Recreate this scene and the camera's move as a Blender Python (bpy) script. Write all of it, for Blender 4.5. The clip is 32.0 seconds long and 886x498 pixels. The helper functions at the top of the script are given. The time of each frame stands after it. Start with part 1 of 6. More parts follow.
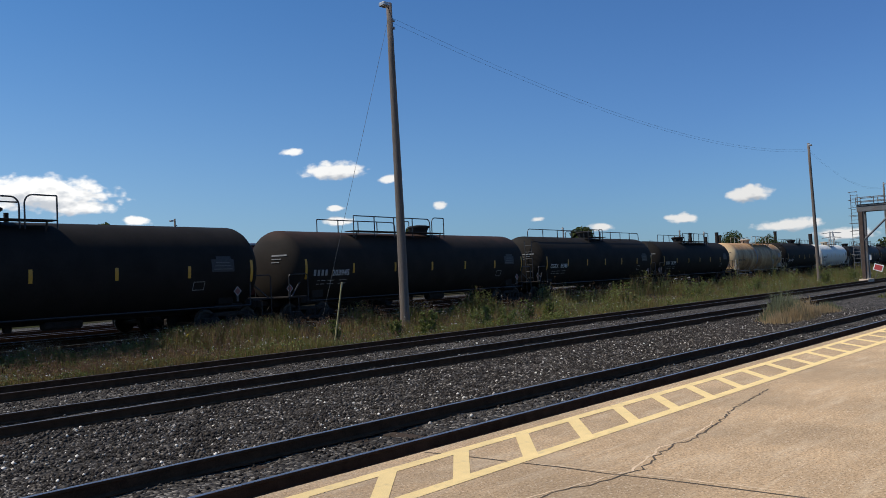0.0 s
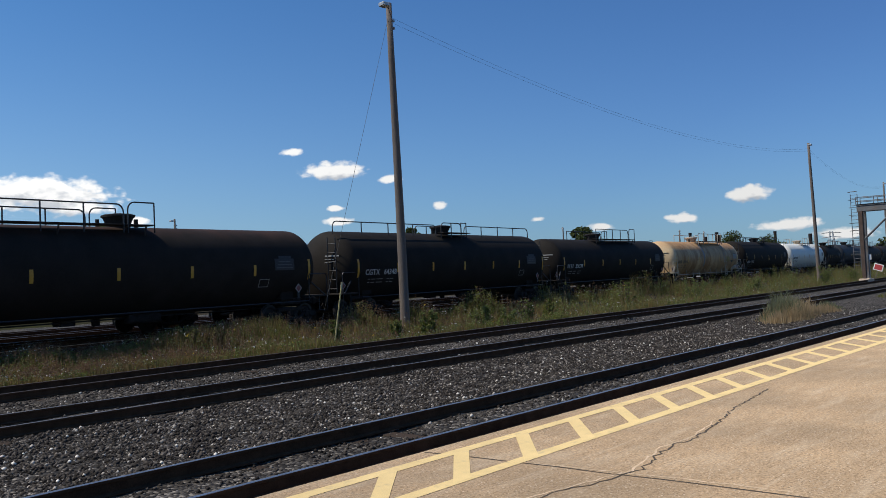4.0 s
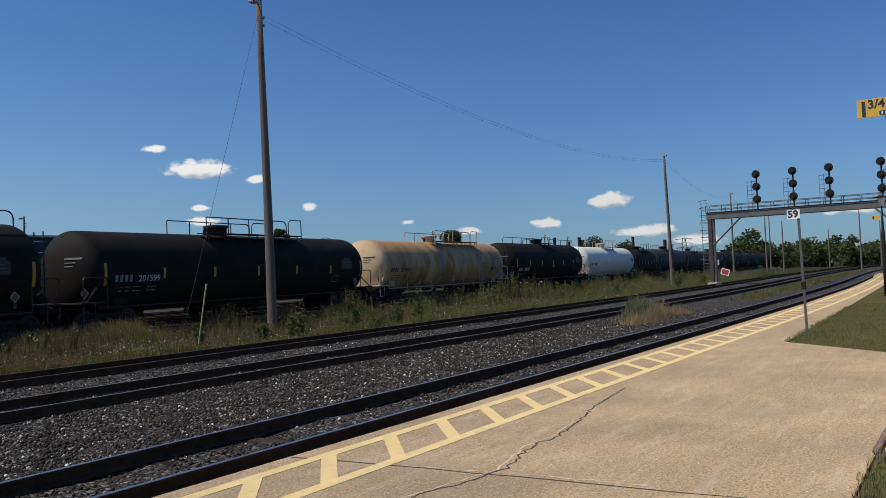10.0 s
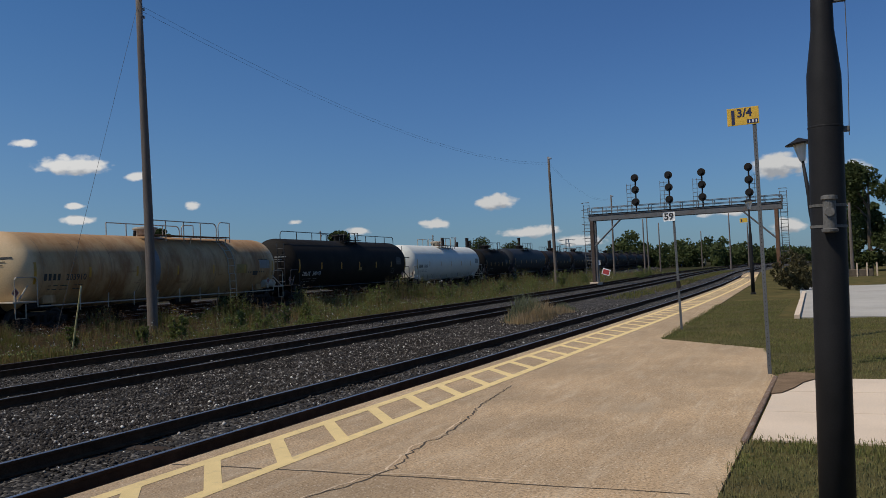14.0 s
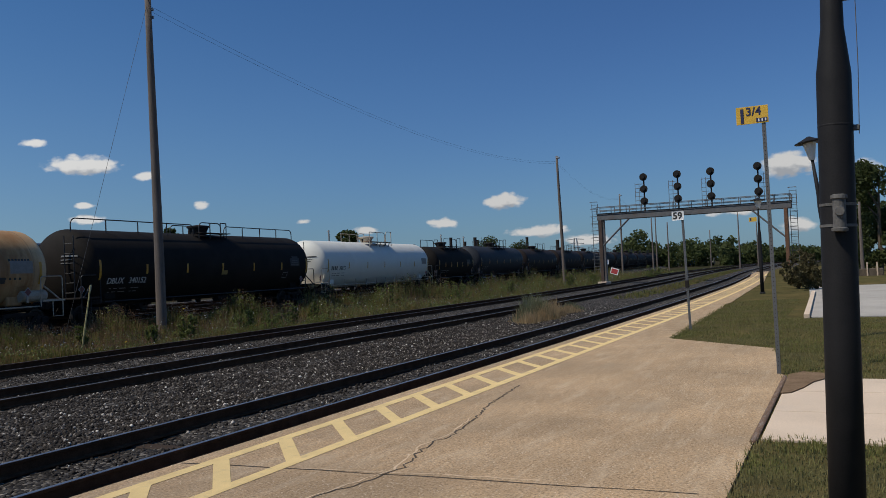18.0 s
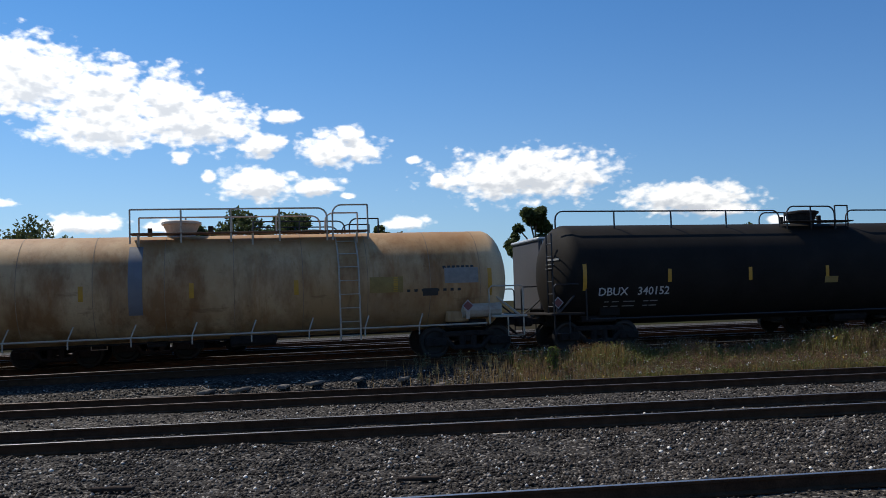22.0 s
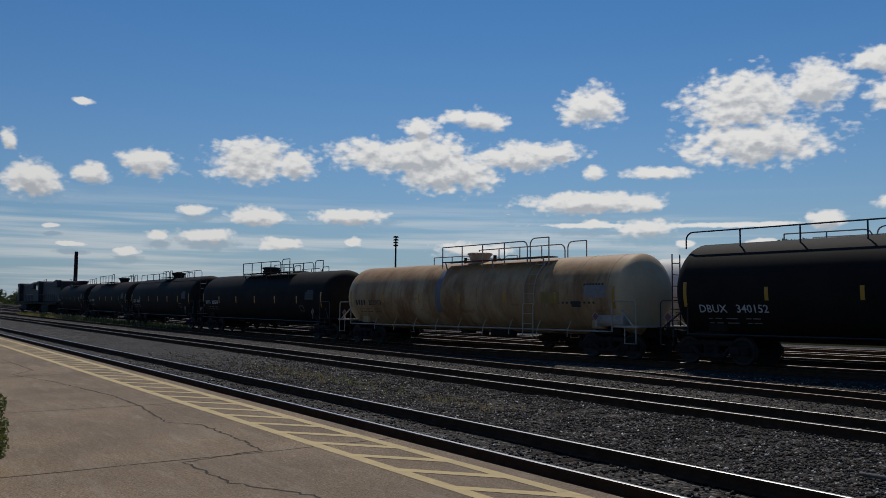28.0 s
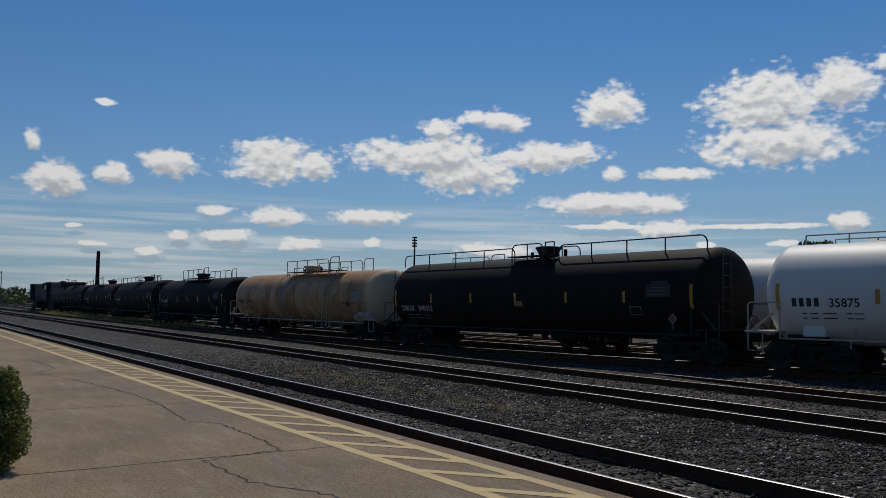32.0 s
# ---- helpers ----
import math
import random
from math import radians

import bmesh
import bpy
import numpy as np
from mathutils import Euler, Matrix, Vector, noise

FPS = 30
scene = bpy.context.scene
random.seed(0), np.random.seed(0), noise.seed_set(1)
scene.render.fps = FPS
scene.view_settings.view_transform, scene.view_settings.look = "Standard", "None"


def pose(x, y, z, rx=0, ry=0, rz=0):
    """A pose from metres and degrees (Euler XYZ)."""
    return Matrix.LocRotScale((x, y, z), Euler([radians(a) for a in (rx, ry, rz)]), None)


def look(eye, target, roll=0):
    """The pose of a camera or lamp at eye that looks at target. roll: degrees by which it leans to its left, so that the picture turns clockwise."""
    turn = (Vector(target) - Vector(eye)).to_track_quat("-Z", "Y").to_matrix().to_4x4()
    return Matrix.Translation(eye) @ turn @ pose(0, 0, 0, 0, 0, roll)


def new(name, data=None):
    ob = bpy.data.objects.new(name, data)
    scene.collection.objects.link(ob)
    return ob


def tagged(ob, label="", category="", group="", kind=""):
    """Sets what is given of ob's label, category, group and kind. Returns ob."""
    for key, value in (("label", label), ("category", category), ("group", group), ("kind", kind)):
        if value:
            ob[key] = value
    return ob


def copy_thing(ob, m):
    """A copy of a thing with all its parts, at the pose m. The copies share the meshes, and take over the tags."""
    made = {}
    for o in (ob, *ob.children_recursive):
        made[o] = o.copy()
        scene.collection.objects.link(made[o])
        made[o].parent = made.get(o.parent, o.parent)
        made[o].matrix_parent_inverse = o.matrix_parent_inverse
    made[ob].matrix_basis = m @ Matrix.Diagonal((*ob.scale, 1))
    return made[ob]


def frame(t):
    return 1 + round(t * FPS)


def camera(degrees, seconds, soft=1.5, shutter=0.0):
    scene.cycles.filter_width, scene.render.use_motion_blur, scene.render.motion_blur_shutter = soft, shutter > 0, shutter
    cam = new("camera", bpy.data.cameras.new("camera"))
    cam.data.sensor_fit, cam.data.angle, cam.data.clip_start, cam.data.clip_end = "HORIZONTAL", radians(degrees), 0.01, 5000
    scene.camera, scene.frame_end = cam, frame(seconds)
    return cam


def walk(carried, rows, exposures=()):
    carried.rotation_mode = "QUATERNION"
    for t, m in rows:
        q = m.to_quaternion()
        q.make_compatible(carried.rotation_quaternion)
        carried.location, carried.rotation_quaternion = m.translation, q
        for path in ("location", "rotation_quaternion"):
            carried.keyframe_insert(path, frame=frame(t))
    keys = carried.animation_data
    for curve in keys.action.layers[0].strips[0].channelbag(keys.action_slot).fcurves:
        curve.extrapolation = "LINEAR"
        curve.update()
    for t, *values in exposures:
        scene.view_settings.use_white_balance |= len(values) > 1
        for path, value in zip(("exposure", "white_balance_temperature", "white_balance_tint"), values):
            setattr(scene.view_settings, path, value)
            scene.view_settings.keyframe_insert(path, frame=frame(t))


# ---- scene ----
# World: x along the tracks, y across them away from the platform, z = 0 at the near rails' top.
EYE = 1.88
PATH = [
    (0, -48.90, 1.95, -2.67),
    (3.5, -48.90, 1.95, -2.71),
    (6, -48.90, 1.96, -2.71),
    (6.5, -48.55, 2.10, -2.57),
    (7, -48.61, 2.06, -2.42),
    (7.5, -48.48, 2.10, -2.51),
    (8, -48.27, 2.10, -2.45),
    (8.5, -48.51, 2.10, -2.49),
    (9, -50.05, 2.03, -2.32),
    (9.5, -53.95, 1.86, -2.36),
    (10, -57.65, 1.73, -2.44),
    (10.5, -60.35, 1.64, -2.50),
    (11, -62.27, 1.56, -2.47),
    (11.5, -63.79, 1.50, -2.54),
    (12, -64.93, 1.46, -2.57),
    (12.5, -65.23, 1.44, -2.55),
    (13, -65.23, 1.44, -2.57),
    (14.5, -65.08, 1.43, -2.55),
    (16.5, -64.75, 1.40, -2.52),
    (17.5, -64.66, 1.41, -2.57),
    (18.5, -64.56, 1.42, -2.56),
    (19, -63.24, 1.47, -2.67),
    (19.5, -52.55, 1.96, -2.89),
    (20, -38.86, 2.53, -2.78),
    (20.5, -28.09, 2.92, -2.48),
    (21, -19.54, 3.22, -2.16),
    (21.5, -12.64, 3.43, -1.93),
    (22, -7.41, 3.56, -1.71),
    (22.5, -1.09, 3.73, -1.64),
    (23, 5.73, 3.86, -1.41),
    (23.5, 12.85, 3.95, -1.12),
    (24, 20.18, 4.00, -0.85),
    (24.5, 28.66, 4.01, -0.58),
    (25, 36.47, 4.01, -0.07),
    (25.5, 44.03, 3.94, 0.28),
    (26, 51.18, 3.85, 0.51),
    (26.5, 55.36, 3.78, 0.65),
    (28.5, 55.17, 3.78, 0.77),
    (29, 55.16, 3.78, 0.81),
    (29.5, 55.20, 3.78, 0.84),
    (30, 55.17, 3.79, 0.88),
    (30.5, 55.12, 3.80, 0.92),
    (31, 55.10, 3.82, 0.89),
    (31.5, 55.76, 3.78, 1.00),
    (32, 56.49, 3.81, 1.00),
]

cam = camera(55.06, 32.0, soft=0.45)
walk(cam, [(t, Matrix.Translation((0, 0, EYE)) @ Matrix.Rotation(radians(yaw), 4, "Z")
            @ Matrix.Rotation(radians(90 + pitch), 4, "X") @ Matrix.Rotation(radians(roll), 4, "Z")) for t, yaw, pitch, roll in PATH],
     exposures=[(0, 0.0), (9, 0.0), (11.5, -0.5), (18.8, -0.5), (20, -0.38), (21.5, 0.0), (22.5, 0.05), (23.5, -0.1), (25, -0.5), (26.5, -0.8), (32, -0.85)])

# ---- light ----
SUN_WAY = Vector((-1.12, 0.9, 1.95)).normalized()
SUN_EL = math.asin(SUN_WAY.z)
sun = new("sun", bpy.data.lights.new("sun", "SUN"))
sun.data.energy, sun.data.angle, sun.data.color = 4.3, radians(0.53), (1.0, 0.94, 0.84)
sun.matrix_world = look((0, 0, 60), Vector((0, 0, 60)) - SUN_WAY)

SUNWARD_CLOUDS = [
    (45.3, 13.2, 2.13, 1.23), (47.4, 10.3, 1.33, 0.54), (45.1, 8.9, 0.76, 0.47), (41, 8.8, 2.37, 0.37), (46, 7, 2.19, 0.63), (42, 6.8, 1.97, 0.45), (35.6, 13, 3.88, 1.72), (31.3, 13.8, 2.44, 1.33), (27.7, 14.9, 1.59, 0.71), (34.9, 10.5, 4.84, 1.34), (25.2, 10.5, 0.76, 0.3), (24.8, 12.8, 3.98, 1.28), (19, 14.2, 4.04, 2.19), (14.4, 13.3, 3.38, 2.11), (10.6, 13.3, 2.49, 1.88), (8.8, 12.1, 4.13, 1.59), (14.5, 11.3, 3.79, 1.2), (4.6, 10.6, 1.66, 0.75), (3.2, 12.5, 1.25, 0.41), (-0.6, 10.4, 2.82, 1.05),
]
LOW_CLOUDS = [
    (-1.3, 11.2, 1.03, 0.72), (-5.6, 9.6, 0.55, 0.23), (-7.2, 8.2, 0.54, 0.46), (4.7, 8.1, 2.98, 1.01), (1.1, 7.9, 1.9, 0.53), (8, 8.5, 0.57, 0.38), (-1, 7.3, 0.59, 0.2), (27.2, 6.5, 0.99, 0.39), (21.3, 6.7, 1.77, 0.26), (30.9, 5.6, 1.13, 0.52), (42.1, 5.3, 2.14, 0.57), (45, 5.5, 1.03, 0.32), (34.5, 4.3, 0.98, 0.21), (39.3, 4.2, 0.75, 0.21), (15.7, 5.5, 2.52, 0.61), (10.5, 5.3, 1.44, 0.43), (-5.1, 5.4, 1.74, 0.4), (9.7, 9.8, 0.57, 0.38),
]
LEFT_CLOUDS = [
    (81.3, 7.3, 2, 1.02), (77.9, 7.9, 1.25, 0.68), (74.5, 8.8, 1.86, 0.82), (68.2, 9.3, 2.97, 1.26), (65.2, 9.1, 1.43, 0.94), (82.6, 9.6, 0.53, 0.54), (56.9, 11.9, 1.48, 0.51), (54.6, 12.6, 1.27, 0.43), (52.7, 12.4, 1.7, 0.68), (57.7, 9.9, 5.45, 1.12), (56.1, 9.9, 2.95, 1.55), (54.9, 8.8, 3.8, 1.13), (50, 10, 4, 0.86), (45.4, 6.9, 4.97, 0.69), (61.4, 5.9, 2.48, 0.52), (67.7, 5.7, 2.19, 0.6), (71.7, 5.9, 1.08, 0.38), (70.5, 4.3, 1.93, 0.42), (73.9, 4.2, 0.82, 0.29), (66, 3.9, 1.61, 0.47), (75.7, 3.2, 1.02, 0.29), (79, 3.5, 0.98, 0.16), (61.3, 4.1, 0.58, 0.3), (78.5, 12.3, 0.64, 0.2), (80.1, 4.6, 0.48, 0.12), (53.3, 3.7, 2.52, 0.53), (45, 5.4, 5, 0.16), (36, 5.35, 4, 0.16),
]
YARD_CLOUDS = [
    (-13.1, 8.3, 6.1, 1.6), (-23.4, 6.5, 5, 0.9), (-41.8, 7.5, 2.4, 0.6), (-39.1, 8.8, 0.8, 0.3), (-45.5, 6.8, 0.8, 0.3), (-23.6, 6.2, 5, 1.1), (-26.1, 5.4, 2.3, 0.5), (-29.1, 4.5, 1.1, 0.3), (-48.8, 4.9, 0.6, 0.3), (-41.9, 5, 0.7, 0.2), (-64.6, 3.2, 1.1, 0.3), (-69, 4.5, 1.4, 0.5), (-59.4, 2.9, 1, 0.3), (-55.3, 3.6, 0.6, 0.2), (-42, 4.1, 1.1, 0.3), (-86.9, 5.6, 1.7, 0.9), (-68.6, 4.4, 1.1, 0.5), (-64.8, 3.1, 1.1, 0.3), (-71.2, 2.3, 2.3, 0.4), (-91.2, 4.8, 1, 0.7), (-87.2, 1.8, 1.1, 0.5), (-83.6, 3, 1.9, 0.4), (-74.2, 1.6, 2.3, 0.4),
]


def make_sky():
    w = bpy.data.worlds.new("sky")
    scene.world = w
    w.use_nodes = True
    nt = w.node_tree
    N, L = nt.nodes, nt.links
    N.clear()

    def node(kind, **kw):
        n = N.new(kind)
        for k, v in kw.items():
            n.inputs[int(k[1:])].default_value = v
        return n

    def math_(op, a, b=None, c=None, clamp=False):
        n = N.new("ShaderNodeMath")
        n.operation, n.use_clamp = op, clamp
        for i, v in enumerate((a, b, c)):
            if v is None:
                continue
            if isinstance(v, (int, float)):
                n.inputs[i].default_value = v
            else:
                L.new(v, n.inputs[i])
        return n.outputs[0]

    sky = N.new("ShaderNodeTexSky")
    sky.sky_type, sky.sun_disc = "NISHITA", False
    sky.sun_elevation, sky.sun_rotation = SUN_EL, math.atan2(SUN_WAY.x, SUN_WAY.y)
    sky.air_density, sky.dust_density, sky.ozone_density, sky.altitude = 1.0, 0.2, 2.2, 100
    tc = N.new("ShaderNodeTexCoord")
    sep = N.new("ShaderNodeSeparateXYZ")
    L.new(tc.outputs["Generated"], sep.inputs[0])
    x, y, z = sep.outputs
    az = math_("MULTIPLY", math_("ARCTAN2", math_("MULTIPLY", x, -1.0), y), 57.2958)
    el = math_("MULTIPLY", math_("ARCSINE", z), 57.2958)
    uv = N.new("ShaderNodeCombineXYZ")
    L.new(az, uv.inputs[0]), L.new(el, uv.inputs[1])
    def shifted(d_el):
        m = N.new("ShaderNodeMapping")
        m.inputs["Location"].default_value = (0.12, d_el, 0)
        L.new(uv.outputs[0], m.inputs["Vector"])
        return m.outputs[0]

    def heaps(at, billows):
        """How deep inside a cloud a direction lies: the places of the clouds, broken up by billows at three sizes."""
        field = None
        for a, e, wd, ht in SUNWARD_CLOUDS + LOW_CLOUDS + LEFT_CLOUDS + YARD_CLOUDS:
            m = N.new("ShaderNodeMapping")
            far = 0.85 if a < -20 else 1.0
            sx, sy = 1 / (wd * 1.5 * far), 1 / (ht * 1.7 * far)
            m.inputs["Location"].default_value = (-a * sx, -e * sy, 0)
            m.inputs["Scale"].default_value = (sx, sy, 1)
            L.new(at, m.inputs["Vector"])
            g = N.new("ShaderNodeTexGradient")
            g.gradient_type = "SPHERICAL"
            L.new(m.outputs[0], g.inputs[0])
            field = g.outputs["Fac"] if field is None else math_("MAXIMUM", field, g.outputs["Fac"])
        st = N.new("ShaderNodeMapping")
        st.inputs["Scale"].default_value = (1.0, 1.6, 1.0)
        L.new(at, st.inputs["Vector"])
        total = field
        for scale, detail, rough, weight in billows:
            n = N.new("ShaderNodeTexNoise")
            n.inputs["Scale"].default_value, n.inputs["Detail"].default_value, n.inputs["Roughness"].default_value = scale, detail, rough
            L.new(st.outputs[0], n.inputs["Vector"])
            total = math_("ADD", total, math_("MULTIPLY", math_("SUBTRACT", n.outputs["Fac"], 0.5), weight))
        v = N.new("ShaderNodeTexVoronoi")
        v.inputs["Scale"].default_value, v.inputs["Detail"].default_value, v.inputs["Roughness"].default_value = 1.3, 1.0, 0.5
        L.new(st.outputs[0], v.inputs["Vector"])
        total = math_("ADD", total, math_("MULTIPLY", math_("SUBTRACT", 0.45, v.outputs["Distance"]), 0.28))
        return field, math_("MULTIPLY", total, math_("GREATER_THAN", field, 0.0))

    field, body = heaps(uv.outputs[0], ((0.5, 4.0, 0.5, 0.9), (1.5, 6.0, 0.5, 0.58)))
    _, here = heaps(shifted(0.0), ((0.5, 3.0, 0.5, 1.0), (1.5, 2.5, 0.5, 0.6)))
    _, above = heaps(shifted(0.5), ((0.5, 3.0, 0.5, 1.0), (1.5, 2.5, 0.5, 0.6)))
    ramp = N.new("ShaderNodeMapRange")
    ramp.interpolation_type = "SMOOTHSTEP"
    L.new(body, ramp.inputs[0])
    ramp.inputs[1].default_value, ramp.inputs[2].default_value = 0.12, 0.52
    cover = ramp.outputs[0]
    # grey where more cloud lies above, bright where the tops catch the light
    shade = N.new("ShaderNodeMapRange")
    shade.interpolation_type = "SMOOTHSTEP"
    L.new(math_("ADD", math_("MULTIPLY", math_("SUBTRACT", above, here), 0.7), math_("MULTIPLY", math_("SUBTRACT", above, 0.45), 0.6)), shade.inputs[0])
    shade.inputs[1].default_value, shade.inputs[2].default_value = -0.25, 0.50
    tone = N.new("ShaderNodeMix")
    tone.data_type = "RGBA"
    L.new(shade.outputs[0], tone.inputs[0])
    tone.inputs[6].default_value, tone.inputs[7].default_value = (11.8, 11.8, 11.7, 1), (6.6, 7.0, 7.6, 1)
    # thin haze that lightens the sky towards the horizon
    veil = math_("MULTIPLY", math_("POWER", math_("SUBTRACT", 1.0, math_("ABSOLUTE", z), clamp=True), 11.0), 0.62)
    hazed = N.new("ShaderNodeMix")
    hazed.data_type = "RGBA"
    deep = N.new("ShaderNodeMix")
    deep.data_type, deep.blend_type = "RGBA", "MULTIPLY"
    deep.inputs[0].default_value = 1.0
    L.new(sky.outputs[0], deep.inputs[6])
    L.new(deep.outputs[2], hazed.inputs[6])
    # clouds and haze are brighter the nearer they stand to the sun
    dot = N.new("ShaderNodeVectorMath")
    dot.operation = "DOT_PRODUCT"
    dot.inputs[1].default_value = Vector((-0.80, 1.0, 2.05)).normalized()
    L.new(tc.outputs["Generated"], dot.inputs[0])
    near = N.new("ShaderNodeMapRange")
    near.inputs[1].default_value, near.inputs[2].default_value = 0.0, 0.72
    L.new(dot.outputs["Value"], near.inputs[0])
    low = math_("POWER", math_("SUBTRACT", 1.0, math_("ABSOLUTE", z), clamp=True), 7.0)
    L.new(math_("ADD", veil, math_("MULTIPLY", math_("MULTIPLY", low, near.outputs[0]), 0.75), clamp=True), hazed.inputs[0])
    blue = N.new("ShaderNodeMix")
    blue.data_type = "RGBA"
    blue.inputs[6].default_value, blue.inputs[7].default_value = (0.50, 0.81, 1.25, 1), (0.41, 0.97, 1.44, 1)
    L.new(near.outputs[0], blue.inputs[0]), L.new(blue.outputs[2], deep.inputs[7])
    pale = N.new("ShaderNodeMix")
    pale.data_type = "RGBA"
    L.new(near.outputs[0], pale.inputs[0]), L.new(pale.outputs[2], hazed.inputs[7])
    pale.inputs[6].default_value, pale.inputs[7].default_value = (2.6, 4.1, 5.6, 1), (8.0, 9.9, 11.2, 1)
    gain = N.new("ShaderNodeMapRange")
    L.new(dot.outputs["Value"], gain.inputs[0])
    gain.inputs[1].default_value, gain.inputs[2].default_value, gain.inputs[3].default_value, gain.inputs[4].default_value = 0.0, 0.70, 0.85, 1.38
    bright = N.new("ShaderNodeVectorMath")
    bright.operation = "SCALE"
    L.new(tone.outputs[2], bright.inputs[0]), L.new(gain.outputs[0], bright.inputs["Scale"])
    sm = N.new("ShaderNodeMapping")
    sm.inputs["Scale"].default_value = (0.045, 1.15, 1.0)
    sm.inputs["Rotation"].default_value = (0, 0, -0.012)
    L.new(uv.outputs[0], sm.inputs["Vector"])
    sn = N.new("ShaderNodeTexNoise")
    sn.inputs["Scale"].default_value, sn.inputs["Detail"].default_value, sn.inputs["Roughness"].default_value = 1.0, 6.0, 0.55
    L.new(sm.outputs[0], sn.inputs["Vector"])
    sr, low_el, side_az = N.new("ShaderNodeMapRange"), N.new("ShaderNodeMapRange"), N.new("ShaderNodeMapRange")
    for r, v, a, b in ((sr, sn.outputs["Fac"], 0.42, 0.66), (low_el, el, 8.0, 4.0), (side_az, az, 15.0, 45.0)):
        r.interpolation_type = "SMOOTHSTEP"
        L.new(v, r.inputs[0])
        r.inputs[1].default_value, r.inputs[2].default_value = a, b
    streak = math_("MULTIPLY", math_("MULTIPLY", sr.outputs[0], low_el.outputs[0]), math_("MULTIPLY", side_az.outputs[0], 0.5))
    cover = math_("MAXIMUM", cover, streak)
    mix = N.new("ShaderNodeMix")
    mix.data_type = "RGBA"
    L.new(cover, mix.inputs[0]), L.new(hazed.outputs[2], mix.inputs[6]), L.new(bright.outputs[0], mix.inputs[7])
    bg = N.new("ShaderNodeBackground")
    bg.inputs["Strength"].default_value = 0.080
    L.new(mix.outputs[2], bg.inputs["Color"])
    out = N.new("ShaderNodeOutputWorld")
    L.new(bg.outputs[0], out.inputs["Surface"])


make_sky()


# ---- materials ----
def mat(name, color, rough=0.7, metal=0.0, var=0.25, scale=6.0, bump=0.15, fine=60.0, stain=None, stain_amt=0.0, stain_scale=1.2,
        stretch=(1, 1, 1), island=0.0, objvar=0.0, spec=0.5, stain_lo=0.5, glow=0.0, flat=None):
    """A surface with a base colour, broad blotches, fine grain and optional stains of a second colour."""
    m = bpy.data.materials.new(name)
    m.use_nodes = True
    nt = m.node_tree
    N, L = nt.nodes, nt.links
    b = N["Principled BSDF"]
    tc = N.new("ShaderNodeTexCoord")
    mp = N.new("ShaderNodeMapping")
    mp.inputs["Scale"].default_value = stretch
    L.new(tc.outputs["Object"], mp.inputs[0])
    n1, n2 = N.new("ShaderNodeTexNoise"), N.new("ShaderNodeTexNoise")
    n1.inputs["Scale"].default_value, n1.inputs["Detail"].default_value = scale, 6
    n2.inputs["Scale"].default_value, n2.inputs["Detail"].default_value = fine, 4
    L.new(mp.outputs[0], n1.inputs["Vector"]), L.new(mp.outputs[0], n2.inputs["Vector"])
    add = N.new("ShaderNodeMath")
    add.operation = "ADD"
    L.new(n1.outputs["Fac"], add.inputs[0]), L.new(n2.outputs["Fac"], add.inputs[1])
    src = add.outputs[0]
    if island:
        ge = N.new("ShaderNodeNewGeometry")
        ma = N.new("ShaderNodeMath")
        ma.operation = "MULTIPLY_ADD"
        ma.inputs[1].default_value = island
        L.new(ge.outputs["Random Per Island"], ma.inputs[0]), L.new(src, ma.inputs[2])
        src = ma.outputs[0]
    if objvar:
        oi = N.new("ShaderNodeObjectInfo")
        ma = N.new("ShaderNodeMath")
        ma.operation = "MULTIPLY_ADD"
        ma.inputs[1].default_value = objvar
        L.new(oi.outputs["Random"], ma.inputs[0]), L.new(src, ma.inputs[2])
        src = ma.outputs[0]
    r = N.new("ShaderNodeMapRange")
    r.inputs[1].default_value, r.inputs[2].default_value = 0.65, 1.35 + island + objvar
    r.inputs[3].default_value, r.inputs[4].default_value = 1 - var, 1 + var
    L.new(src, r.inputs[0])
    mul = N.new("ShaderNodeVectorMath")
    mul.operation = "SCALE"
    mul.inputs[0].default_value = color
    L.new(r.outputs[0], mul.inputs["Scale"])
    col = mul.outputs[0]
    if stain:
        n3 = N.new("ShaderNodeTexNoise")
        n3.inputs["Scale"].default_value, n3.inputs["Detail"].default_value, n3.inputs["Roughness"].default_value = stain_scale, 7, 0.65
        L.new(mp.outputs[0], n3.inputs["Vector"])
        r3 = N.new("ShaderNodeMapRange")
        r3.inputs[1].default_value, r3.inputs[2].default_value = stain_lo, stain_lo + 0.22
        r3.inputs[4].default_value = stain_amt
        L.new(n3.outputs["Fac"], r3.inputs[0])
        mx = N.new("ShaderNodeMix")
        mx.data_type = "RGBA"
        L.new(r3.outputs[0], mx.inputs[0]), L.new(col, mx.inputs[6])
        mx.inputs[7].default_value = (*stain, 1)
        col = mx.outputs[2]
    L.new(col, b.inputs["Base Color"])
    b.inputs["Roughness"].default_value, b.inputs["Metallic"].default_value = rough, metal
    b.inputs["Specular IOR Level"].default_value = spec
    b.inputs["Diffuse Roughness"].default_value = flat if flat is not None else 0.6 if rough > 0.8 else 0.2
    if glow:
        # thin leaves let part of the light through
        tr, mix = N.new("ShaderNodeBsdfTranslucent"), N.new("ShaderNodeMixShader")
        L.new(col, tr.inputs["Color"])
        mix.inputs[0].default_value = glow
        L.new(b.outputs[0], mix.inputs[1]), L.new(tr.outputs[0], mix.inputs[2])
        L.new(mix.outputs[0], N["Material Output"].inputs["Surface"])
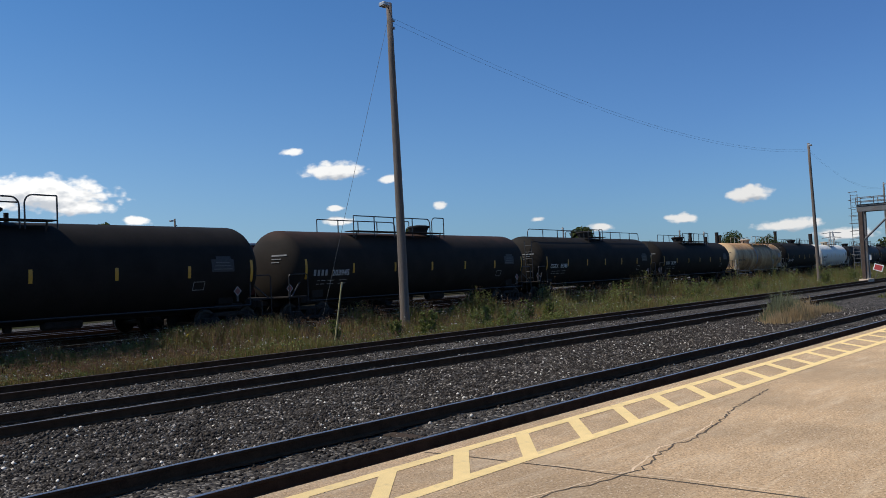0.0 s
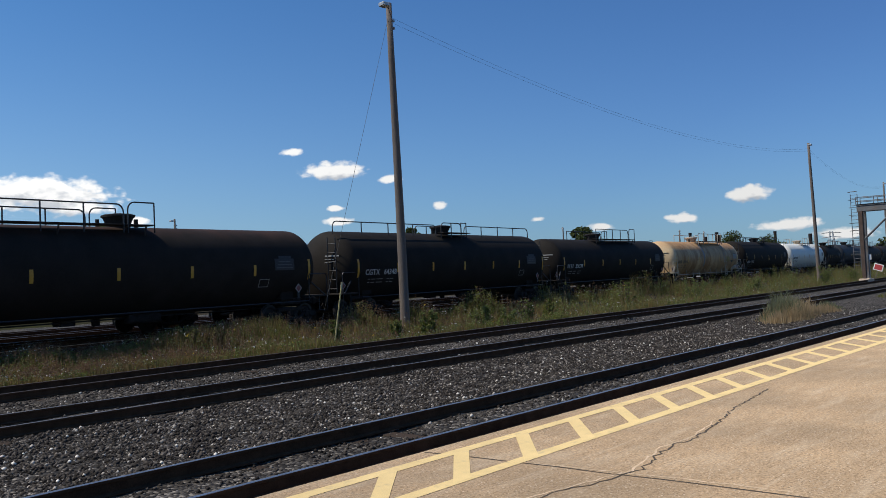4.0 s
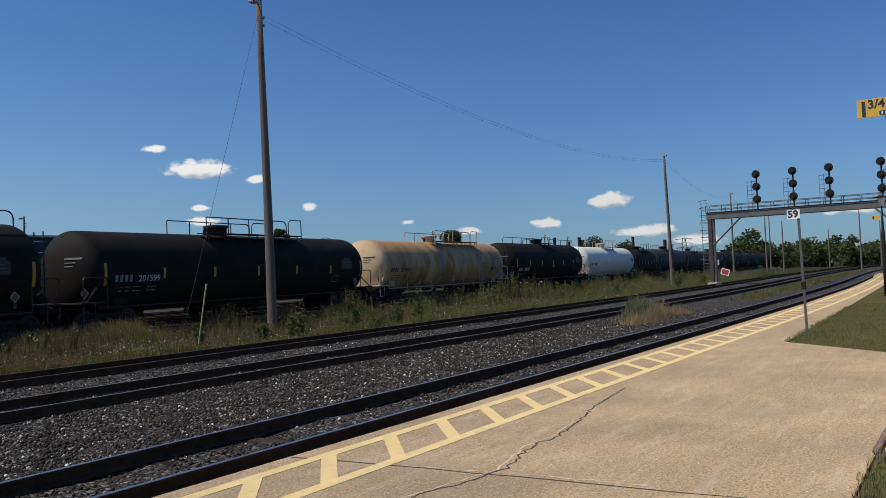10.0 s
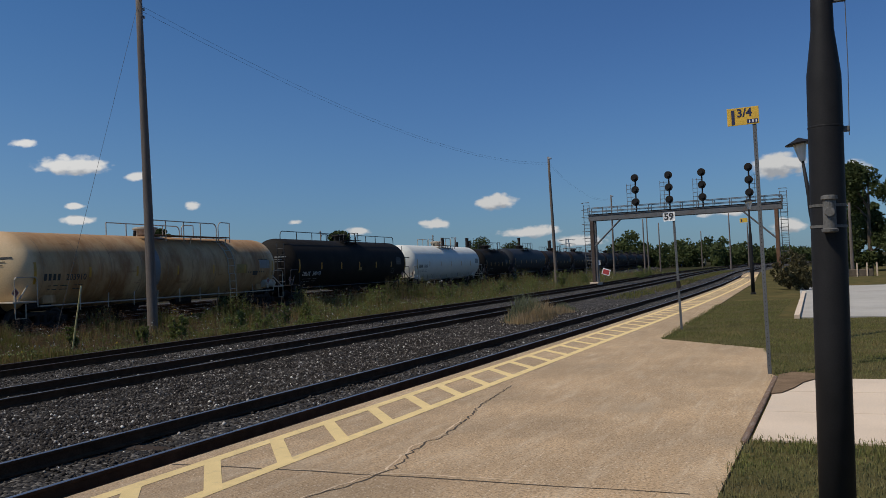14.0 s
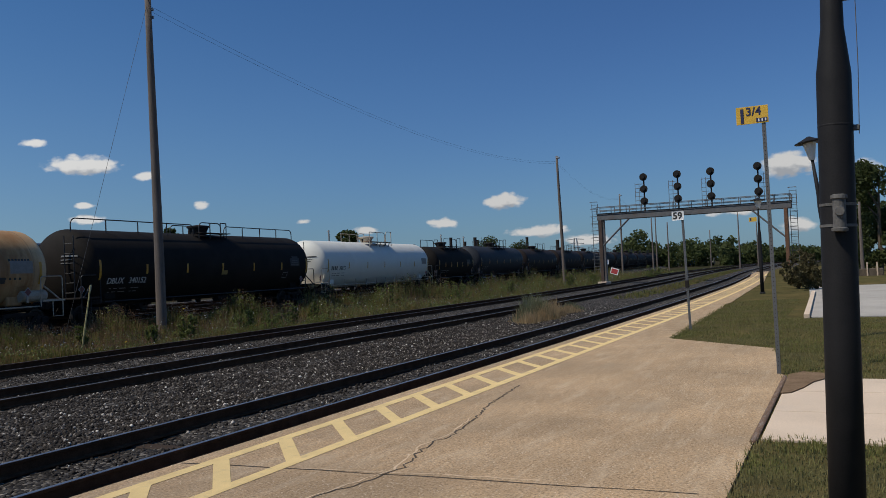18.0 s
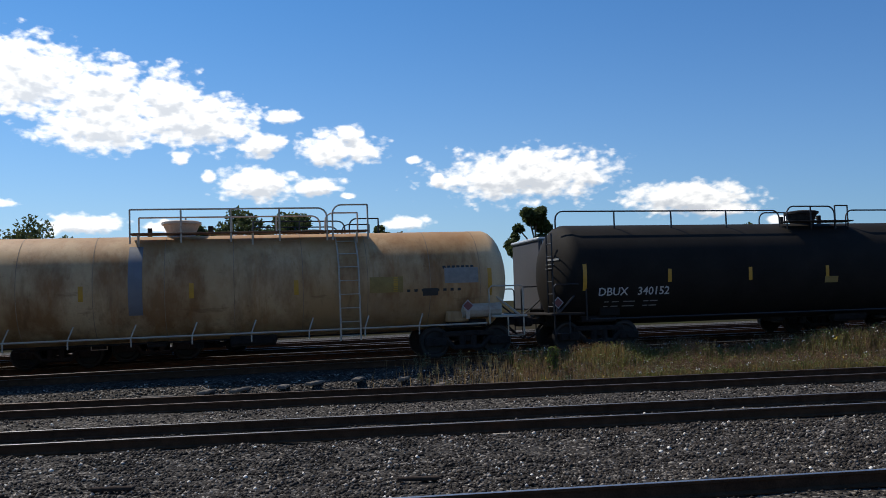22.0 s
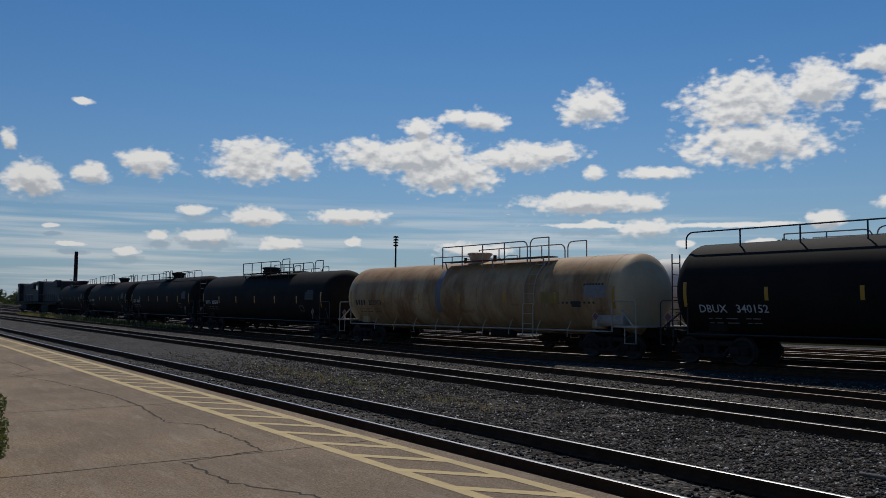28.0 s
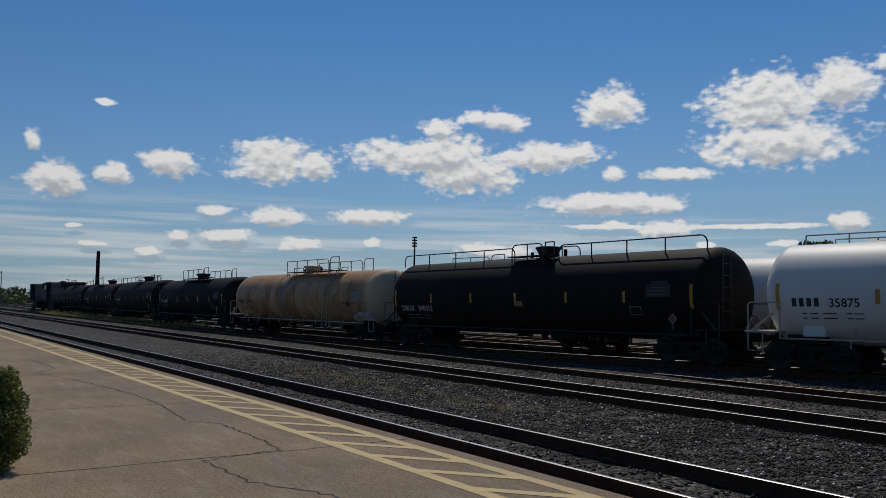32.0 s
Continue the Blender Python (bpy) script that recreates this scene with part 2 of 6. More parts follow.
    if bump:
        bp = N.new("ShaderNodeBump")
        bp.inputs["Strength"].default_value, bp.inputs["Distance"].default_value = bump, 0.02
        L.new(add.outputs[0], bp.inputs["Height"]), L.new(bp.outputs[0], b.inputs["Normal"])
    return m


def gravel_mat(name, dark, light, cell=14.0, bump=0.8):
    """Crushed stone: one tone for each stone, with rounded relief and dark gaps between them."""
    m = bpy.data.materials.new(name)
    m.use_nodes = True
    nt = m.node_tree
    N, L = nt.nodes, nt.links
    b = N["Principled BSDF"]
    tc = N.new("ShaderNodeTexCoord")
    v = N.new("ShaderNodeTexVoronoi")
    v.inputs["Scale"].default_value = cell
    L.new(tc.outputs["Object"], v.inputs["Vector"])
    sep = N.new("ShaderNodeSeparateColor")
    L.new(v.outputs["Color"], sep.inputs[0])
    n = N.new("ShaderNodeTexNoise")
    n.inputs["Scale"].default_value, n.inputs["Detail"].default_value = 0.6, 5
    L.new(tc.outputs["Object"], n.inputs["Vector"])
    cr = N.new("ShaderNodeValToRGB")
    cr.color_ramp.elements[0].color, cr.color_ramp.elements[0].position = (*dark, 1), 0.1
    cr.color_ramp.elements[1].color, cr.color_ramp.elements[1].position = (*light, 1), 1.0
    e = cr.color_ramp.elements.new(0.80)
    e.color = (*[(p * 0.75 + q * 0.25) for p, q in zip(dark, light)], 1)
    L.new(sep.outputs[0], cr.inputs[0])
    r = N.new("ShaderNodeMapRange")
    r.inputs[1].default_value, r.inputs[2].default_value, r.inputs[3].default_value, r.inputs[4].default_value = 0.3, 0.7, 0.7, 1.25
    L.new(n.outputs["Fac"], r.inputs[0])
    sc = N.new("ShaderNodeVectorMath")
    sc.operation = "SCALE"
    L.new(cr.outputs[0], sc.inputs[0]), L.new(r.outputs[0], sc.inputs["Scale"])
    L.new(sc.outputs[0], b.inputs["Base Color"])
    b.inputs["Roughness"].default_value, b.inputs["Specular IOR Level"].default_value = 0.85, 0.16
    b.inputs["Diffuse Roughness"].default_value = 0.2
    inv = N.new("ShaderNodeMath")
    inv.operation = "SUBTRACT"
    inv.inputs[0].default_value = 1.0
    L.new(v.outputs["Distance"], inv.inputs[1])
    bp = N.new("ShaderNodeBump")
    bp.inputs["Strength"].default_value, bp.inputs["Distance"].default_value = bump, 0.05
    L.new(inv.outputs[0], bp.inputs["Height"]), L.new(bp.outputs[0], b.inputs["Normal"])
    return m


def stone_mat():
    """Separate stones: mostly dark, a few pale ones."""
    m = bpy.data.materials.new("loose_stone")
    m.use_nodes = True
    N, L = m.node_tree.nodes, m.node_tree.links
    b = N["Principled BSDF"]
    ge, cr, n = N.new("ShaderNodeNewGeometry"), N.new("ShaderNodeValToRGB"), N.new("ShaderNodeTexNoise")
    cr.color_ramp.elements[0].color, cr.color_ramp.elements[1].color = (0.022, 0.0185, 0.0155, 1), (0.80, 0.75, 0.66, 1)
    for p, c in ((0.5, (0.038, 0.031, 0.0255)), (0.82, (0.085, 0.072, 0.060)), (0.945, (0.22, 0.19, 0.16)), (0.987, (0.50, 0.45, 0.39))):
        cr.color_ramp.elements.new(p).color = (*c, 1)
    n.inputs["Scale"].default_value, n.inputs["Detail"].default_value = 40, 4
    tc = N.new("ShaderNodeTexCoord")
    L.new(tc.outputs["Object"], n.inputs["Vector"]), L.new(ge.outputs["Random Per Island"], cr.inputs[0]), L.new(cr.outputs[0], b.inputs["Base Color"])
    bp = N.new("ShaderNodeBump")
    bp.inputs["Strength"].default_value, bp.inputs["Distance"].default_value = 0.4, 0.01
    L.new(n.outputs["Fac"], bp.inputs["Height"]), L.new(bp.outputs[0], b.inputs["Normal"])
    b.inputs["Roughness"].default_value, b.inputs["Specular IOR Level"].default_value = 0.75, 0.10
    b.inputs["Diffuse Roughness"].default_value = 0.1
    return m


def layers(m, rows, bare=None):
    """Lays further tones over a material, each in the pattern of a noise: (scale, stretch, turn, low, high, colour, amount)."""
    N, L = m.node_tree.nodes, m.node_tree.links
    b = N["Principled BSDF"]
    tc = N.new("ShaderNodeTexCoord")
    col = b.inputs["Base Color"].links[0].from_socket
    for scale, stretch, turn, lo, hi, tone, amount in rows:
        n, mp, r, mx = N.new("ShaderNodeTexNoise"), N.new("ShaderNodeMapping"), N.new("ShaderNodeMapRange"), N.new("ShaderNodeMix")
        n.inputs["Scale"].default_value, n.inputs["Detail"].default_value, n.inputs["Roughness"].default_value = scale, 5, 0.65
        mp.inputs["Location"].default_value = (scale, 3 * scale, 0)
        mp.inputs["Rotation"].default_value = (0, 0, turn)
        mp.inputs["Scale"].default_value = stretch
        L.new(tc.outputs["Object"], mp.inputs[0]), L.new(mp.outputs[0], n.inputs["Vector"])
        r.inputs[1].default_value, r.inputs[2].default_value, r.inputs[4].default_value = lo, hi, amount
        L.new(n.outputs["Fac"], r.inputs[0])
        mx.data_type = "RGBA"
        fac = r.outputs[0]
        if bare:
            # grime thins towards the ends: shaded sides and sunlit ends are painted in
            sep, ab, cl, mu = N.new("ShaderNodeSeparateXYZ"), N.new("ShaderNodeMath"), N.new("ShaderNodeMapRange"), N.new("ShaderNodeMath")
            ab.operation, mu.operation = "ABSOLUTE", "MULTIPLY"
            cl.inputs[1].default_value, cl.inputs[2].default_value, cl.inputs[3].default_value, cl.inputs[4].default_value = bare[0], bare[1], 1.0, 0.08
            L.new(tc.outputs["Object"], sep.inputs[0]), L.new(sep.outputs[0], ab.inputs[0]), L.new(ab.outputs[0], cl.inputs[0])
            L.new(cl.outputs[0], mu.inputs[0]), L.new(fac, mu.inputs[1])
            fac = mu.outputs[0]
        L.new(fac, mx.inputs[0]), L.new(col, mx.inputs[6])
        mx.inputs[7].default_value = (*tone, 1)
        col = mx.outputs[2]
    L.new(col, b.inputs["Base Color"])
    return m


def concrete_mat():
    """Old exposed-aggregate concrete: sandy base, broad stains, pale scuffs, pitted grain."""
    m = mat("platform_concrete", (0.53, 0.36, 0.205), 0.92, var=0.22, scale=0.8, fine=24, bump=0.22, spec=0.15, flat=0.7, stain=(0.30, 0.215, 0.13), stain_amt=0.6, stain_scale=0.35, stain_lo=0.42)
    one = (1, 1, 1)
    return layers(m, [(38, one, 0, 0.47, 0.62, (0.17, 0.115, 0.068), 0.75), (52, one, 0.4, 0.58, 0.68, (0.84, 0.72, 0.55), 0.75), (11, one, 0.2, 0.56, 0.70, (0.27, 0.19, 0.115), 0.5),
                      (2.0, (0.35, 1.6, 1), 0.75, 0.52, 0.76, (0.68, 0.55, 0.39), 0.35), (3.1, (0.2, 3.2, 1), -0.5, 0.56, 0.76, (0.66, 0.54, 0.39), 0.3), (0.7, one, 0, 0.55, 0.72, (0.38, 0.295, 0.20), 0.4)])


def beige_mat():
    """Faded beige paint under rust: brown streaks that run down and orange bloom; the side grime also paints in shade.
    """
    m = mat("beige_tank_paint", (0.72, 0.54, 0.315), 0.6, var=0.12, scale=0.7, fine=20, bump=0.04, spec=0.25)
    return layers(m, [(0.5, (1, 1, 0.8), 0, 0.12, 0.58, (0.42, 0.24, 0.095), 0.88), (0.9, (1.2, 1, 0.5), 0, 0.44, 0.62, (0.25, 0.11, 0.036), 0.8), (1.7, (1.3, 1, 0.18), 0, 0.56, 0.74, (0.15, 0.075, 0.03), 0.6),
                      (7, (1, 1, 0.4), 0, 0.60, 0.74, (0.15, 0.07, 0.03), 0.5), (1.1, (2.6, 1, 0.16), 0, 0.55, 0.66, (0.36, 0.165, 0.055), 0.6), (0.8, (0.5, 1, 2.6), 0, 0.62, 0.68, (0.20, 0.10, 0.04), 0.55), (0.35, (1, 1, 1), 0, 0.50, 0.68, (0.46, 0.32, 0.18), 0.5)], bare=(7.4, 8.0))


M_BALLAST = gravel_mat("ballast_stone", (0.016, 0.0130, 0.0105), (0.25, 0.22, 0.185), 21.0)
M_STONE = stone_mat()
M_EARTH = mat("ground_earth", (0.045, 0.038, 0.027), 0.95, spec=0.0, var=0.4, scale=0.25, fine=9, bump=0.4, stain=(0.038, 0.042, 0.016), stain_amt=0.9, stain_scale=0.05, stain_lo=0.42)
M_RAIL = mat("rail_side_rust", (0.088, 0.046, 0.026), 0.9, var=0.4, scale=5, fine=70, bump=0.2, spec=0.04)
M_RAILTOP = mat("rail_top_steel", (0.45, 0.43, 0.41), 0.36, metal=0.9, var=0.2, scale=4, bump=0.03)
M_RAILMID = mat("rail_top_worn", (0.27, 0.25, 0.235), 0.5, metal=0.85, var=0.25, scale=4, bump=0.04)
M_RAILDULL = mat("rail_top_dull", (0.18, 0.14, 0.12), 0.5, metal=0.7, var=0.3, scale=4, bump=0.05)
M_TIE = mat("sleeper_wood", (0.055, 0.039, 0.029), 0.9, spec=0.1, var=0.45, scale=3, fine=40, bump=0.5, stretch=(6, 1, 6), objvar=0.7)
M_CONC = concrete_mat()
M_SLAB = mat("pale_concrete", (0.66, 0.52, 0.385), 0.9, spec=0.1, var=0.15, scale=1.2, fine=50, bump=0.2, stain=(0.40, 0.35, 0.29), stain_amt=0.5, stain_scale=0.6)
M_CRACK = mat("crack_dirt", (0.075, 0.055, 0.035), 0.95, var=0.3, scale=9)
M_YELLOW = mat("yellow_line_paint", (0.80, 0.585, 0.255), 0.85, flat=0.5, var=0.14, scale=3, fine=80, bump=0.15, stain=(0.42, 0.32, 0.2), stain_amt=0.75, stain_scale=7, stain_lo=0.56)
M_LAWN = mat("lawn_soil", (0.085, 0.075, 0.032), 0.95, spec=0.0, var=0.4, scale=1.5, fine=30, bump=0.5, stain=(0.16, 0.115, 0.05), stain_amt=0.85, stain_scale=0.55, stain_lo=0.47)
M_BLADE = mat("lawn_blades", (0.215, 0.21, 0.072), 0.8, spec=0.0, glow=0.4, var=0.55, scale=0.6, island=1.4, bump=0, stain=(0.34, 0.26, 0.14), stain_amt=0.7, stain_scale=0.7, stain_lo=0.44)
M_WEED = mat("weed_green", (0.20, 0.20, 0.058), 0.8, spec=0.1, glow=0.55, var=0.6, scale=0.35, island=1.5, bump=0, stain=(0.33, 0.23, 0.11), stain_amt=0.85, stain_scale=0.6, stain_lo=0.44)
M_STRAW = mat("dry_straw", (0.30, 0.205, 0.095), 0.85, spec=0.1, glow=0.45, var=0.4, scale=0.8, island=1.2, bump=0)
M_DRYPATCH = mat("bleached_straw", (0.43, 0.315, 0.175), 0.85, spec=0.1, glow=0.45, var=0.4, scale=0.8, island=1.2, bump=0)
M_SEED = mat("brown_seed_heads", (0.21, 0.125, 0.07), 0.9, var=0.4, scale=1, island=1.2, bump=0, glow=0.3)
M_FLOWER = mat("white_flower", (0.75, 0.74, 0.66), 0.8, var=0.1, bump=0)
M_GOLD = mat("goldenrod", (0.6, 0.42, 0.04), 0.8, var=0.2, bump=0)
M_LEAF = mat("tree_leaves", (0.078, 0.096, 0.032), 0.7, spec=0.2, glow=0.4, var=0.6, scale=0.3, island=1.4, bump=0)
M_BUSHLEAF = mat("bush_leaves", (0.15, 0.175, 0.042), 0.6, glow=0.35, var=0.5, scale=2, island=1.4, bump=0)
M_SEAM = mat("rust_stained_seam", (0.30, 0.205, 0.12), 0.8, var=0.45, scale=3, bump=0.1)
M_SAGE = mat("sage_weed", (0.20, 0.205, 0.115), 0.85, spec=0.1, glow=0.4, var=0.5, scale=0.7, island=1.3, bump=0)
M_DARKBUSH = mat("dark_bush_leaves", (0.115, 0.098, 0.045), 0.7, spec=0.2, glow=0.3, var=0.6, scale=0.8, island=1.4, bump=0)
M_LOT = mat("grey_parking_concrete", (0.41, 0.375, 0.325), 0.9, spec=0.1, var=0.15, scale=0.6, fine=30, bump=0.1, stain=(0.27, 0.25, 0.22), stain_amt=0.5, stain_scale=0.4)
M_BARK = mat("bark", (0.12, 0.09, 0.06), 0.95, var=0.4, scale=5, fine=40, bump=0.6, stretch=(1, 1, 0.3))
M_POLE = mat("weathered_pole_wood", (0.17, 0.135, 0.11), 0.9, var=0.35, scale=3, fine=30, bump=0.4, stretch=(4, 4, 0.25))
M_BLACKCAR = mat("black_tank_paint", (0.0190, 0.0158, 0.0128), 0.75, spec=0.12, var=0.3, scale=1.2, fine=30, bump=0.03, stain=(0.038, 0.032, 0.026), stain_amt=0.35, stain_scale=0.8)
M_RUSTBLACK = mat("black_paint_rust_top", (0.024, 0.0195, 0.0155), 0.75, spec=0.12, var=0.3, scale=1.2, fine=30, bump=0.05, stain=(0.05, 0.04, 0.035), stain_amt=0.4, stain_scale=0.5)
M_BLUECAR = mat("blue_grey_tank_paint", (0.034, 0.037, 0.043), 0.65, spec=0.2, var=0.3, scale=1.2, bump=0.03)
M_BROWNCAR = mat("brown_black_tank_paint", (0.035, 0.026, 0.022), 0.7, spec=0.15, var=0.4, scale=0.9, bump=0.05)
M_BEIGE = beige_mat()
M_WHITE = mat("white_tank_paint", (0.78, 0.755, 0.66), 0.5, spec=0.3, var=0.06, scale=1.0, bump=0.03, stain=(0.64, 0.58, 0.48), stain_amt=0.5, stain_scale=0.9, stain_lo=0.55)
M_STEEL = mat("dark_underframe", (0.032, 0.027, 0.024), 0.85, spec=0.15, var=0.5, scale=5, bump=0.2)
M_WHEEL = mat("wheel_steel", (0.032, 0.027, 0.023), 0.6, metal=0.2, var=0.4, scale=6, bump=0.05)
M_PALE = mat("pale_handrail_paint", (0.46, 0.40, 0.31), 0.55, var=0.2, scale=4, bump=0.05, stain=(0.25, 0.14, 0.07), stain_amt=0.6, stain_scale=4)
M_DARKRAIL = mat("black_handrail_paint", (0.02, 0.02, 0.022), 0.5, var=0.3, scale=6, bump=0.03)
M_RUST = mat("rusty_steel", (0.17, 0.085, 0.045), 0.85, var=0.4, scale=4, fine=40, bump=0.3)
M_DARKRUST = mat("dark_rusted_steel", (0.085, 0.055, 0.040), 0.85, var=0.4, scale=4, fine=40, bump=0.3)
M_REFL = mat("yellow_reflector", (0.52, 0.27, 0.02), 0.4, var=0.15, scale=6, bump=0)
M_DIMPANEL = mat("dim_data_panel", (0.038, 0.037, 0.036), 0.7, var=0.4, scale=14, bump=0)
M_LETTER = mat("white_lettering", (0.52, 0.52, 0.50), 0.6, var=0.15, scale=9, bump=0)
M_GREYPRINT = mat("worn_grey_print", (0.10, 0.10, 0.097), 0.7, var=0.3, scale=20, bump=0)
M_DIMTEXT = mat("dull_white_small_print", (0.24, 0.24, 0.23), 0.7, var=0.3, scale=20, bump=0)
M_DLETTER = mat("dark_lettering", (0.03, 0.03, 0.03), 0.6, var=0.2, scale=9, bump=0)
M_BLUEPATCH = mat("blue_grey_patch", (0.17, 0.17, 0.175), 0.55, var=0.2, scale=3, bump=0.03)
M_PLAC = mat("placard_white", (0.36, 0.34, 0.33), 0.6, var=0.2, bump=0)
M_PLACRED = mat("placard_red", (0.20, 0.06, 0.05), 0.6, var=0.15, bump=0)
M_GANTRY = mat("gantry_grey_paint", (0.13, 0.13, 0.13), 0.7, var=0.35, scale=3, bump=0.1, stain=(0.10, 0.055, 0.03), stain_amt=0.8, stain_scale=1.5)
M_FADEDY = mat("faded_yellow_stencil", (0.30, 0.20, 0.055), 0.7, var=0.25, scale=4, bump=0)
M_PANEL = mat("grey_data_panel", (0.25, 0.235, 0.205), 0.6, var=0.2, scale=9, bump=0)
M_GALV = mat("galvanised_steel", (0.42, 0.42, 0.41), 0.45, metal=0.7, var=0.25, scale=5, bump=0.05)
M_OLDSTEEL = mat("dull_weathered_steel", (0.15, 0.14, 0.125), 0.7, metal=0.3, var=0.35, scale=12, fine=60, bump=0.15)
M_POSTGREY = mat("dull_grey_post", (0.13, 0.13, 0.127), 0.6, metal=0.3, var=0.25, scale=5, bump=0.05)
M_POST = mat("black_post_paint", (0.020, 0.0185, 0.018), 0.6, spec=0.2, var=0.25, scale=8, fine=120, bump=0.06)
M_SIGNY = mat("sign_yellow", (0.70, 0.43, 0.045), 0.5, var=0.12, bump=0)
M_SIGNW = mat("sign_white", (0.80, 0.80, 0.78), 0.5, var=0.05, bump=0)
M_SIGNR = mat("sign_red", (0.45, 0.05, 0.05), 0.6, var=0.15, bump=0)
M_NAVY = mat("sign_navy", (0.02, 0.025, 0.08), 0.5, var=0.1, bump=0)
M_WIRE = mat("wire", (0.03, 0.03, 0.03), 0.6, var=0.1, bump=0)
M_LAMPGLASS = mat("lamp_glass", (0.70, 0.68, 0.62), 0.3, var=0.1, bump=0)
M_WALLFAR = mat("far_wall", (0.30, 0.295, 0.28), 0.8, var=0.15, scale=0.5, bump=0)
M_BLUEFAR = mat("blue_panel", (0.06, 0.16, 0.42), 0.6, var=0.15, scale=0.5, bump=0)
M_REDCAR = mat("red_freight_paint", (0.16, 0.035, 0.025), 0.6, var=0.3, scale=1, bump=0.05)
M_GREYCAR = mat("grey_freight_paint", (0.06, 0.052, 0.05), 0.6, var=0.2, scale=1, bump=0.05)
M_GLASS = mat("cab_window", (0.02, 0.025, 0.03), 0.08, var=0.1, bump=0)


def rust_or_sun_top(m, z0, z1, color, amount):
    """Tints the upper surface of a tank, with a ragged lower edge: gathered rust, and on beige a painted sunlit band.
    """
    nt = m.node_tree
    N, L = nt.nodes, nt.links
    b = N["Principled BSDF"]
    old = b.inputs["Base Color"].links[0].from_socket
    tc, sep, n = N.new("ShaderNodeTexCoord"), N.new("ShaderNodeSeparateXYZ"), N.new("ShaderNodeTexNoise")
    n.inputs["Scale"].default_value, n.inputs["Detail"].default_value = 1.3, 6
    L.new(tc.outputs["Object"], sep.inputs[0]), L.new(tc.outputs["Object"], n.inputs["Vector"])
    add = N.new("ShaderNodeMath")
    add.operation = "MULTIPLY_ADD"
    add.inputs[1].default_value = 1.1
    L.new(n.outputs["Fac"], add.inputs[0]), L.new(sep.outputs[2], add.inputs[2])
    r = N.new("ShaderNodeMapRange")
    r.inputs[1].default_value, r.inputs[2].default_value, r.inputs[4].default_value = z0 + 0.55, z1 + 0.55, amount
    L.new(add.outputs[0], r.inputs[0])
    mx = N.new("ShaderNodeMix")
    mx.data_type = "RGBA"
    L.new(r.outputs[0], mx.inputs[0]), L.new(old, mx.inputs[6])
    mx.inputs[7].default_value = (*color, 1)
    L.new(mx.outputs[2], b.inputs["Base Color"])


# beige: this orange is rust plus the sunlit band painted along the top
rust_or_sun_top(M_BEIGE, 2.8, 3.4, (0.48, 0.25, 0.10), 0.55)
rust_or_sun_top(M_RUSTBLACK, 3.2, 3.65, (0.075, 0.038, 0.027), 0.6)


# ---- mesh helpers ----
def mesh_of(name, verts, faces, material, smooth=False):
    me = bpy.data.meshes.new(name)
    me.from_pydata([tuple(map(float, v)) for v in verts], [], [tuple(map(int, f)) for f in faces])
    if material:
        me.materials.append(material)
    if smooth:
        me.polygons.foreach_set("use_smooth", [True] * len(me.polygons))
    me.update()
    return me


def np_mesh(name, verts, faces, material):
    """A mesh from numpy arrays of equal-sided faces."""
    verts, faces = np.asarray(verts, np.float32), np.asarray(faces, np.int32)
    k = faces.shape[1]
    me = bpy.data.meshes.new(name)
    me.vertices.add(len(verts))
    me.vertices.foreach_set("co", verts.ravel())
    me.loops.add(faces.size)
    me.loops.foreach_set("vertex_index", faces.ravel())
    me.polygons.add(len(faces))
    me.polygons.foreach_set("loop_start", np.arange(0, faces.size, k, dtype=np.int32))
    me.polygons.foreach_set("loop_total", np.full(len(faces), k, np.int32))
    me.materials.append(material)
    me.update()
    me.validate()
    return me


def finish(bm, name, material, smooth=False):
    me = bpy.data.meshes.new(name)
    bmesh.ops.recalc_face_normals(bm, faces=bm.faces)
    if smooth:
        for f in bm.faces:
            f.smooth = True
    bm.to_mesh(me)
    bm.free()
    me.materials.append(material)
    return me


def part(name, data, material, parent, label="", smooth=False, at=None):
    """Links a bmesh or a mesh as one part under a thing or a part."""
    me = finish(data, name, material, smooth) if isinstance(data, bmesh.types.BMesh) else data
    ob = new(name, me)
    ob.parent = parent
    if at is not None:
        ob.matrix_basis = at
    if label:
        ob["label"] = label
    return ob


def thing(name, label, category, m=None, group="", kind=""):
    ob = new(name)
    ob.empty_display_size = 0.2
    if m is not None:
        ob.matrix_basis = m
    return tagged(ob, label, category, group, kind)


def box(bm, x0, x1, y0, y1, z0, z1, bevel=0.0):
    r = bmesh.ops.create_cube(bm, size=1, matrix=Matrix.LocRotScale(((x0 + x1) / 2, (y0 + y1) / 2, (z0 + z1) / 2), None, (abs(x1 - x0), abs(y1 - y0), abs(z1 - z0))))
    if bevel:
        vs = set(r["verts"])
        es = [e for e in bm.edges if e.verts[0] in vs and e.verts[1] in vs]
        bmesh.ops.bevel(bm, geom=es, offset=bevel, segments=1, affect="EDGES", profile=0.5)
    return bm


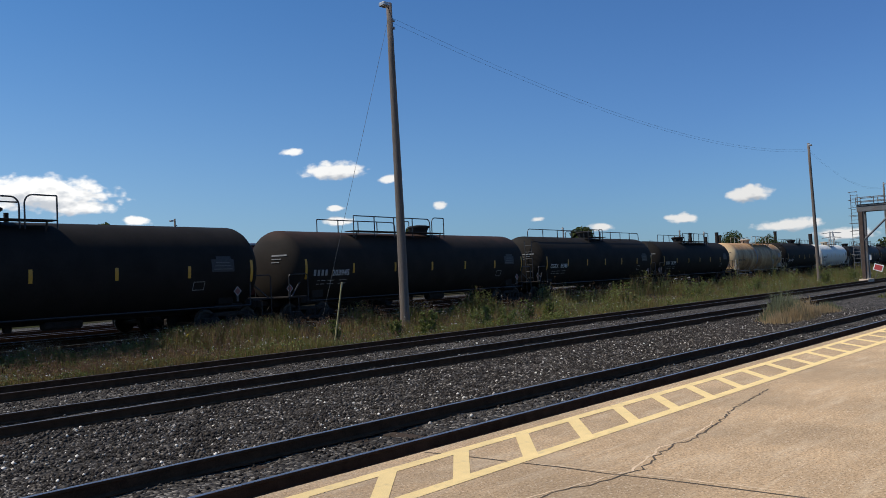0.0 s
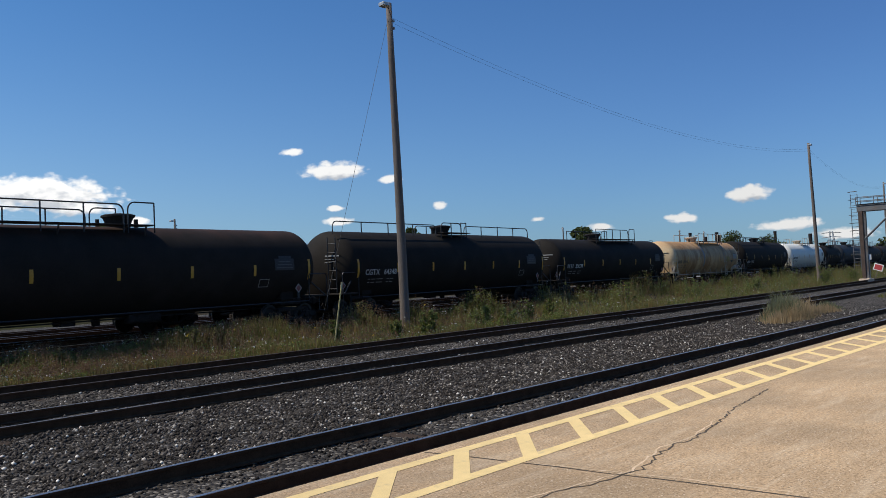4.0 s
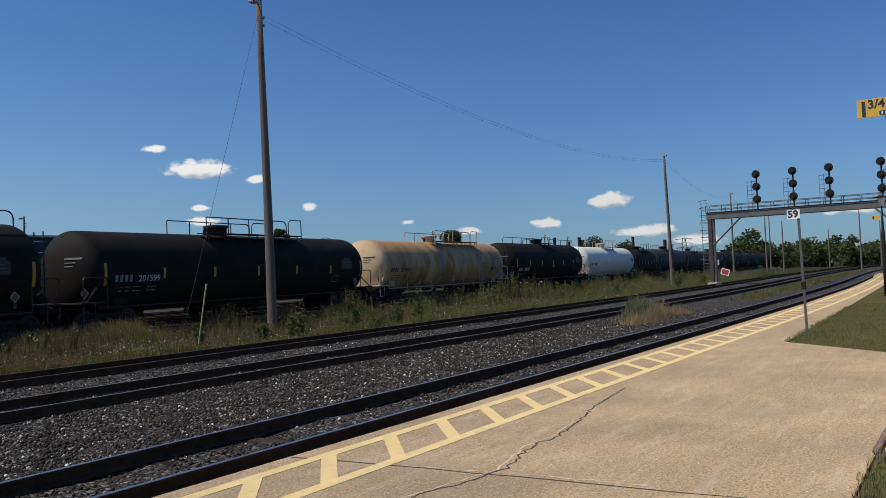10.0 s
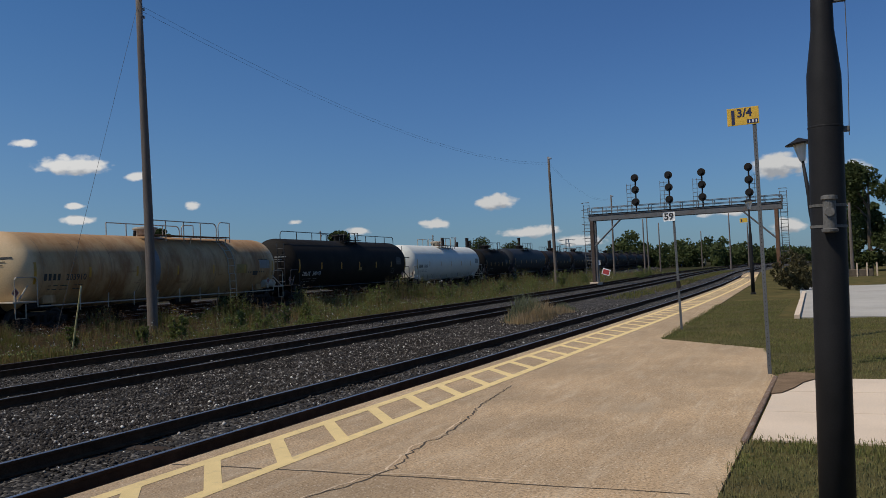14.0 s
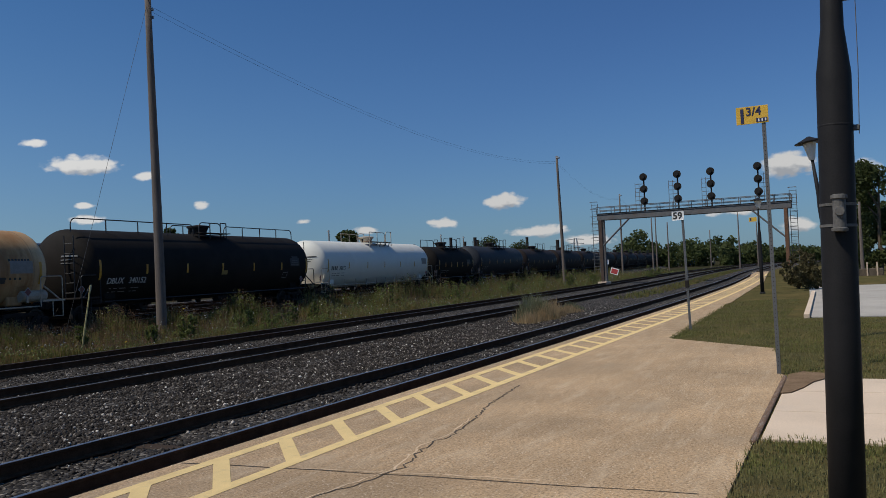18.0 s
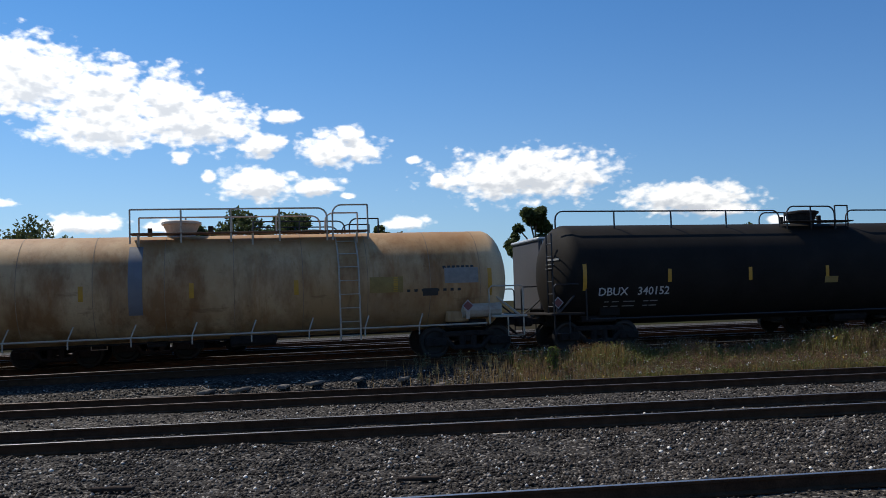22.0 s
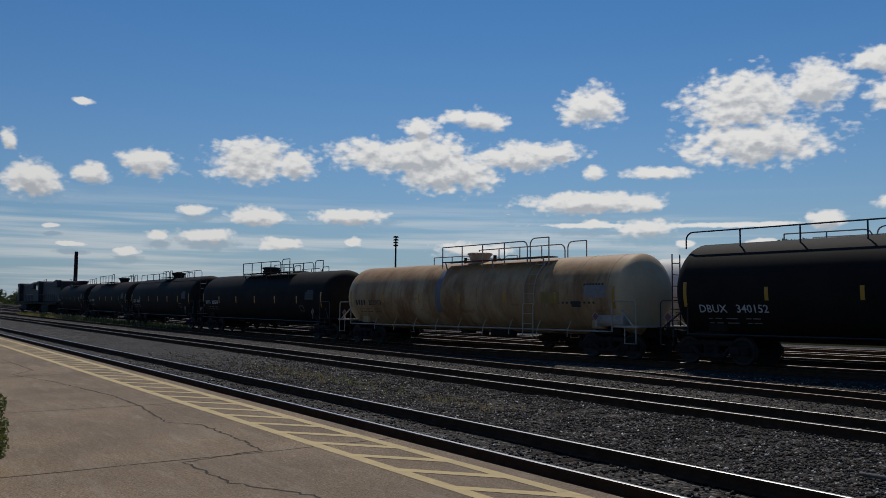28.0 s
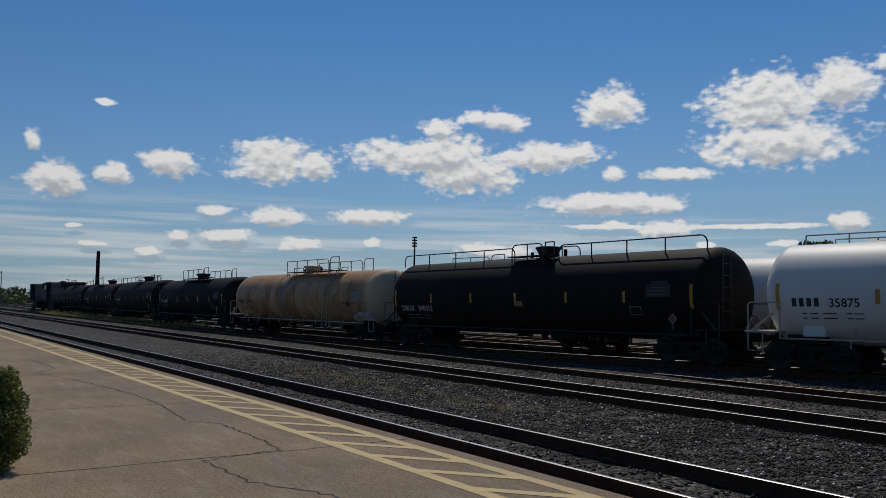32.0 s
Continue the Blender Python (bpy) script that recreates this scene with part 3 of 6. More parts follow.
def tube(bm, pts, r=0.02, n=6):
    """A round bar that follows the given points."""
    pts = [Vector(p) for p in pts]
    rings = []
    for i, p in enumerate(pts):
        d = (pts[min(i + 1, len(pts) - 1)] - pts[max(i - 1, 0)]).normalized()
        a = d.orthogonal().normalized() if abs(d.z) > 0.9 else d.cross(Vector((0, 0, 1))).normalized()
        b = d.cross(a)
        rings.append([bm.verts.new(p + r * (math.cos(2 * math.pi * k / n) * a + math.sin(2 * math.pi * k / n) * b)) for k in range(n)])
    for s, e in zip(rings, rings[1:]):
        best = min(range(n), key=lambda o: sum((s[k].co - e[(k + o) % n].co).length for k in range(n)))
        for k in range(n):
            bm.faces.new((s[k], s[(k + 1) % n], e[(k + 1 + best) % n], e[(k + best) % n]))
    bm.faces.new(rings[0])
    bm.faces.new(rings[-1])
    return bm


def lathe(bm, rings, n=32, axis="z", origin=(0, 0, 0)):
    """A body of revolution from (distance along the axis, radius) pairs, closed at both ends."""
    o = Vector(origin)
    loops = []
    for h, r in rings:
        loop = []
        for k in range(n):
            c, s = r * math.cos(2 * math.pi * k / n), r * math.sin(2 * math.pi * k / n)
            loop.append(bm.verts.new(o + (Vector((c, s, h)) if axis == "z" else Vector((h, c, s)) if axis == "x" else Vector((c, h, s)))))
        loops.append(loop)
    for a, b in zip(loops, loops[1:]):
        for k in range(n):
            bm.faces.new((a[k], a[(k + 1) % n], b[(k + 1) % n], b[k]))
    bm.faces.new(loops[0])
    bm.faces.new(loops[-1])
    return bm


def prism(name, outline, z0, z1, material):
    """A slab with the given outline seen from above."""
    n = len(outline)
    v = [(x, y, z0) for x, y in outline] + [(x, y, z1) for x, y in outline]
    f = [tuple(range(n, 2 * n)), tuple(reversed(range(n)))] + [(i, (i + 1) % n, n + (i + 1) % n, n + i) for i in range(n)]
    me = mesh_of(name, v, f, material)
    bm = bmesh.new()
    bm.from_mesh(me)
    bmesh.ops.recalc_face_normals(bm, faces=bm.faces)
    bm.to_mesh(me)
    bm.free()
    return me


# ---- the lines of the tracks ----
def main_shift(x):
    """Sideways bend of the three platform tracks beyond the straight stretch."""
    if x < 25:
        return 0.0
    if x < 90:
        return 0.0005 * (x - 25) ** 2
    u = x - 90
    return 2.11 + 0.065 * u - 0.00042 * u * u


def yard_slope(x):
    u = min(max((x + 80.9) / 80.6, 0), 1)
    return -0.0109 + 0.1176 * u * u * (3 - 2 * u) - 0.025 * min(max((-x - 42) / 16, 0), 1)


YX = np.arange(-500.0, 701.0, 1.0)
_sl = np.array([yard_slope(x) for x in YX])
YY = np.concatenate([[0], np.cumsum((_sl[1:] + _sl[:-1]) / 2)])
YY += 23.94 - np.interp(0, YX, YY)
YS = np.concatenate([[0], np.cumsum(np.hypot(1.0, np.diff(YY)))])
YS -= np.interp(0, YX, YS)


def yard_y(x):
    return float(np.interp(x, YX, YY))


def yard_z(x):
    """Height of the yard track's rail top, which falls gently to the far end."""
    return float(np.interp(x, [-70, -30, -8, 4], [0.0, 0.07, 0.28, 0.35]))


def train_way(t):
    """How far the train has rolled at t seconds."""
    u = t / 32
    return -127.462 * u + 0.456 * u ** 2 - 0.133 * u ** 3 - 0.749 * u ** 4


# ---- ground, ballast, platform ----
ground = new("ground", mesh_of("ground", [(-2500, -2500, -0.42), (2500, -2500, -0.42), (2500, 2500, -0.42), (-2500, 2500, -0.42)], [(0, 1, 2, 3)], M_EARTH))
tagged(ground, "dry earth and thin grass running to the horizon", "ground", kind="structure")


def strip_grid(name, xs, ys, height, material):
    nx, ny = len(xs), len(ys)
    v = [(x, y, height(x, y)) for x in xs for y in ys]
    f = [(i * ny + j, (i + 1) * ny + j, (i + 1) * ny + j + 1, i * ny + j + 1) for i in range(nx - 1) for j in range(ny - 1)]
    return mesh_of(name, v, f, material, smooth=True)


def spread(lo, hi, near, fine, coarse):
    """Stations from lo to hi, close together near the camera."""
    out, x = [lo], lo
    while x < hi:
        x += fine if abs(x) < near else coarse
        out.append(min(x, hi))
    return out


def ballast_z(x, y):
    lump = 0.035 * noise.noise((x * 0.9, y * 0.9, 0)) + 0.02 * noise.noise((x * 3.1, y * 3.1, 5))
    edge = 0.0
    for c in (7.65, 13.95, 18.55):
        d = abs(y - c - main_shift(x))
        edge = max(edge, 1.0 - max(0.0, d - 1.3) / 1.2)
    return -0.24 + 0.06 * max(0.0, edge) + lump


ballast = new("ballast_bed", strip_grid("ballast_bed", spread(-300, 300, 40, 0.6, 6), [6.45 + 0.35 * i for i in range(43)],
                                        lambda x, y: ballast_z(x, y), M_BALLAST))
tagged(ballast, "dark grey crushed stone ballast between the platform tracks", "ballast", kind="structure")
yard_bed = new("yard_bed", strip_grid("yard_bed", spread(-400, 500, 60, 1.5, 8), [-4.2 + 0.5 * i for i in range(8)] + [0.0 + 0.9 * i for i in range(26)],
                                      lambda x, y: 0, M_BALLAST))
for v in yard_bed.data.vertices:
    off = v.co.y
    rise = min(1.0, max(0.0, (off + 4.2) / 1.5))
    v.co = (v.co.x, yard_y(v.co.x) + off, -0.40 + rise * (yard_z(v.co.x) + 0.22) + 0.03 * noise.noise((v.co.x * 0.7, off * 0.9, 2)))
tagged(yard_bed, "dark stone bed under the yard tracks", "ballast", kind="structure")


def bed_z(x, y):
    """Height of the ground between the platform tracks and the yard track."""
    off = y - yard_y(x)
    return max(-0.40 + min(1.0, max(0.0, (off + 4.2) / 1.5)) * (yard_z(x) + 0.22) + 0.03 * noise.noise((x * 0.7, off * 0.9, 2)), ballast_z(x, min(y, 21.1)) if y < 21.1 else -0.4)


def scatter_stones():
    """Loose ballast stones lying on the bed near the platform."""
    rng = np.random.default_rng(4)
    base = np.array([(1, 0, -.3), (-.5, .87, -.3), (-.5, -.87, -.3), (0.1, 0.05, 0.75), (0.55, 0.6, 0.3), (-.7, 0.1, 0.35)])
    tri = np.array([(0, 2, 1), (0, 4, 3), (4, 1, 3), (1, 5, 3), (5, 2, 3), (2, 0, 3), (0, 1, 4), (1, 2, 5)])
    n = 150000
    x = rng.uniform(-24, 30, n) + rng.normal(0, 6, n)
    y = rng.uniform(8.5, 13.2, n)
    far = rng.random(n) < 0.5
    y[far] = rng.uniform(6.6, 19.6, far.sum())
    keep = np.ones(n, bool)
    for c in (6.93, 8.37, 13.23, 14.67, 17.83, 19.27):
        keep &= np.abs(y - c) > 0.12
    x, y = x[keep], y[keep]
    x2, y2 = rng.uniform(-26, 10, 14000), rng.uniform(19.6, 21.6, 14000)
    y2 += np.interp(x2, YX, YY) - 23.94
    x, y = np.concatenate([x, x2]), np.concatenate([y, np.maximum(y2, 19.5)])
    n = len(x)
    z = np.array([ballast_z(a, b) if b < 19.6 else bed_z(a, b) for a, b in zip(x, y)])
    size = 0.013 + 0.029 * rng.random(n) ** 1.9
    ang = rng.uniform(0, 6.283, n)
    tall = rng.uniform(0.6, 1.2, n)
    bx, by, bz = base.T
    vx = x[:, None] + size[:, None] * (np.cos(ang)[:, None] * bx - np.sin(ang)[:, None] * by)
    vy = y[:, None] + size[:, None] * (np.sin(ang)[:, None] * bx + np.cos(ang)[:, None] * by)
    vz = z[:, None] + size[:, None] * tall[:, None] * (bz + 0.2)
    verts = np.stack([vx, vy, vz], -1).reshape(-1, 3)
    faces = (tri[None] + 6 * np.arange(n)[:, None, None]).reshape(-1, 3)
    ob = new("loose_stones", np_mesh("loose_stones", verts, faces, M_STONE))
    tagged(ob, "loose grey ballast stones of mixed tone", "gravel", kind="stuff")


scatter_stones()

PLAT_TOP = -0.05
plat_outline = [(-300, 6.55), (-300, -14), (-9, -14), (-9, 0.98), (14.6, 0.98), (14.9, 1.1), (18.85, 1.37), (21.3, 4.03), (36.6, 4.54), (68, 5.75), (110, 8.7), (110, 10.6),
                (85, 8.4), (60, 7.15), (40, 6.67), (25, 6.55)]
platform = new("platform", prism("platform", list(reversed(plat_outline)), -0.6, PLAT_TOP, M_CONC))
tagged(platform, "weathered tan concrete station platform with long cracks", "platform", kind="structure")


def ribbon(name, pts, width, z, material, parent, label=""):
    """A thin flat strip along a line on the ground."""
    v, f = [], []
    for i, (x, y) in enumerate(pts):
        a, b = pts[max(i - 1, 0)], pts[min(i + 1, len(pts) - 1)]
        d = Vector((b[0] - a[0], b[1] - a[1])).normalized()
        w = width * (0.6 + 0.8 * random.random()) / 2 if label == "crack" else width / 2
        v += [(x - d.y * w, y + d.x * w, z), (x + d.y * w, y - d.x * w, z)]
    f = [(2 * i, 2 * i + 1, 2 * i + 3, 2 * i + 2) for i in range(len(pts) - 1)]
    me = mesh_of(name, v, f, material)
    me.flip_normals()
    return part(name, me, material, parent, "")


def jagged(pts, step=0.09, amp=0.04, seed=0):
    rng = random.Random(seed)
    out = []
    for (x0, y0), (x1, y1) in zip(pts, pts[1:]):
        n = max(2, int(math.hypot(x1 - x0, y1 - y0) / step))
        for i in range(n):
            u = i / n
            out.append((x0 + (x1 - x0) * u + rng.uniform(-amp, amp), y0 + (y1 - y0) * u + rng.uniform(-amp, amp)))
    return out + [pts[-1]]


def edge_y(x):
    return main_shift(x)


for y in (6.2, 5.32):
    ribbon("yellow_line", [(x, y + edge_y(x)) for x in range(-120, 100, 4)], 0.17, PLAT_TOP + 0.004, M_YELLOW, platform)
stripe_me = mesh_of("yellow_stripe", [(-0.13, 0, 0), (0.13, 0, 0), (-0.91, -0.88, 0), (-1.17, -0.88, 0)], [(0, 3, 2, 1)], M_YELLOW)
for i in range(-48, 62):
    x = 8.36 + 1.14 * i
    part("yellow_stripe", stripe_me, M_YELLOW, platform, at=pose(x, 6.17 + edge_y(x - 0.5), PLAT_TOP + 0.0045))
# Joints across the slab, and the long wandering crack.
ribbon("slab_joint", jagged([(16.1, 6.2), (15.24, 3.4), (14.75, 1.4)], 0.3, 0.02, 11), 0.007, PLAT_TOP + 0.003, M_CRACK, platform, "crack")
for x, s in ((7.0, 1), (23.5, 2), (31.0, 3), (-10.6, 4), (-16.4, 5), (-24.0, 6), (-33.0, 7)):
    ribbon("slab_joint", jagged([(x, 6.5), (x + 0.1, 4.8), (x + 0.2, 1.2)], 0.5, 0.02, s), 0.022, PLAT_TOP + 0.003, M_CRACK, platform, "crack")
M_FRINGE = mat("bleached_concrete", (0.62, 0.46, 0.30), 0.92, flat=0.7, var=0.25, scale=3, fine=30, bump=0.2, spec=0.15)
for pts, s in (([(5.0, 4.66), (6.31, 4.33), (7.31, 4.11)], 31), ([(7.31, 4.11), (8.4, 4.37), (9.2, 4.34), (10.2, 4.53)], 32), ([(7.1, 5.1), (7.25, 3.6), (7.3, 2.6)], 33)):
    ribbon("bleached_fringe", jagged(pts, 0.12, 0.02, s), 0.022, PLAT_TOP + 0.002, M_FRINGE, platform, "crack")
ribbon("long_crack", jagged([(5.0, 4.6), (6.31, 4.26), (7.31, 4.04), (8.4, 4.3), (9.2, 4.28), (10.2, 4.47), (11.3, 4.72), (13.05, 4.93)], seed=3), 0.022, PLAT_TOP + 0.003, M_CRACK, platform, "crack")
ribbon("long_crack", jagged([(-7.0, 3.95), (-7.8, 3.94), (-8.9, 3.42), (-10.3, 3.4), (-10.6, 4.54), (-12.1, 4.63), (-13.3, 4.62), (-13.8, 4.24), (-16.1, 4.46), (-18, 4.5), (-22, 4.05), (-24.4, 3.5), (-25.7, 4.2), (-31, 4.1)], seed=8),
       0.03, PLAT_TOP + 0.003, M_CRACK, platform, "crack")

# Lawn, path slabs, parking surface.
lawn = new("lawn", prism("lawn", [(-9, 0.96), (-9, -60), (140, -60), (140, 9.0), (110, 8.6), (68, 5.73), (36.6, 4.52), (21.3, 4.0), (18.88, 1.35), (14.9, 1.08), (14.6, 0.96)], -0.6, PLAT_TOP - 0.015, M_LAWN))
tagged(lawn, "patchy green and dry brown lawn beside the platform", "lawn", kind="structure")
kerb = new("platform_kerb", finish(box(bmesh.new(), 9.35, 14.5, 0.95, 1.02, -0.3, PLAT_TOP + 0.022, 0.012), "platform_kerb", mat("old_edging_timber", (0.19, 0.115, 0.07), 0.9, var=0.5, scale=4, fine=30, bump=0.5, stretch=(1, 6, 6), stain=(0.33, 0.30, 0.26), stain_amt=0.7, stain_scale=5)))
tagged(kerb, "weathered brown timber edging between platform and path", "kerb", kind="structure")
dirt = new("worn_soil", prism("worn_soil", [(12.6, 0.93), (12.7, 0.80), (13.2, 0.66), (13.8, 0.55), (14.4, 0.30), (14.75, 0.35), (14.95, 0.75), (14.6, 0.94)], -0.2, PLAT_TOP + 0.030, mat("dry_soil", (0.20, 0.135, 0.085), 0.95, spec=0.0, var=0.35, scale=4, fine=40, bump=0.4)))
tagged(dirt, "bare brown soil worn into the corner of the path", "soil", kind="structure")
path_slabs = thing("garden_path", "pale concrete slab path across the lawn", "path", kind="structure")
for i, (x0, x1) in enumerate(((9.5, 11.22), (11.25, 12.9), (12.93, 14.3))):
    for j in range(5):
        y1 = 0.92 - 1.62 * j 
        part("paving_slab", box(bmesh.new(), x0 + 0.02 * j, x1 + 0.02 * j, y1 - 1.60, y1, -0.2, PLAT_TOP + 0.012 + 0.008 * ((i * 3 + j) % 3), 0.008), M_SLAB, path_slabs)
lot = new("parking_surface", prism("parking_surface", [(28, 1.1), (28, -40), (54, -40), (54, 2.1)], -0.4, PLAT_TOP + 0.02, M_LOT))
tagged(lot, "pale concrete parking surface behind a kerb", "parking", kind="structure")
lot_kerb = new("parking_kerb", prism("parking_kerb", [(27.8, 1.12), (45.4, 1.5), (45.4, 1.66), (27.8, 1.28)], -0.3, 0.06, M_SLAB))
tagged(lot_kerb, "raised pale concrete kerb beside the parking surface", "kerb", kind="structure")


# ---- tracks ----
RAIL_PROFILE = [(-0.07, -0.17), (0.07, -0.17), (0.07, -0.155), (0.012, -0.135), (0.012, -0.045), (0.036, -0.034), (0.036, -0.007), (-0.036, -0.007), (-0.036, -0.034), (-0.012, -0.045), (-0.012, -0.135), (-0.07, -0.155)]


def sweep(line, profile):
    v, f, n = [], [], len(profile)
    for x, y, z in line:
        v += [(x, y + a, z + b) for a, b in profile]
    for i in range(len(line) - 1):
        f += [(i * n + k, i * n + (k + 1) % n, (i + 1) * n + (k + 1) % n, (i + 1) * n + k) for k in range(n)]
    f += [tuple(range(n)), tuple((len(line) - 1) * n + k for k in reversed(range(n)))]
    return v, f


def fixed_mesh(name, v, f, material):
    me = mesh_of(name, v, f, material)
    bm = bmesh.new()
    bm.from_mesh(me)
    bmesh.ops.recalc_face_normals(bm, faces=bm.faces)
    bm.to_mesh(me)
    bm.free()
    return me


def add_rails(track, line, gauge, top, shift=0.0):
    for side in (-0.5, 0.5):
        pts = [(x, y + side * gauge, z) for x, y, z in line]
        rail = part("rail", fixed_mesh("rail", *sweep(pts, RAIL_PROFILE), M_RAIL), M_RAIL, track)
        part("rail_head", fixed_mesh("rail_head", *sweep(pts, [(-0.031, -0.005), (0.031, -0.005), (0.020, -0.0015), (0.0, 0.0), (-0.020, -0.0015)]), top), top, rail, "polished running surface")


main_stations = [-300, -150, -60] + list(range(-30, 25, 10)) + list(range(25, 330, 6))
tie_me = finish(box(bmesh.new(), -0.11, 0.11, -1.3, 1.3, -0.18, 0, 0.012), "sleeper", M_TIE)
plate_me = finish(box(bmesh.new(), -0.09, 0.09, -0.17, 0.17, 0, 0.016, 0.004), "tie_plate", M_RAIL)
for name, c, top, span in (("platform_track", 7.65, M_RAILTOP, (-26, 34)), ("middle_track", 13.95, M_RAILMID, (-28, 36)), ("far_main_track", 18.55, M_RAILDULL, (-30, 30))):
    tr = thing(name, "railway track with rust-sided steel rails on wooden sleepers", "railway track", kind="structure")
    add_rails(tr, [(x, c + main_shift(x), 0.0) for x in main_stations], 1.45, top)
    x = span[0]
    while x < span[1]:
        part("sleeper", tie_me, M_TIE, tr, at=pose(x, c + main_shift(x) + random.uniform(-0.05, 0.05), -0.192 + random.uniform(-0.015, 0.012), 0, 0, random.uniform(-1, 1)))
        x += 0.56
for off in (0.0, 4.7, 9.3, 14.0):
    tr = thing("yard_track", "yard track with worn dark rails on stone", "railway track", kind="structure", group="yard tracks")
    add_rails(tr, [(x, yard_y(x) + off, yard_z(x)) for x in list(range(-400, -80, 20)) + list(range(-80, 60, 5)) + list(range(60, 500, 15))], 1.45, M_RAILMID if off < 12 else M_RAILDULL)
    if off == 0.0:
        x = -34.0
        while x < 12:
            part("sleeper", tie_me, M_TIE, tr, at=pose(x, yard_y(x), yard_z(x) - 0.165, 0, 0, math.degrees(math.atan(yard_slope(x)))))
            x += 0.58


# ---- the train ----
def rounded_tank(bm, length, rad, zc):
    """A horizontal tank with dished ends."""
    half, dish = length / 2, rad * 0.46
    curve = [math.pi / 2 * (i + 0.4) / 9 for i in range(9)]
    left = [(-half + dish * (1 - math.sin(math.pi / 2 - q)), rad * math.sin(q)) for q in curve]
    body = left + [(-half + dish, rad), (-half / 3, rad), (half / 3, rad), (half - dish, rad)] + [(-h, r) for h, r in reversed(left)]
    return lathe(bm, body, 48, "x", (0, 0, zc))


def band(bm, x, width, rad, zc, grow=0.012, n=48):
    return lathe(bm, [(x - width / 2, rad + 0.002), (x - width / 2, rad + grow), (x + width / 2, rad + grow), (x + width / 2, rad + 0.002)], n, "x", (0, 0, zc))


def on_tank(x, z, rad, zc, w, h, lift=0.008, cols=2, rows=8):
    """A patch of paint or sheet that hugs the tank on the platform side."""
    v, f = [], []
    for j in range(rows + 1):
        zz = z - h / 2 + h * j / rows
        y = -math.sqrt(max(0.0, rad * rad - (zz - zc) ** 2)) - lift
        for i in range(cols + 1):
            v.append((x - w / 2 + w * i / cols, y, zz))
    k = cols + 1
    for j in range(rows):
        for i in range(cols):
            f.append((j * k + i, j * k + i + 1, (j + 1) * k + i + 1, (j + 1) * k + i))
    return v, f


def patch(name, spec, material, parent, label=""):
    return part(name, mesh_of(name, *spec, material, smooth=True), material, parent, label)


def writing(text, size, material, parent, m, name="lettering", extrude=0.002, bold=0.0):
    cu = bpy.data.curves.new(name, "FONT")
    cu.body, cu.size, cu.extrude, cu.resolution_u, cu.offset = text, size, extrude, 2, bold
    tmp = bpy.data.objects.new("tmp", cu)
    scene.collection.objects.link(tmp)
    me = bpy.data.meshes.new_from_object(tmp.evaluated_get(bpy.context.evaluated_depsgraph_get()))
    bpy.data.objects.remove(tmp)
    me.materials.clear()
    me.materials.append(material)
    return part(name, me, material, parent, at=m)


def bars(rows, material, parent, rad, zc, name="lettering"):
    """Small lines of writing as plain bars: (x, z, width, height)."""
    for x, z, w, h in rows:
        part(name, mesh_of(name, *on_tank(x, z, rad, zc, w, h, 0.007, 1, 1), material), material, parent)


wheel_me = finish(lathe(bmesh.new(), [(-0.068, 0.30), (-0.068, 0.43), (-0.03, 0.445), (0.02, 0.415), (0.055, 0.405), (0.055, 0.33), (0.02, 0.28), (0.0, 0.10), (0.04, 0.08), (0.04, 0.01)], 24, "y"), "wheel", M_WHEEL)


def side_frame(bm, y):
    """A cast side frame with axle boxes and a spring pocket."""
    box(bm, -1.2, -0.62, y - 0.09, y + 0.09, 0.32, 0.56, 0.03)
    box(bm, 0.62, 1.2, y - 0.09, y + 0.09, 0.32, 0.56, 0.03)
    box(bm, -0.75, 0.75, y - 0.07, y + 0.07, 0.58, 0.72, 0.03)
    box(bm, -0.42, 0.42, y - 0.08, y + 0.08, 0.22, 0.34, 0.03)
    for s in (-1, 1):
        tube(bm, [(s * 0.40, y, 0.28), (s * 0.72, y, 0.62)], 0.07, 6)
        tube(bm, [(s * 0.16, y, 0.32), (s * 0.16, y, 0.60)], 0.09, 8)
        lathe(bm, [(y - 0.16, 0.09), (y + 0.02, 0.11)], 10, "y", (s * 0.89, 0, 0.44))
    return bm


side_meshes = [finish(side_frame(bmesh.new(), y), "side_frame", M_STEEL) for y in (-1.0, 1.0)]
bolster_me = finish(box(bmesh.new(), -0.2, 0.2, -1.0, 1.0, 0.42, 0.72, 0.03), "bolster", M_STEEL)
axle_me = finish(lathe(bmesh.new(), [(-1.0, 0.06), (-0.8, 0.09), (0.8, 0.09), (1.0, 0.06)], 10, "y"), "axle", M_WHEEL)
ROLLING = []


def truck(car, x):
    """Four wheels in a three-piece truck; each axle turns with its pair of wheels."""
    t = part("truck", bolster_me, M_STEEL, car, "dark cast steel truck", at=pose(x, 0, 0))
    for me in side_meshes:
        part("side_frame", me, M_STEEL, t)
    for s in (-0.89, 0.89):
        bm = bmesh.new()
        bm.from_mesh(axle_me)
        for side in (-1, 1):
            tmp = wheel_me.copy()
            tmp.transform(Matrix.Translation((0, 0.745 * side, 0)) @ (Matrix.Rotation(math.pi, 4, "Z") if side < 0 else Matrix()))
            bm.from_mesh(tmp)
            bpy.data.meshes.remove(tmp)
        if "wheelset" not in bpy.data.meshes:
            me = finish(bm, "wheelset", M_WHEEL)
        else:
            bm.free()
            me = bpy.data.meshes["wheelset"]
        w = part("wheelset", me, M_WHEEL, t, at=pose(s, 0, 0.43))
        ROLLING.append((w, s))
    return t


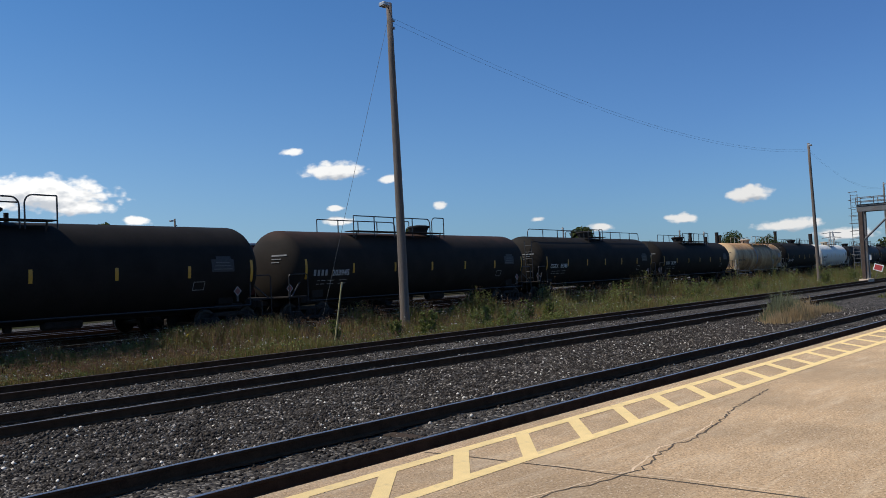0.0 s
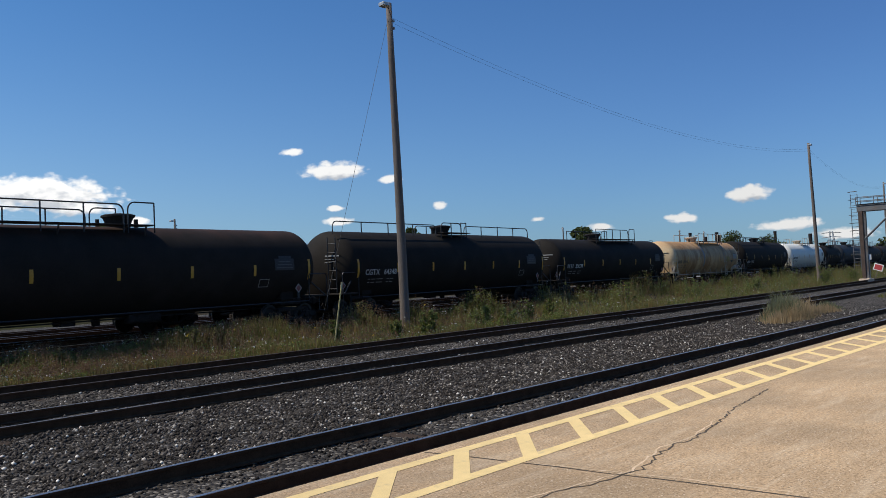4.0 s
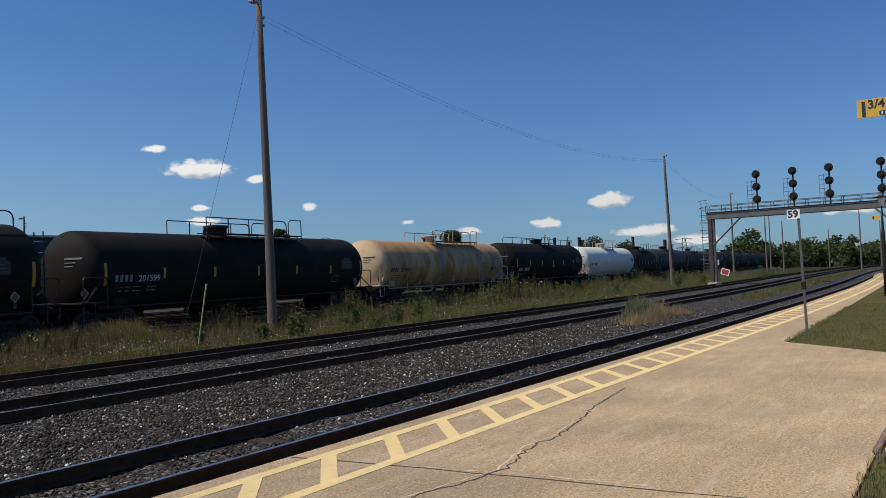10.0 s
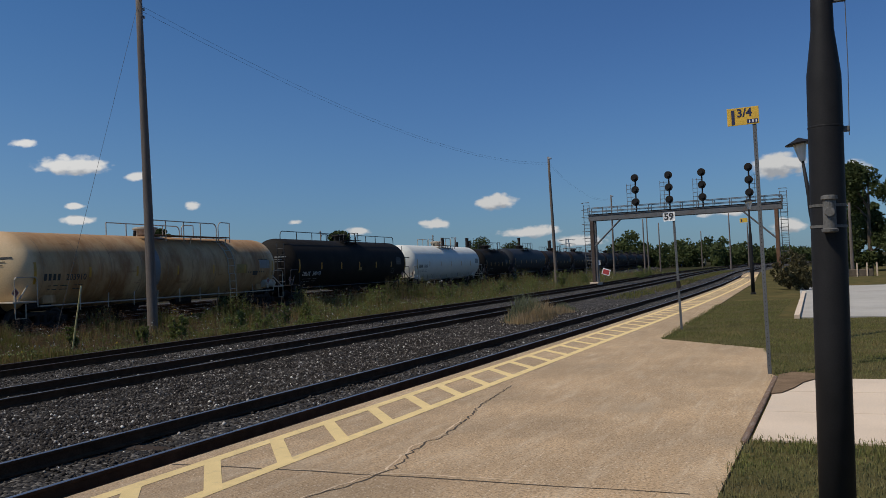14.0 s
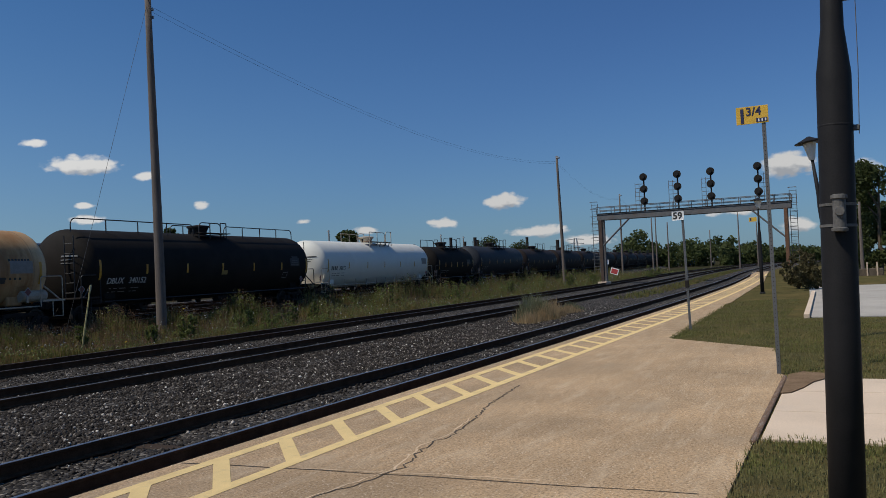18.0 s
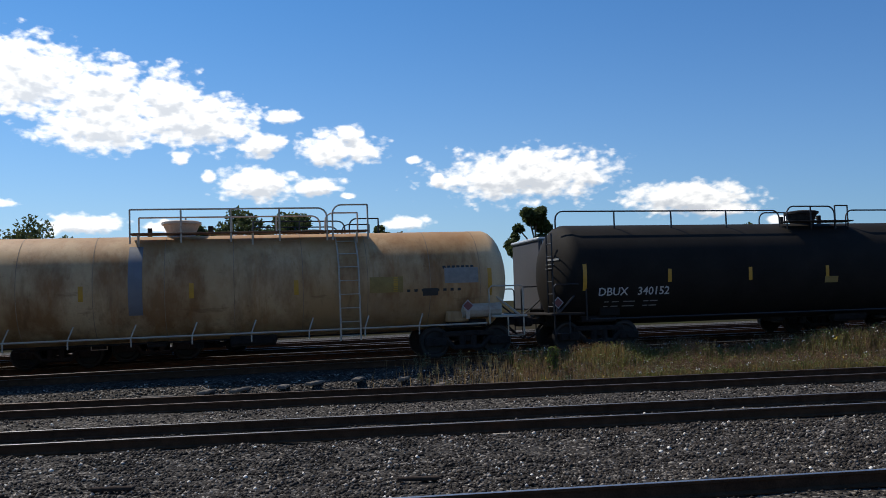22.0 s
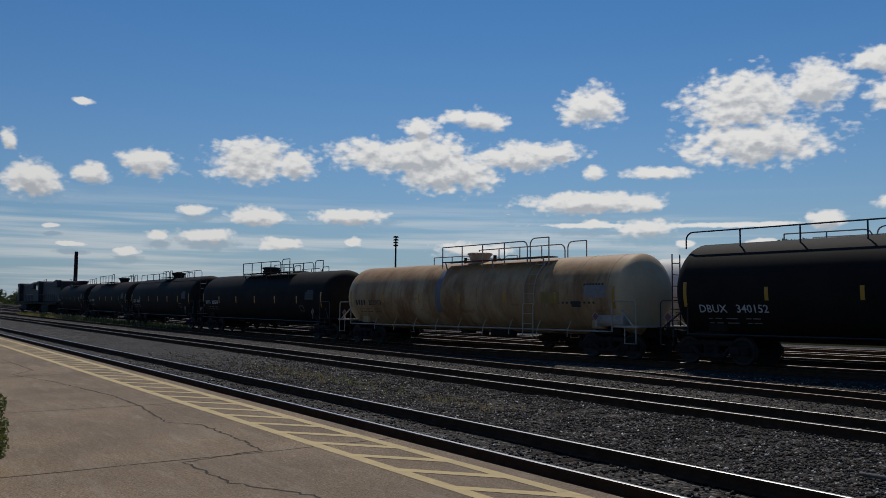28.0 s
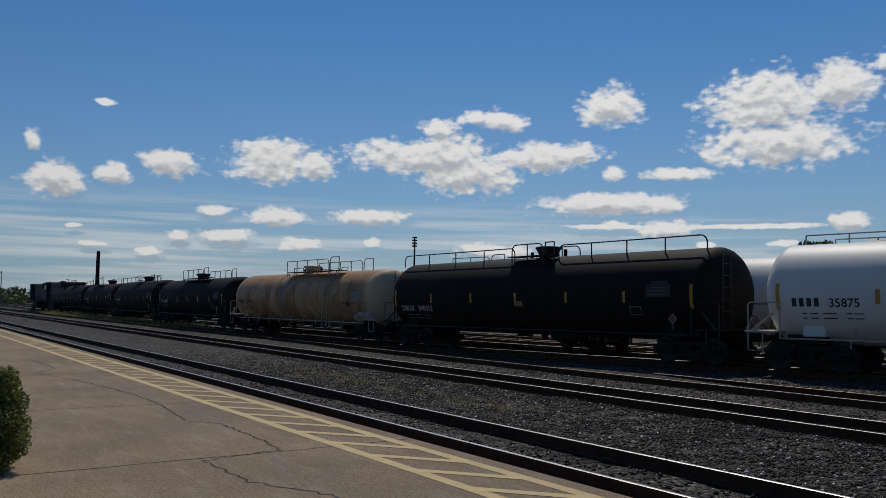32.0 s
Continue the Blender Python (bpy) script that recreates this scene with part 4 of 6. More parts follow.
def coupler(car, x, s):
    bm = bmesh.new()
    box(bm, x, x - s * 0.75, -0.09, 0.09, 0.80, 0.98, 0.02)
    box(bm, x + s * 0.02, x - s * 0.22, -0.2, 0.17, 0.74, 1.04, 0.05)
    part("coupler", bm, M_STEEL, car)
    hose = bmesh.new()
    tube(hose, [(x - s * 0.6, -0.25, 0.85), (x - s * 0.3, -0.3, 0.55), (x - s * 0.05, -0.22, 0.40), (x, -0.1, 0.45)], 0.025, 5)
    part("brake_hose", hose, M_STEEL, car)


def handrail_run(car, x0, x1, y, z0, z1, material, step=1.6, name="handrail", bowed=(True, True)):
    """A top walkway's rail: one long bar with bent ends and upright posts under it."""
    bm = bmesh.new()
    first, last = [[(c - c * math.cos(q), c - c * math.sin(q)) for q in (0.0, 0.4, 0.8, 1.2, 1.57)] for c in (0.24 if k else 0.02 for k in bowed)]
    tube(bm, [(x0, y, z0)] + [(x0 + a, y, z1 - b) for a, b in first] + [(x1 - a, y, z1 - b) for a, b in reversed(last)] + [(x1, y, z0)], 0.024, 6)
    rail = part(name, bm, material, car)
    n = max(1, round((x1 - x0) / step))
    for i in range(1, n):
        x = x0 + (x1 - x0) * i / n
        part("post", tube(bmesh.new(), [(x, y, z0), (x, y, z1)], 0.026, 5), material, rail)
    return rail


def ladder(car, x, y, z0, z1, material, axis="x", width=0.42, name="ladder"):
    bm = bmesh.new()
    for s in (-0.5, 0.5):
        dx, dy = (s * width, 0) if axis == "x" else (0, s * width)
        tube(bm, [(x + dx, y + dy, z0), (x + dx, y + dy, z1)], 0.022, 5)
    lad = part(name, bm, material, car)
    z = z0 + 0.2
    while z < z1:
        a = (x - width / 2, y, z) if axis == "x" else (x, y - width / 2, z)
        b = (x + width / 2, y, z) if axis == "x" else (x, y + width / 2, z)
        part("rung", tube(bmesh.new(), [a, b], 0.014, 4), material, lad)
        z += 0.36
    return lad


def tank_car(label, length, paint, rails, dia=2.85, top=3.75, hatch=-0.3, deck=(-1.6, 4.4), full_rail=False, boards=False, number="", code="", letters=None,
             dome_bands=(), side_ladder=None, end_ladder=True, mark="", text_drop=0.0):
    """A freight tank car whose middle stands over the origin at rail level."""
    letters = letters or M_LETTER
    car = thing("tank_car", label, "tank car", group="cars of the moving train")
    rad, half = dia / 2, length / 2
    zc = top - rad
    tl = length - 1.25
    tank = part("tank", rounded_tank(bmesh.new(), tl, rad, zc), paint, car, smooth=True)
    for x in dome_bands:
        part("weld_seam", band(bmesh.new(), x, 0.018, rad, zc, 0.004), M_SEAM, tank)
    # stub sills, end platforms, couplers, trucks
    for s in (-1, 1):
        bm = bmesh.new()
        box(bm, s * (half - 0.62), s * (half - 3.2), -0.28, 0.28, 0.72, 1.08, 0.02)
        box(bm, s * (half - 2.5), s * (half - 1.4), -1.0, 1.0, 0.82, zc - rad * 0.80, 0.03)
        part("stub_sill", bm, M_STEEL, car)
        part("end_platform", box(bmesh.new(), s * (half - 0.35), s * (half - 1.35), -1.45, 1.45, 1.06, 1.12, 0.01), rails if boards else M_STEEL, car)
        coupler(car, s * (half - 0.02), s)
        truck(car, s * (half - 1.95))
        for y in (-1.42, 1.42):
            bm = bmesh.new()
            tube(bm, [(s * (half - 0.45), y, 1.1), (s * (half - 0.45), y, 1.85), (s * (half - 0.52), y, 1.92), (s * (half - 1.35), y, 1.92), (s * (half - 1.42), y, 1.85), (s * (half - 1.42), y, 0.9)], 0.022, 6)
            part("end_handrail", bm, rails, car)
            bm = bmesh.new()
            tube(bm, [(s * (half - 0.45), y, 1.1), (s * (half - 0.45), y, 0.55), (s * (half - 0.9), y, 0.55), (s * (half - 0.9), y, 1.1)], 0.022, 6)
            part("step", bm, rails, car)
            part("brace", tube(bmesh.new(), [(s * (half - 0.55), y, 1.1), (s * (half - 1.3), y * 0.86, 1.75)], 0.03, 5), rails, car)
    for s in (-1, 1):
        x = s * (half - 2.25)
        part("saddle", box(bmesh.new(), x - 0.32, x + 0.32, -1.12, 1.12, 0.98, zc - rad * 0.62, 0.03), paint, car)
    # hatch and its deck
    bm = bmesh.new()
    lathe(bm, [(top - 0.12, 0.36), (top + 0.06, 0.36), (top + 0.29, 0.47), (top + 0.31, 0.52), (top + 0.37, 0.52), (top + 0.40, 0.44), (top + 0.44, 0.1)], 20, "z", (hatch, 0, 0))
    part("hatch", bm, rails if boards else M_STEEL, car, smooth=False)
    part("valve", tube(bmesh.new(), [(hatch + 0.75, 0.15, top - 0.05), (hatch + 0.75, 0.15, top + 0.28)], 0.07, 8), M_STEEL, car)
    part("valve", tube(bmesh.new(), [(hatch - 0.8, -0.1, top - 0.05), (hatch - 0.8, -0.1, top + 0.22)], 0.06, 8), M_STEEL, car)
    d0, d1 = (hatch - 1.2, hatch + 1.1) if full_rail else deck
    for y in (-0.78, 0.78):
        part("deck_board", box(bmesh.new(), d0, d1, y - 0.26, y + 0.26, top - 0.02, top + 0.02, 0.006), M_RUST if boards else M_STEEL, car)
    up = 0.62
    for y in () if full_rail else (-1.02, 1.02):
        handrail_run(car, d0, d1 - 1.1, y, top - 0.25, top + up, rails, 1.25, bowed=(False, True))
        handrail_run(car, d1 - 0.95, d1, y, top - 0.25, top + up + 0.08, rails, 1.3, bowed=(True, False))
        for x in (d0 + 0.2, (d0 + d1) / 2, d1 - 0.3):
            part("deck_bracket", tube(bmesh.new(), [(x, y * 1.0, top - 0.02), (x, y * 0.9, top - 0.32)], 0.03, 5), rails, car)
    if full_rail:
        # one low rail along the whole top, a raised hoop beside the hatch and a square hoist bracket
        for a, b in ((-tl / 2 + 0.25, hatch - 1.25), (hatch + 1.15, tl / 2 - 0.75)):
            handrail_run(car, a, b, -0.62, top - 0.14, top + 0.37, rails, 1.75)
        handrail_run(car, hatch - 1.15, hatch + 0.55, -0.86, top - 0.24, top + 0.47, rails, 0.9)
        handrail_run(car, hatch + 0.62, hatch + 1.08, -0.80, top - 0.22, top + 0.50, rails, 1.0, bowed=(False, False))
        handrail_run(car, hatch - 1.0, hatch + 0.9, 0.80, top - 0.22, top + 0.45, rails, 0.9)
        if end_ladder:
            ladder(car, -tl / 2 - 0.03, -0.78, 1.1, top - 0.30, rails, "y", 0.42)
            ladder(car, tl / 2 + 0.02, -0.75, 1.1, top - 0.25, rails, "y", 0.42)
    if side_ladder is not None:
        bm = bmesh.new()
        for s in (-0.26, 0.26):
            pts = [(side_ladder + s, -math.sqrt(max(0.0, rad ** 2 - (z - zc) ** 2)) - 0.07, z) for z in (zc - 0.3, zc, zc + 0.4, zc + 0.75, zc + 1.05, zc + 1.25)]
            tube(bm, [(side_ladder + s, -rad - 0.10, 0.62), (side_ladder + s, -rad - 0.10, zc - 0.4)] + pts, 0.024, 5)
        lad = part("ladder", bm, rails, car)
        z = 0.75
        while z < zc + 1.2:
            y = -rad - 0.10 if z < zc - 0.2 else -math.sqrt(max(0.0, rad ** 2 - (z - zc) ** 2)) - 0.07
            part("rung", tube(bmesh.new(), [(side_ladder - 0.26, y, z), (side_ladder + 0.26, y, z)], 0.014, 4), rails, lad)
            z += 0.36
    # running boards and piping along the lower side
    for y in (-rad - 0.02, rad + 0.02):
        bm = bmesh.new()
        tube(bm, [(-half + 1.5, y, 0.92), (half - 1.5, y, 0.92)], 0.026, 6)
        part("side_rail", bm, rails, car)
        if boards:
            for i in range(9):
                x = -half + 3.4 + (length - 6.8) * i / 8
                part("rail_bracket", tube(bmesh.new(), [(x, y, 0.70), (x, y, 0.92), (x + 0.12, y * 0.95, 1.25)], 0.02, 5), rails, car)
    bm = bmesh.new()
    lathe(bm, [(-0.9, 0.02), (-0.86, 0.17), (0.3, 0.17), (0.36, 0.02)], 12, "x", (1.8, -0.35, 0.72))
    box(bm, -1.2, -0.7, -0.25, 0.2, 0.62, 0.92, 0.03)
    lathe(bm, [(0.55, 0.12), (1.0, 0.16)], 10, "z", (0.1, 0, 0))
    tube(bm, [(-half + 3.4, -0.3, 0.74), (half - 3.4, -0.3, 0.74)], 0.025, 5)
    part("brake_gear", bm, M_STEEL, car)
    # markings
    for x in [-tl / 2 + 0.75] + [-tl / 2 + 0.75 + (tl - 1.5) * i / 6 for i in range(1, 6)] + [tl / 2 - 0.75]:
        tall = 0.75 if abs(x) > tl / 2 - 1 else 0.38
        patch("reflector", on_tank(x, zc - 0.1, rad, zc, 0.115, tall), M_REFL, car)
    x0 = -tl / 2 + 1.22
    rows = []
    if code:
        rows += [(x0 + 0.21 * i, zc - 0.25, 0.13, 0.23) for i in range(code)]
    bars(rows + [(x0 + 0.1 + (0.15, 0.42, 0.85, 1.38, 1.62)[i % 5], zc - 0.55 - text_drop - 0.13 * (i // 5), (0.13, 0.22, 0.38, 0.16, 0.24)[i % 5], 0.028) for i in range(10)], M_DIMTEXT if letters is M_LETTER else letters, car, rad, zc)
    low = 0.37 + text_drop
    for text, x, nm in ((mark, x0 - 0.05, "lettering"), (number, x0 + 0.12 + (1.04 if mark else 0.21 * code), "car_number")):
        if not text:
            continue
        num = writing(text, 0.32, letters, car, Matrix.Translation((x, 0, zc - low)) @ Matrix.Rotation(math.pi / 2, 4, "X"), nm, bold=0.004)
        for q in num.data.vertices:
            q.co = (q.co.x * 1.05, q.co.y, math.sqrt(rad ** 2 - (q.co.y - low) ** 2) + 0.006 + q.co.z)
    small = letters if letters is M_DLETTER else M_DIMTEXT
    if number:
        for k, w in enumerate((0.62, 0.42, 0.34)):
            z, v = zc + 0.42 - 0.12 * k, []
            for y in (-0.35, -0.35 - w / 2, -0.35 - w):
                for zz in (z, z + (0.06 if k == 0 else 0.03)):
                    v.append((-tl / 2 + rad * 0.46 * (1 - math.sqrt(max(0.0, 1 - ((zz - zc) ** 2 + y * y) / rad ** 2))) - 0.02, y, zz))
            part("end_lettering", mesh_of("end_lettering", v, [(0, 1, 3, 2), (2, 3, 5, 4)], small), small, car)
    patch("data_panel", on_tank(tl / 2 - (1.55 if boards else 2.0), zc + 0.1, rad, zc, 0.95, 0.42), M_PANEL if letters is M_DLETTER else M_DIMPANEL, car)
    if not boards and (number or code):
        panel = patch("data_panel", on_tank(tl / 2 - 1.95, zc + 0.36, rad, zc, 0.62, 0.10), M_DIMPANEL, car)
        for k in range(3):
            part("small_print", mesh_of("small_print", *on_tank(tl / 2 - 2.0, zc - 0.02 + 0.11 * k, rad, zc, 0.78 - 0.1 * k, 0.03, 0.011, 1, 1), M_GREYPRINT), M_GREYPRINT, panel)
        # an outlined test stencil low on the side
        for dx, dz, w, h in ((0, 0.13, 0.46, 0.022), (0, -0.13, 0.46, 0.022), (-0.22, 0, 0.022, 0.25), (0.22, 0, 0.022, 0.25)):
            part("stencil_frame", mesh_of("stencil_frame", *on_tank(tl / 2 - 2.95 + dx, zc - 0.55 + dz, rad, zc, w, h, 0.007, 1, 1), M_DIMTEXT), M_DIMTEXT, car)
    if text_drop:
        patch("notice_plate", on_tank(hatch - 0.15, zc - 0.33, rad, zc, 0.46, 0.19), M_FADEDY, car, "faded yellow notice plate")
    for s in (-1, 1):
        x, yp = (half - 2.05, -1.5) if s > 0 else (-half + 0.62, -1.28)
        v = [(x, yp, 1.58), (x + 0.17, yp, 1.41), (x, yp, 1.24), (x - 0.17, yp, 1.41)]
        holder = part("placard", mesh_of("placard", v, [(0, 3, 2, 1)], M_PLAC), M_PLAC, car, "white diamond placard")
        w = [(x + (a - x) * 0.78, yp - 0.004, 1.41 + (c - 1.41) * 0.78) for a, _, c in v]
        part("placard_mark", mesh_of("placard_mark", w, [(0, 3, 2, 1)], M_PLACRED), M_PLACRED, holder)
        part("placard_post", box(bmesh.new(), x - 0.05, x + 0.05, yp + 0.01, yp + 0.04, 1.06, 1.52), rails, car)
    return car


def beige_extras(car, tl, rad, zc):
    patch("repair_patch", on_tank(-1.35, zc + 0.2, rad, zc, 0.34, 1.75, 0.01, 2, 24), M_BLUEPATCH, car, "faded blue-grey paint patch")
    for x, z, w, h in ((5.0, zc - 0.1, 0.9, 0.42),):
        patch("stencil_panel", on_tank(x, z, rad, zc, w, h), M_REFL if w < 0.5 else M_FADEDY, car)
    patch("notice", on_tank(6.2, zc - 0.33, rad, zc, 0.42, 0.2), M_DLETTER, car)
    bars([(5.4 + 0.2 * i, zc - 0.28, 0.09, 0.07) for i in range(9)] + [(6.6 + 0.13 * i, zc + 0.33, 0.09, 0.08) for i in range(7)], M_DLETTER, car, rad, zc)
    part("end_tank", lathe(bmesh.new(), [(0, 0.02), (0.03, 0.2), (1.1, 0.2), (1.13, 0.02)], 12, "x", (7.1, -1.15, 1.28)), M_PALE, car, "pale air reservoir")


CARS = []
SPEC = [
    (0.6, 19.11, dict(label="black tank car with a railed hatch deck", paint=M_BLACKCAR, rails=M_DARKRAIL, dia=2.98, top=3.68, hatch=-0.5, deck=(-3.4, 1.1), code=4, number="")),
    (19.11, 37.93, dict(label="rust-topped black tank car with a long railed deck", paint=M_RUSTBLACK, rails=M_DARKRAIL, top=3.62, hatch=1.0, deck=(-4.8, 1.6), code=4, number="203945")),
    (37.93, 56.08, dict(label="black tank car with faded white graffiti low on its side", paint=M_BLACKCAR, rails=M_DARKRAIL, dia=2.98, top=3.66, hatch=0.2, full_rail=True, mark="CGTX", number="64348")),
    (56.08, 74.66, dict(label="black tank car with a short railed hatch deck", paint=M_BLACKCAR, rails=M_DARKRAIL, top=3.54, hatch=-0.9, deck=(-2.6, 3.6), code=4, number="201599")),
    (74.66, 93.15, dict(label="rust-streaked beige tank car with pale railings", paint=M_BEIGE, rails=M_PALE, dia=2.80, top=3.55, hatch=-0.3, deck=(-1.5, 4.6), boards=True, code=4, number="203910", letters=M_DLETTER, dome_bands=(-7.5, -5.8, -4.1, -2.35, -0.65, 1.05, 2.8, 4.5, 6.2, 7.6), side_ladder=4.0)),
    (93.15, 111.62, dict(label="long black tank car with a handrail along its top", paint=M_BLACKCAR, rails=M_DARKRAIL, dia=2.98, top=3.69, hatch=0.3, full_rail=True, mark="DBUX", number="340152", text_drop=0.26)),
    (111.62, 130.68, dict(label="white tank car with pale railings", paint=M_WHITE, rails=M_PALE, dia=2.86, top=3.60, hatch=0.3, deck=(-1.4, 2.2), boards=True, code=4, number="35875", letters=M_DLETTER)),
    (130.68, 142.2, dict(label="short black tank car with white lettering", paint=M_BLACKCAR, rails=M_DARKRAIL, top=3.46, hatch=0, deck=(-2.0, 2.2), code=0)),
    (142.2, 160.4, dict(label="blue-grey tank car with a railed deck", paint=M_BLUECAR, rails=M_DARKRAIL, top=3.64, hatch=0, deck=(-2.4, 2.4), code=0)),
    (160.4, 178.3, dict(label="brownish black tank car with a railed deck", paint=M_BROWNCAR, rails=M_DARKRAIL, top=3.52, hatch=0, deck=(-2.4, 2.4), code=0)),
    (178.3, 195.9, dict(label="dark brown tank car with a railed deck", paint=M_BROWNCAR, rails=M_DARKRAIL, top=3.55, hatch=0, deck=(-2.4, 2.4), code=0)),
]
for a, b, kw in SPEC:
    n0 = len(ROLLING)
    car = tank_car(length=b - a, **kw)
    if kw["paint"] is M_BEIGE:
        beige_extras(car, b - a - 1.25, kw["dia"] / 2, kw["top"] - kw["dia"] / 2)
    if b == 56.08:
        # faded white scrawl low on the side
        pts = [Vector((0.026 * k - 0.75 + 0.10 * math.sin(0.95 * k), 0, 1.78 + 0.13 * math.cos(0.95 * k) * math.sin(0.11 * k + 0.6) + 0.07 * math.sin(0.31 * k))) for k in range(62)]
        for p in pts:
            p.y = -math.sqrt(1.5 ** 2 - (p.z - 2.4) ** 2) - 0.006
        for k in range(0, 60, 15):
            part("graffiti", tube(bmesh.new(), pts[k:k + 14], 0.011, 4), M_PANEL, car)
    CARS.append((car, (a + b) / 2, b - a))
pattern = CARS[-1][0]
for i in range(7):
    CARS.append((copy_thing(pattern, Matrix()), 204.9 + 17.8 * i, 17.6))


def locomotive():
    """A road diesel: long hood, cab, low nose, walkway, fuel tank and trucks."""
    loco = thing("locomotive", "dark blue-grey diesel locomotive heading the train", "locomotive", group="cars of the moving train")
    part("walkway", box(bmesh.new(), -10.3, 10.3, -1.5, 1.5, 1.35, 1.62, 0.03), M_STEEL, loco)
    part("long_hood", box(bmesh.new(), -5.2, 9.6, -0.95, 0.95, 1.62, 4.25, 0.12), M_BLUECAR, loco)
    part("radiator", box(bmesh.new(), 6.2, 9.4, -1.35, 1.35, 3.5, 4.3, 0.08), M_BLUECAR, loco)
    cab = part("cab", box(bmesh.new(), -7.8, -5.2, -1.5, 1.5, 1.62, 4.45, 0.12), M_BLUECAR, loco)
    for x in (-7.1, -6.0):
        part("window", box(bmesh.new(), x - 0.35, x + 0.35, -1.52, -1.49, 3.2, 3.85, 0.005), M_GLASS, cab)
    part("nose", box(bmesh.new(), -9.6, -7.8, -0.95, 0.95, 1.62, 3.0, 0.15), M_REDCAR, loco)
    part("fuel_tank", box(bmesh.new(), -3, 3.2, -1.4, 1.4, 0.35, 1.3, 0.15), M_STEEL, loco)
    part("exhaust_stack", box(bmesh.new(), 0.5, 1.4, -0.3, 0.3, 4.25, 4.55, 0.03), M_STEEL, loco)
    handrail_run(loco, -5.0, 10.2, -1.45, 1.62, 2.65, M_DARKRAIL, 1.6)
    for s in (-1, 1):
        truck(loco, s * 6.9)
        coupler(loco, s * 10.45, s)
    return loco


loco = locomotive()
CARS.append((loco, -10.0, 21.0))
CARS.append((copy_thing(loco, Matrix()), -31.2, 21.0))


def car_pose(s, length):
    """The pose of a car whose two trucks stand on the yard track, its middle s metres along it."""
    h = length / 2 - 1.95
    p = []
    for d in (-h, h):
        x = float(np.interp(s + d, YS, YX))
        p.append(Vector((x, yard_y(x), yard_z(x))))
    d = p[1] - p[0]
    return Matrix.Translation((p[0] + p[1]) / 2) @ Matrix.Rotation(math.atan2(d.y, d.x), 4, "Z") @ Matrix.Rotation(-math.asin(d.z / d.length), 4, "Y")


# ---- plants ----
def leaf_cloud(name, blobs, count, size, material, seed, squash=0.9):
    """Many small leaf faces spread through a set of rounded clumps (x, y, z, radius)."""
    rng = np.random.default_rng(seed)
    blobs = np.asarray(blobs, float)
    weight = blobs[:, 3] ** 2
    pick = rng.choice(len(blobs), count, p=weight / weight.sum())
    d = rng.normal(size=(count, 3))
    d /= np.linalg.norm(d, axis=1)[:, None]
    r = rng.random(count) ** 0.45
    c = blobs[pick, :3] + d * (r * blobs[pick, 3])[:, None] * [1, 1, squash]
    u = rng.normal(size=(count, 3))
    u /= np.linalg.norm(u, axis=1)[:, None]
    w = np.cross(u, rng.normal(size=(count, 3)))
    w /= np.linalg.norm(w, axis=1)[:, None]
    s = size * rng.uniform(0.6, 1.4, count)[:, None]
    v = np.stack([c - u * s, c + w * s * 0.55, c + u * s, c - w * s * 0.55], 1).reshape(-1, 3)
    return np_mesh(name, v, np.arange(4 * count).reshape(-1, 4), material)


def tree(x, y, height, width, seed, leaves=2600, leaf=0.22, ground_z=-0.4, label="broad leafy green tree behind the yard", low=0.25):
    rng = random.Random(seed)
    ob = thing("tree", label, "tree", Matrix.Translation((x, y, ground_z)), group="trees round the yard")
    bm = bmesh.new()
    lean = rng.uniform(-0.03, 0.03) * height
    r = height * 0.025
    trunk = [(0, 0, 0), (lean * 0.3, 0, height * 0.3), (lean, lean * 0.5, height * 0.62), (lean * 1.2, lean, height * 0.85)]
    for (p, q), (r0, r1) in zip(zip(trunk, trunk[1:]), ((r, r * 0.75), (r * 0.75, r * 0.5), (r * 0.5, r * 0.2))):
        a, b = Vector(p), Vector(q)
        ring = [[bm.verts.new(c + k * Vector((math.cos(j), math.sin(j), 0))) for j in (0, 1.05, 2.09, 3.14, 4.19, 5.24)] for c, k in ((a, r0), (b, r1))]
        for j in range(6):
            bm.faces.new((ring[0][j], ring[0][(j + 1) % 6], ring[1][(j + 1) % 6], ring[1][j]))
    part("trunk", bm, M_BARK, ob)
    blobs = []
    for i in range(24):
        a, h = rng.uniform(0, 6.283), rng.uniform(low, 0.94)
        spread_ = width * (0.62 * math.sin(math.pi * min(1, max(0.12, (h - low * 0.6) / (1 - low * 0.6)))) ** 0.7)
        d = spread_ * rng.uniform(0.3, 1.12)
        tip = Vector((d * math.cos(a), d * math.sin(a), height * h))
        blobs.append((*tip, width * rng.uniform(0.11, 0.25)))
        if i < 7:
            base = Vector((lean * 0.5, 0, height * max(0.2, h - 0.22)))
            part("limb", tube(bmesh.new(), [base, (base + tip) / 2 + Vector((0, 0, 0.3)), tip], r * 0.25, 5), M_BARK, ob)
    blobs.append((0, 0, height * 0.86, width * 0.20))
    part("crown", leaf_cloud("crown", blobs, leaves, leaf, M_LEAF, seed), M_LEAF, ob)
    return ob


def polar(az, dist):
    return -math.sin(radians(az)) * dist, math.cos(radians(az)) * dist


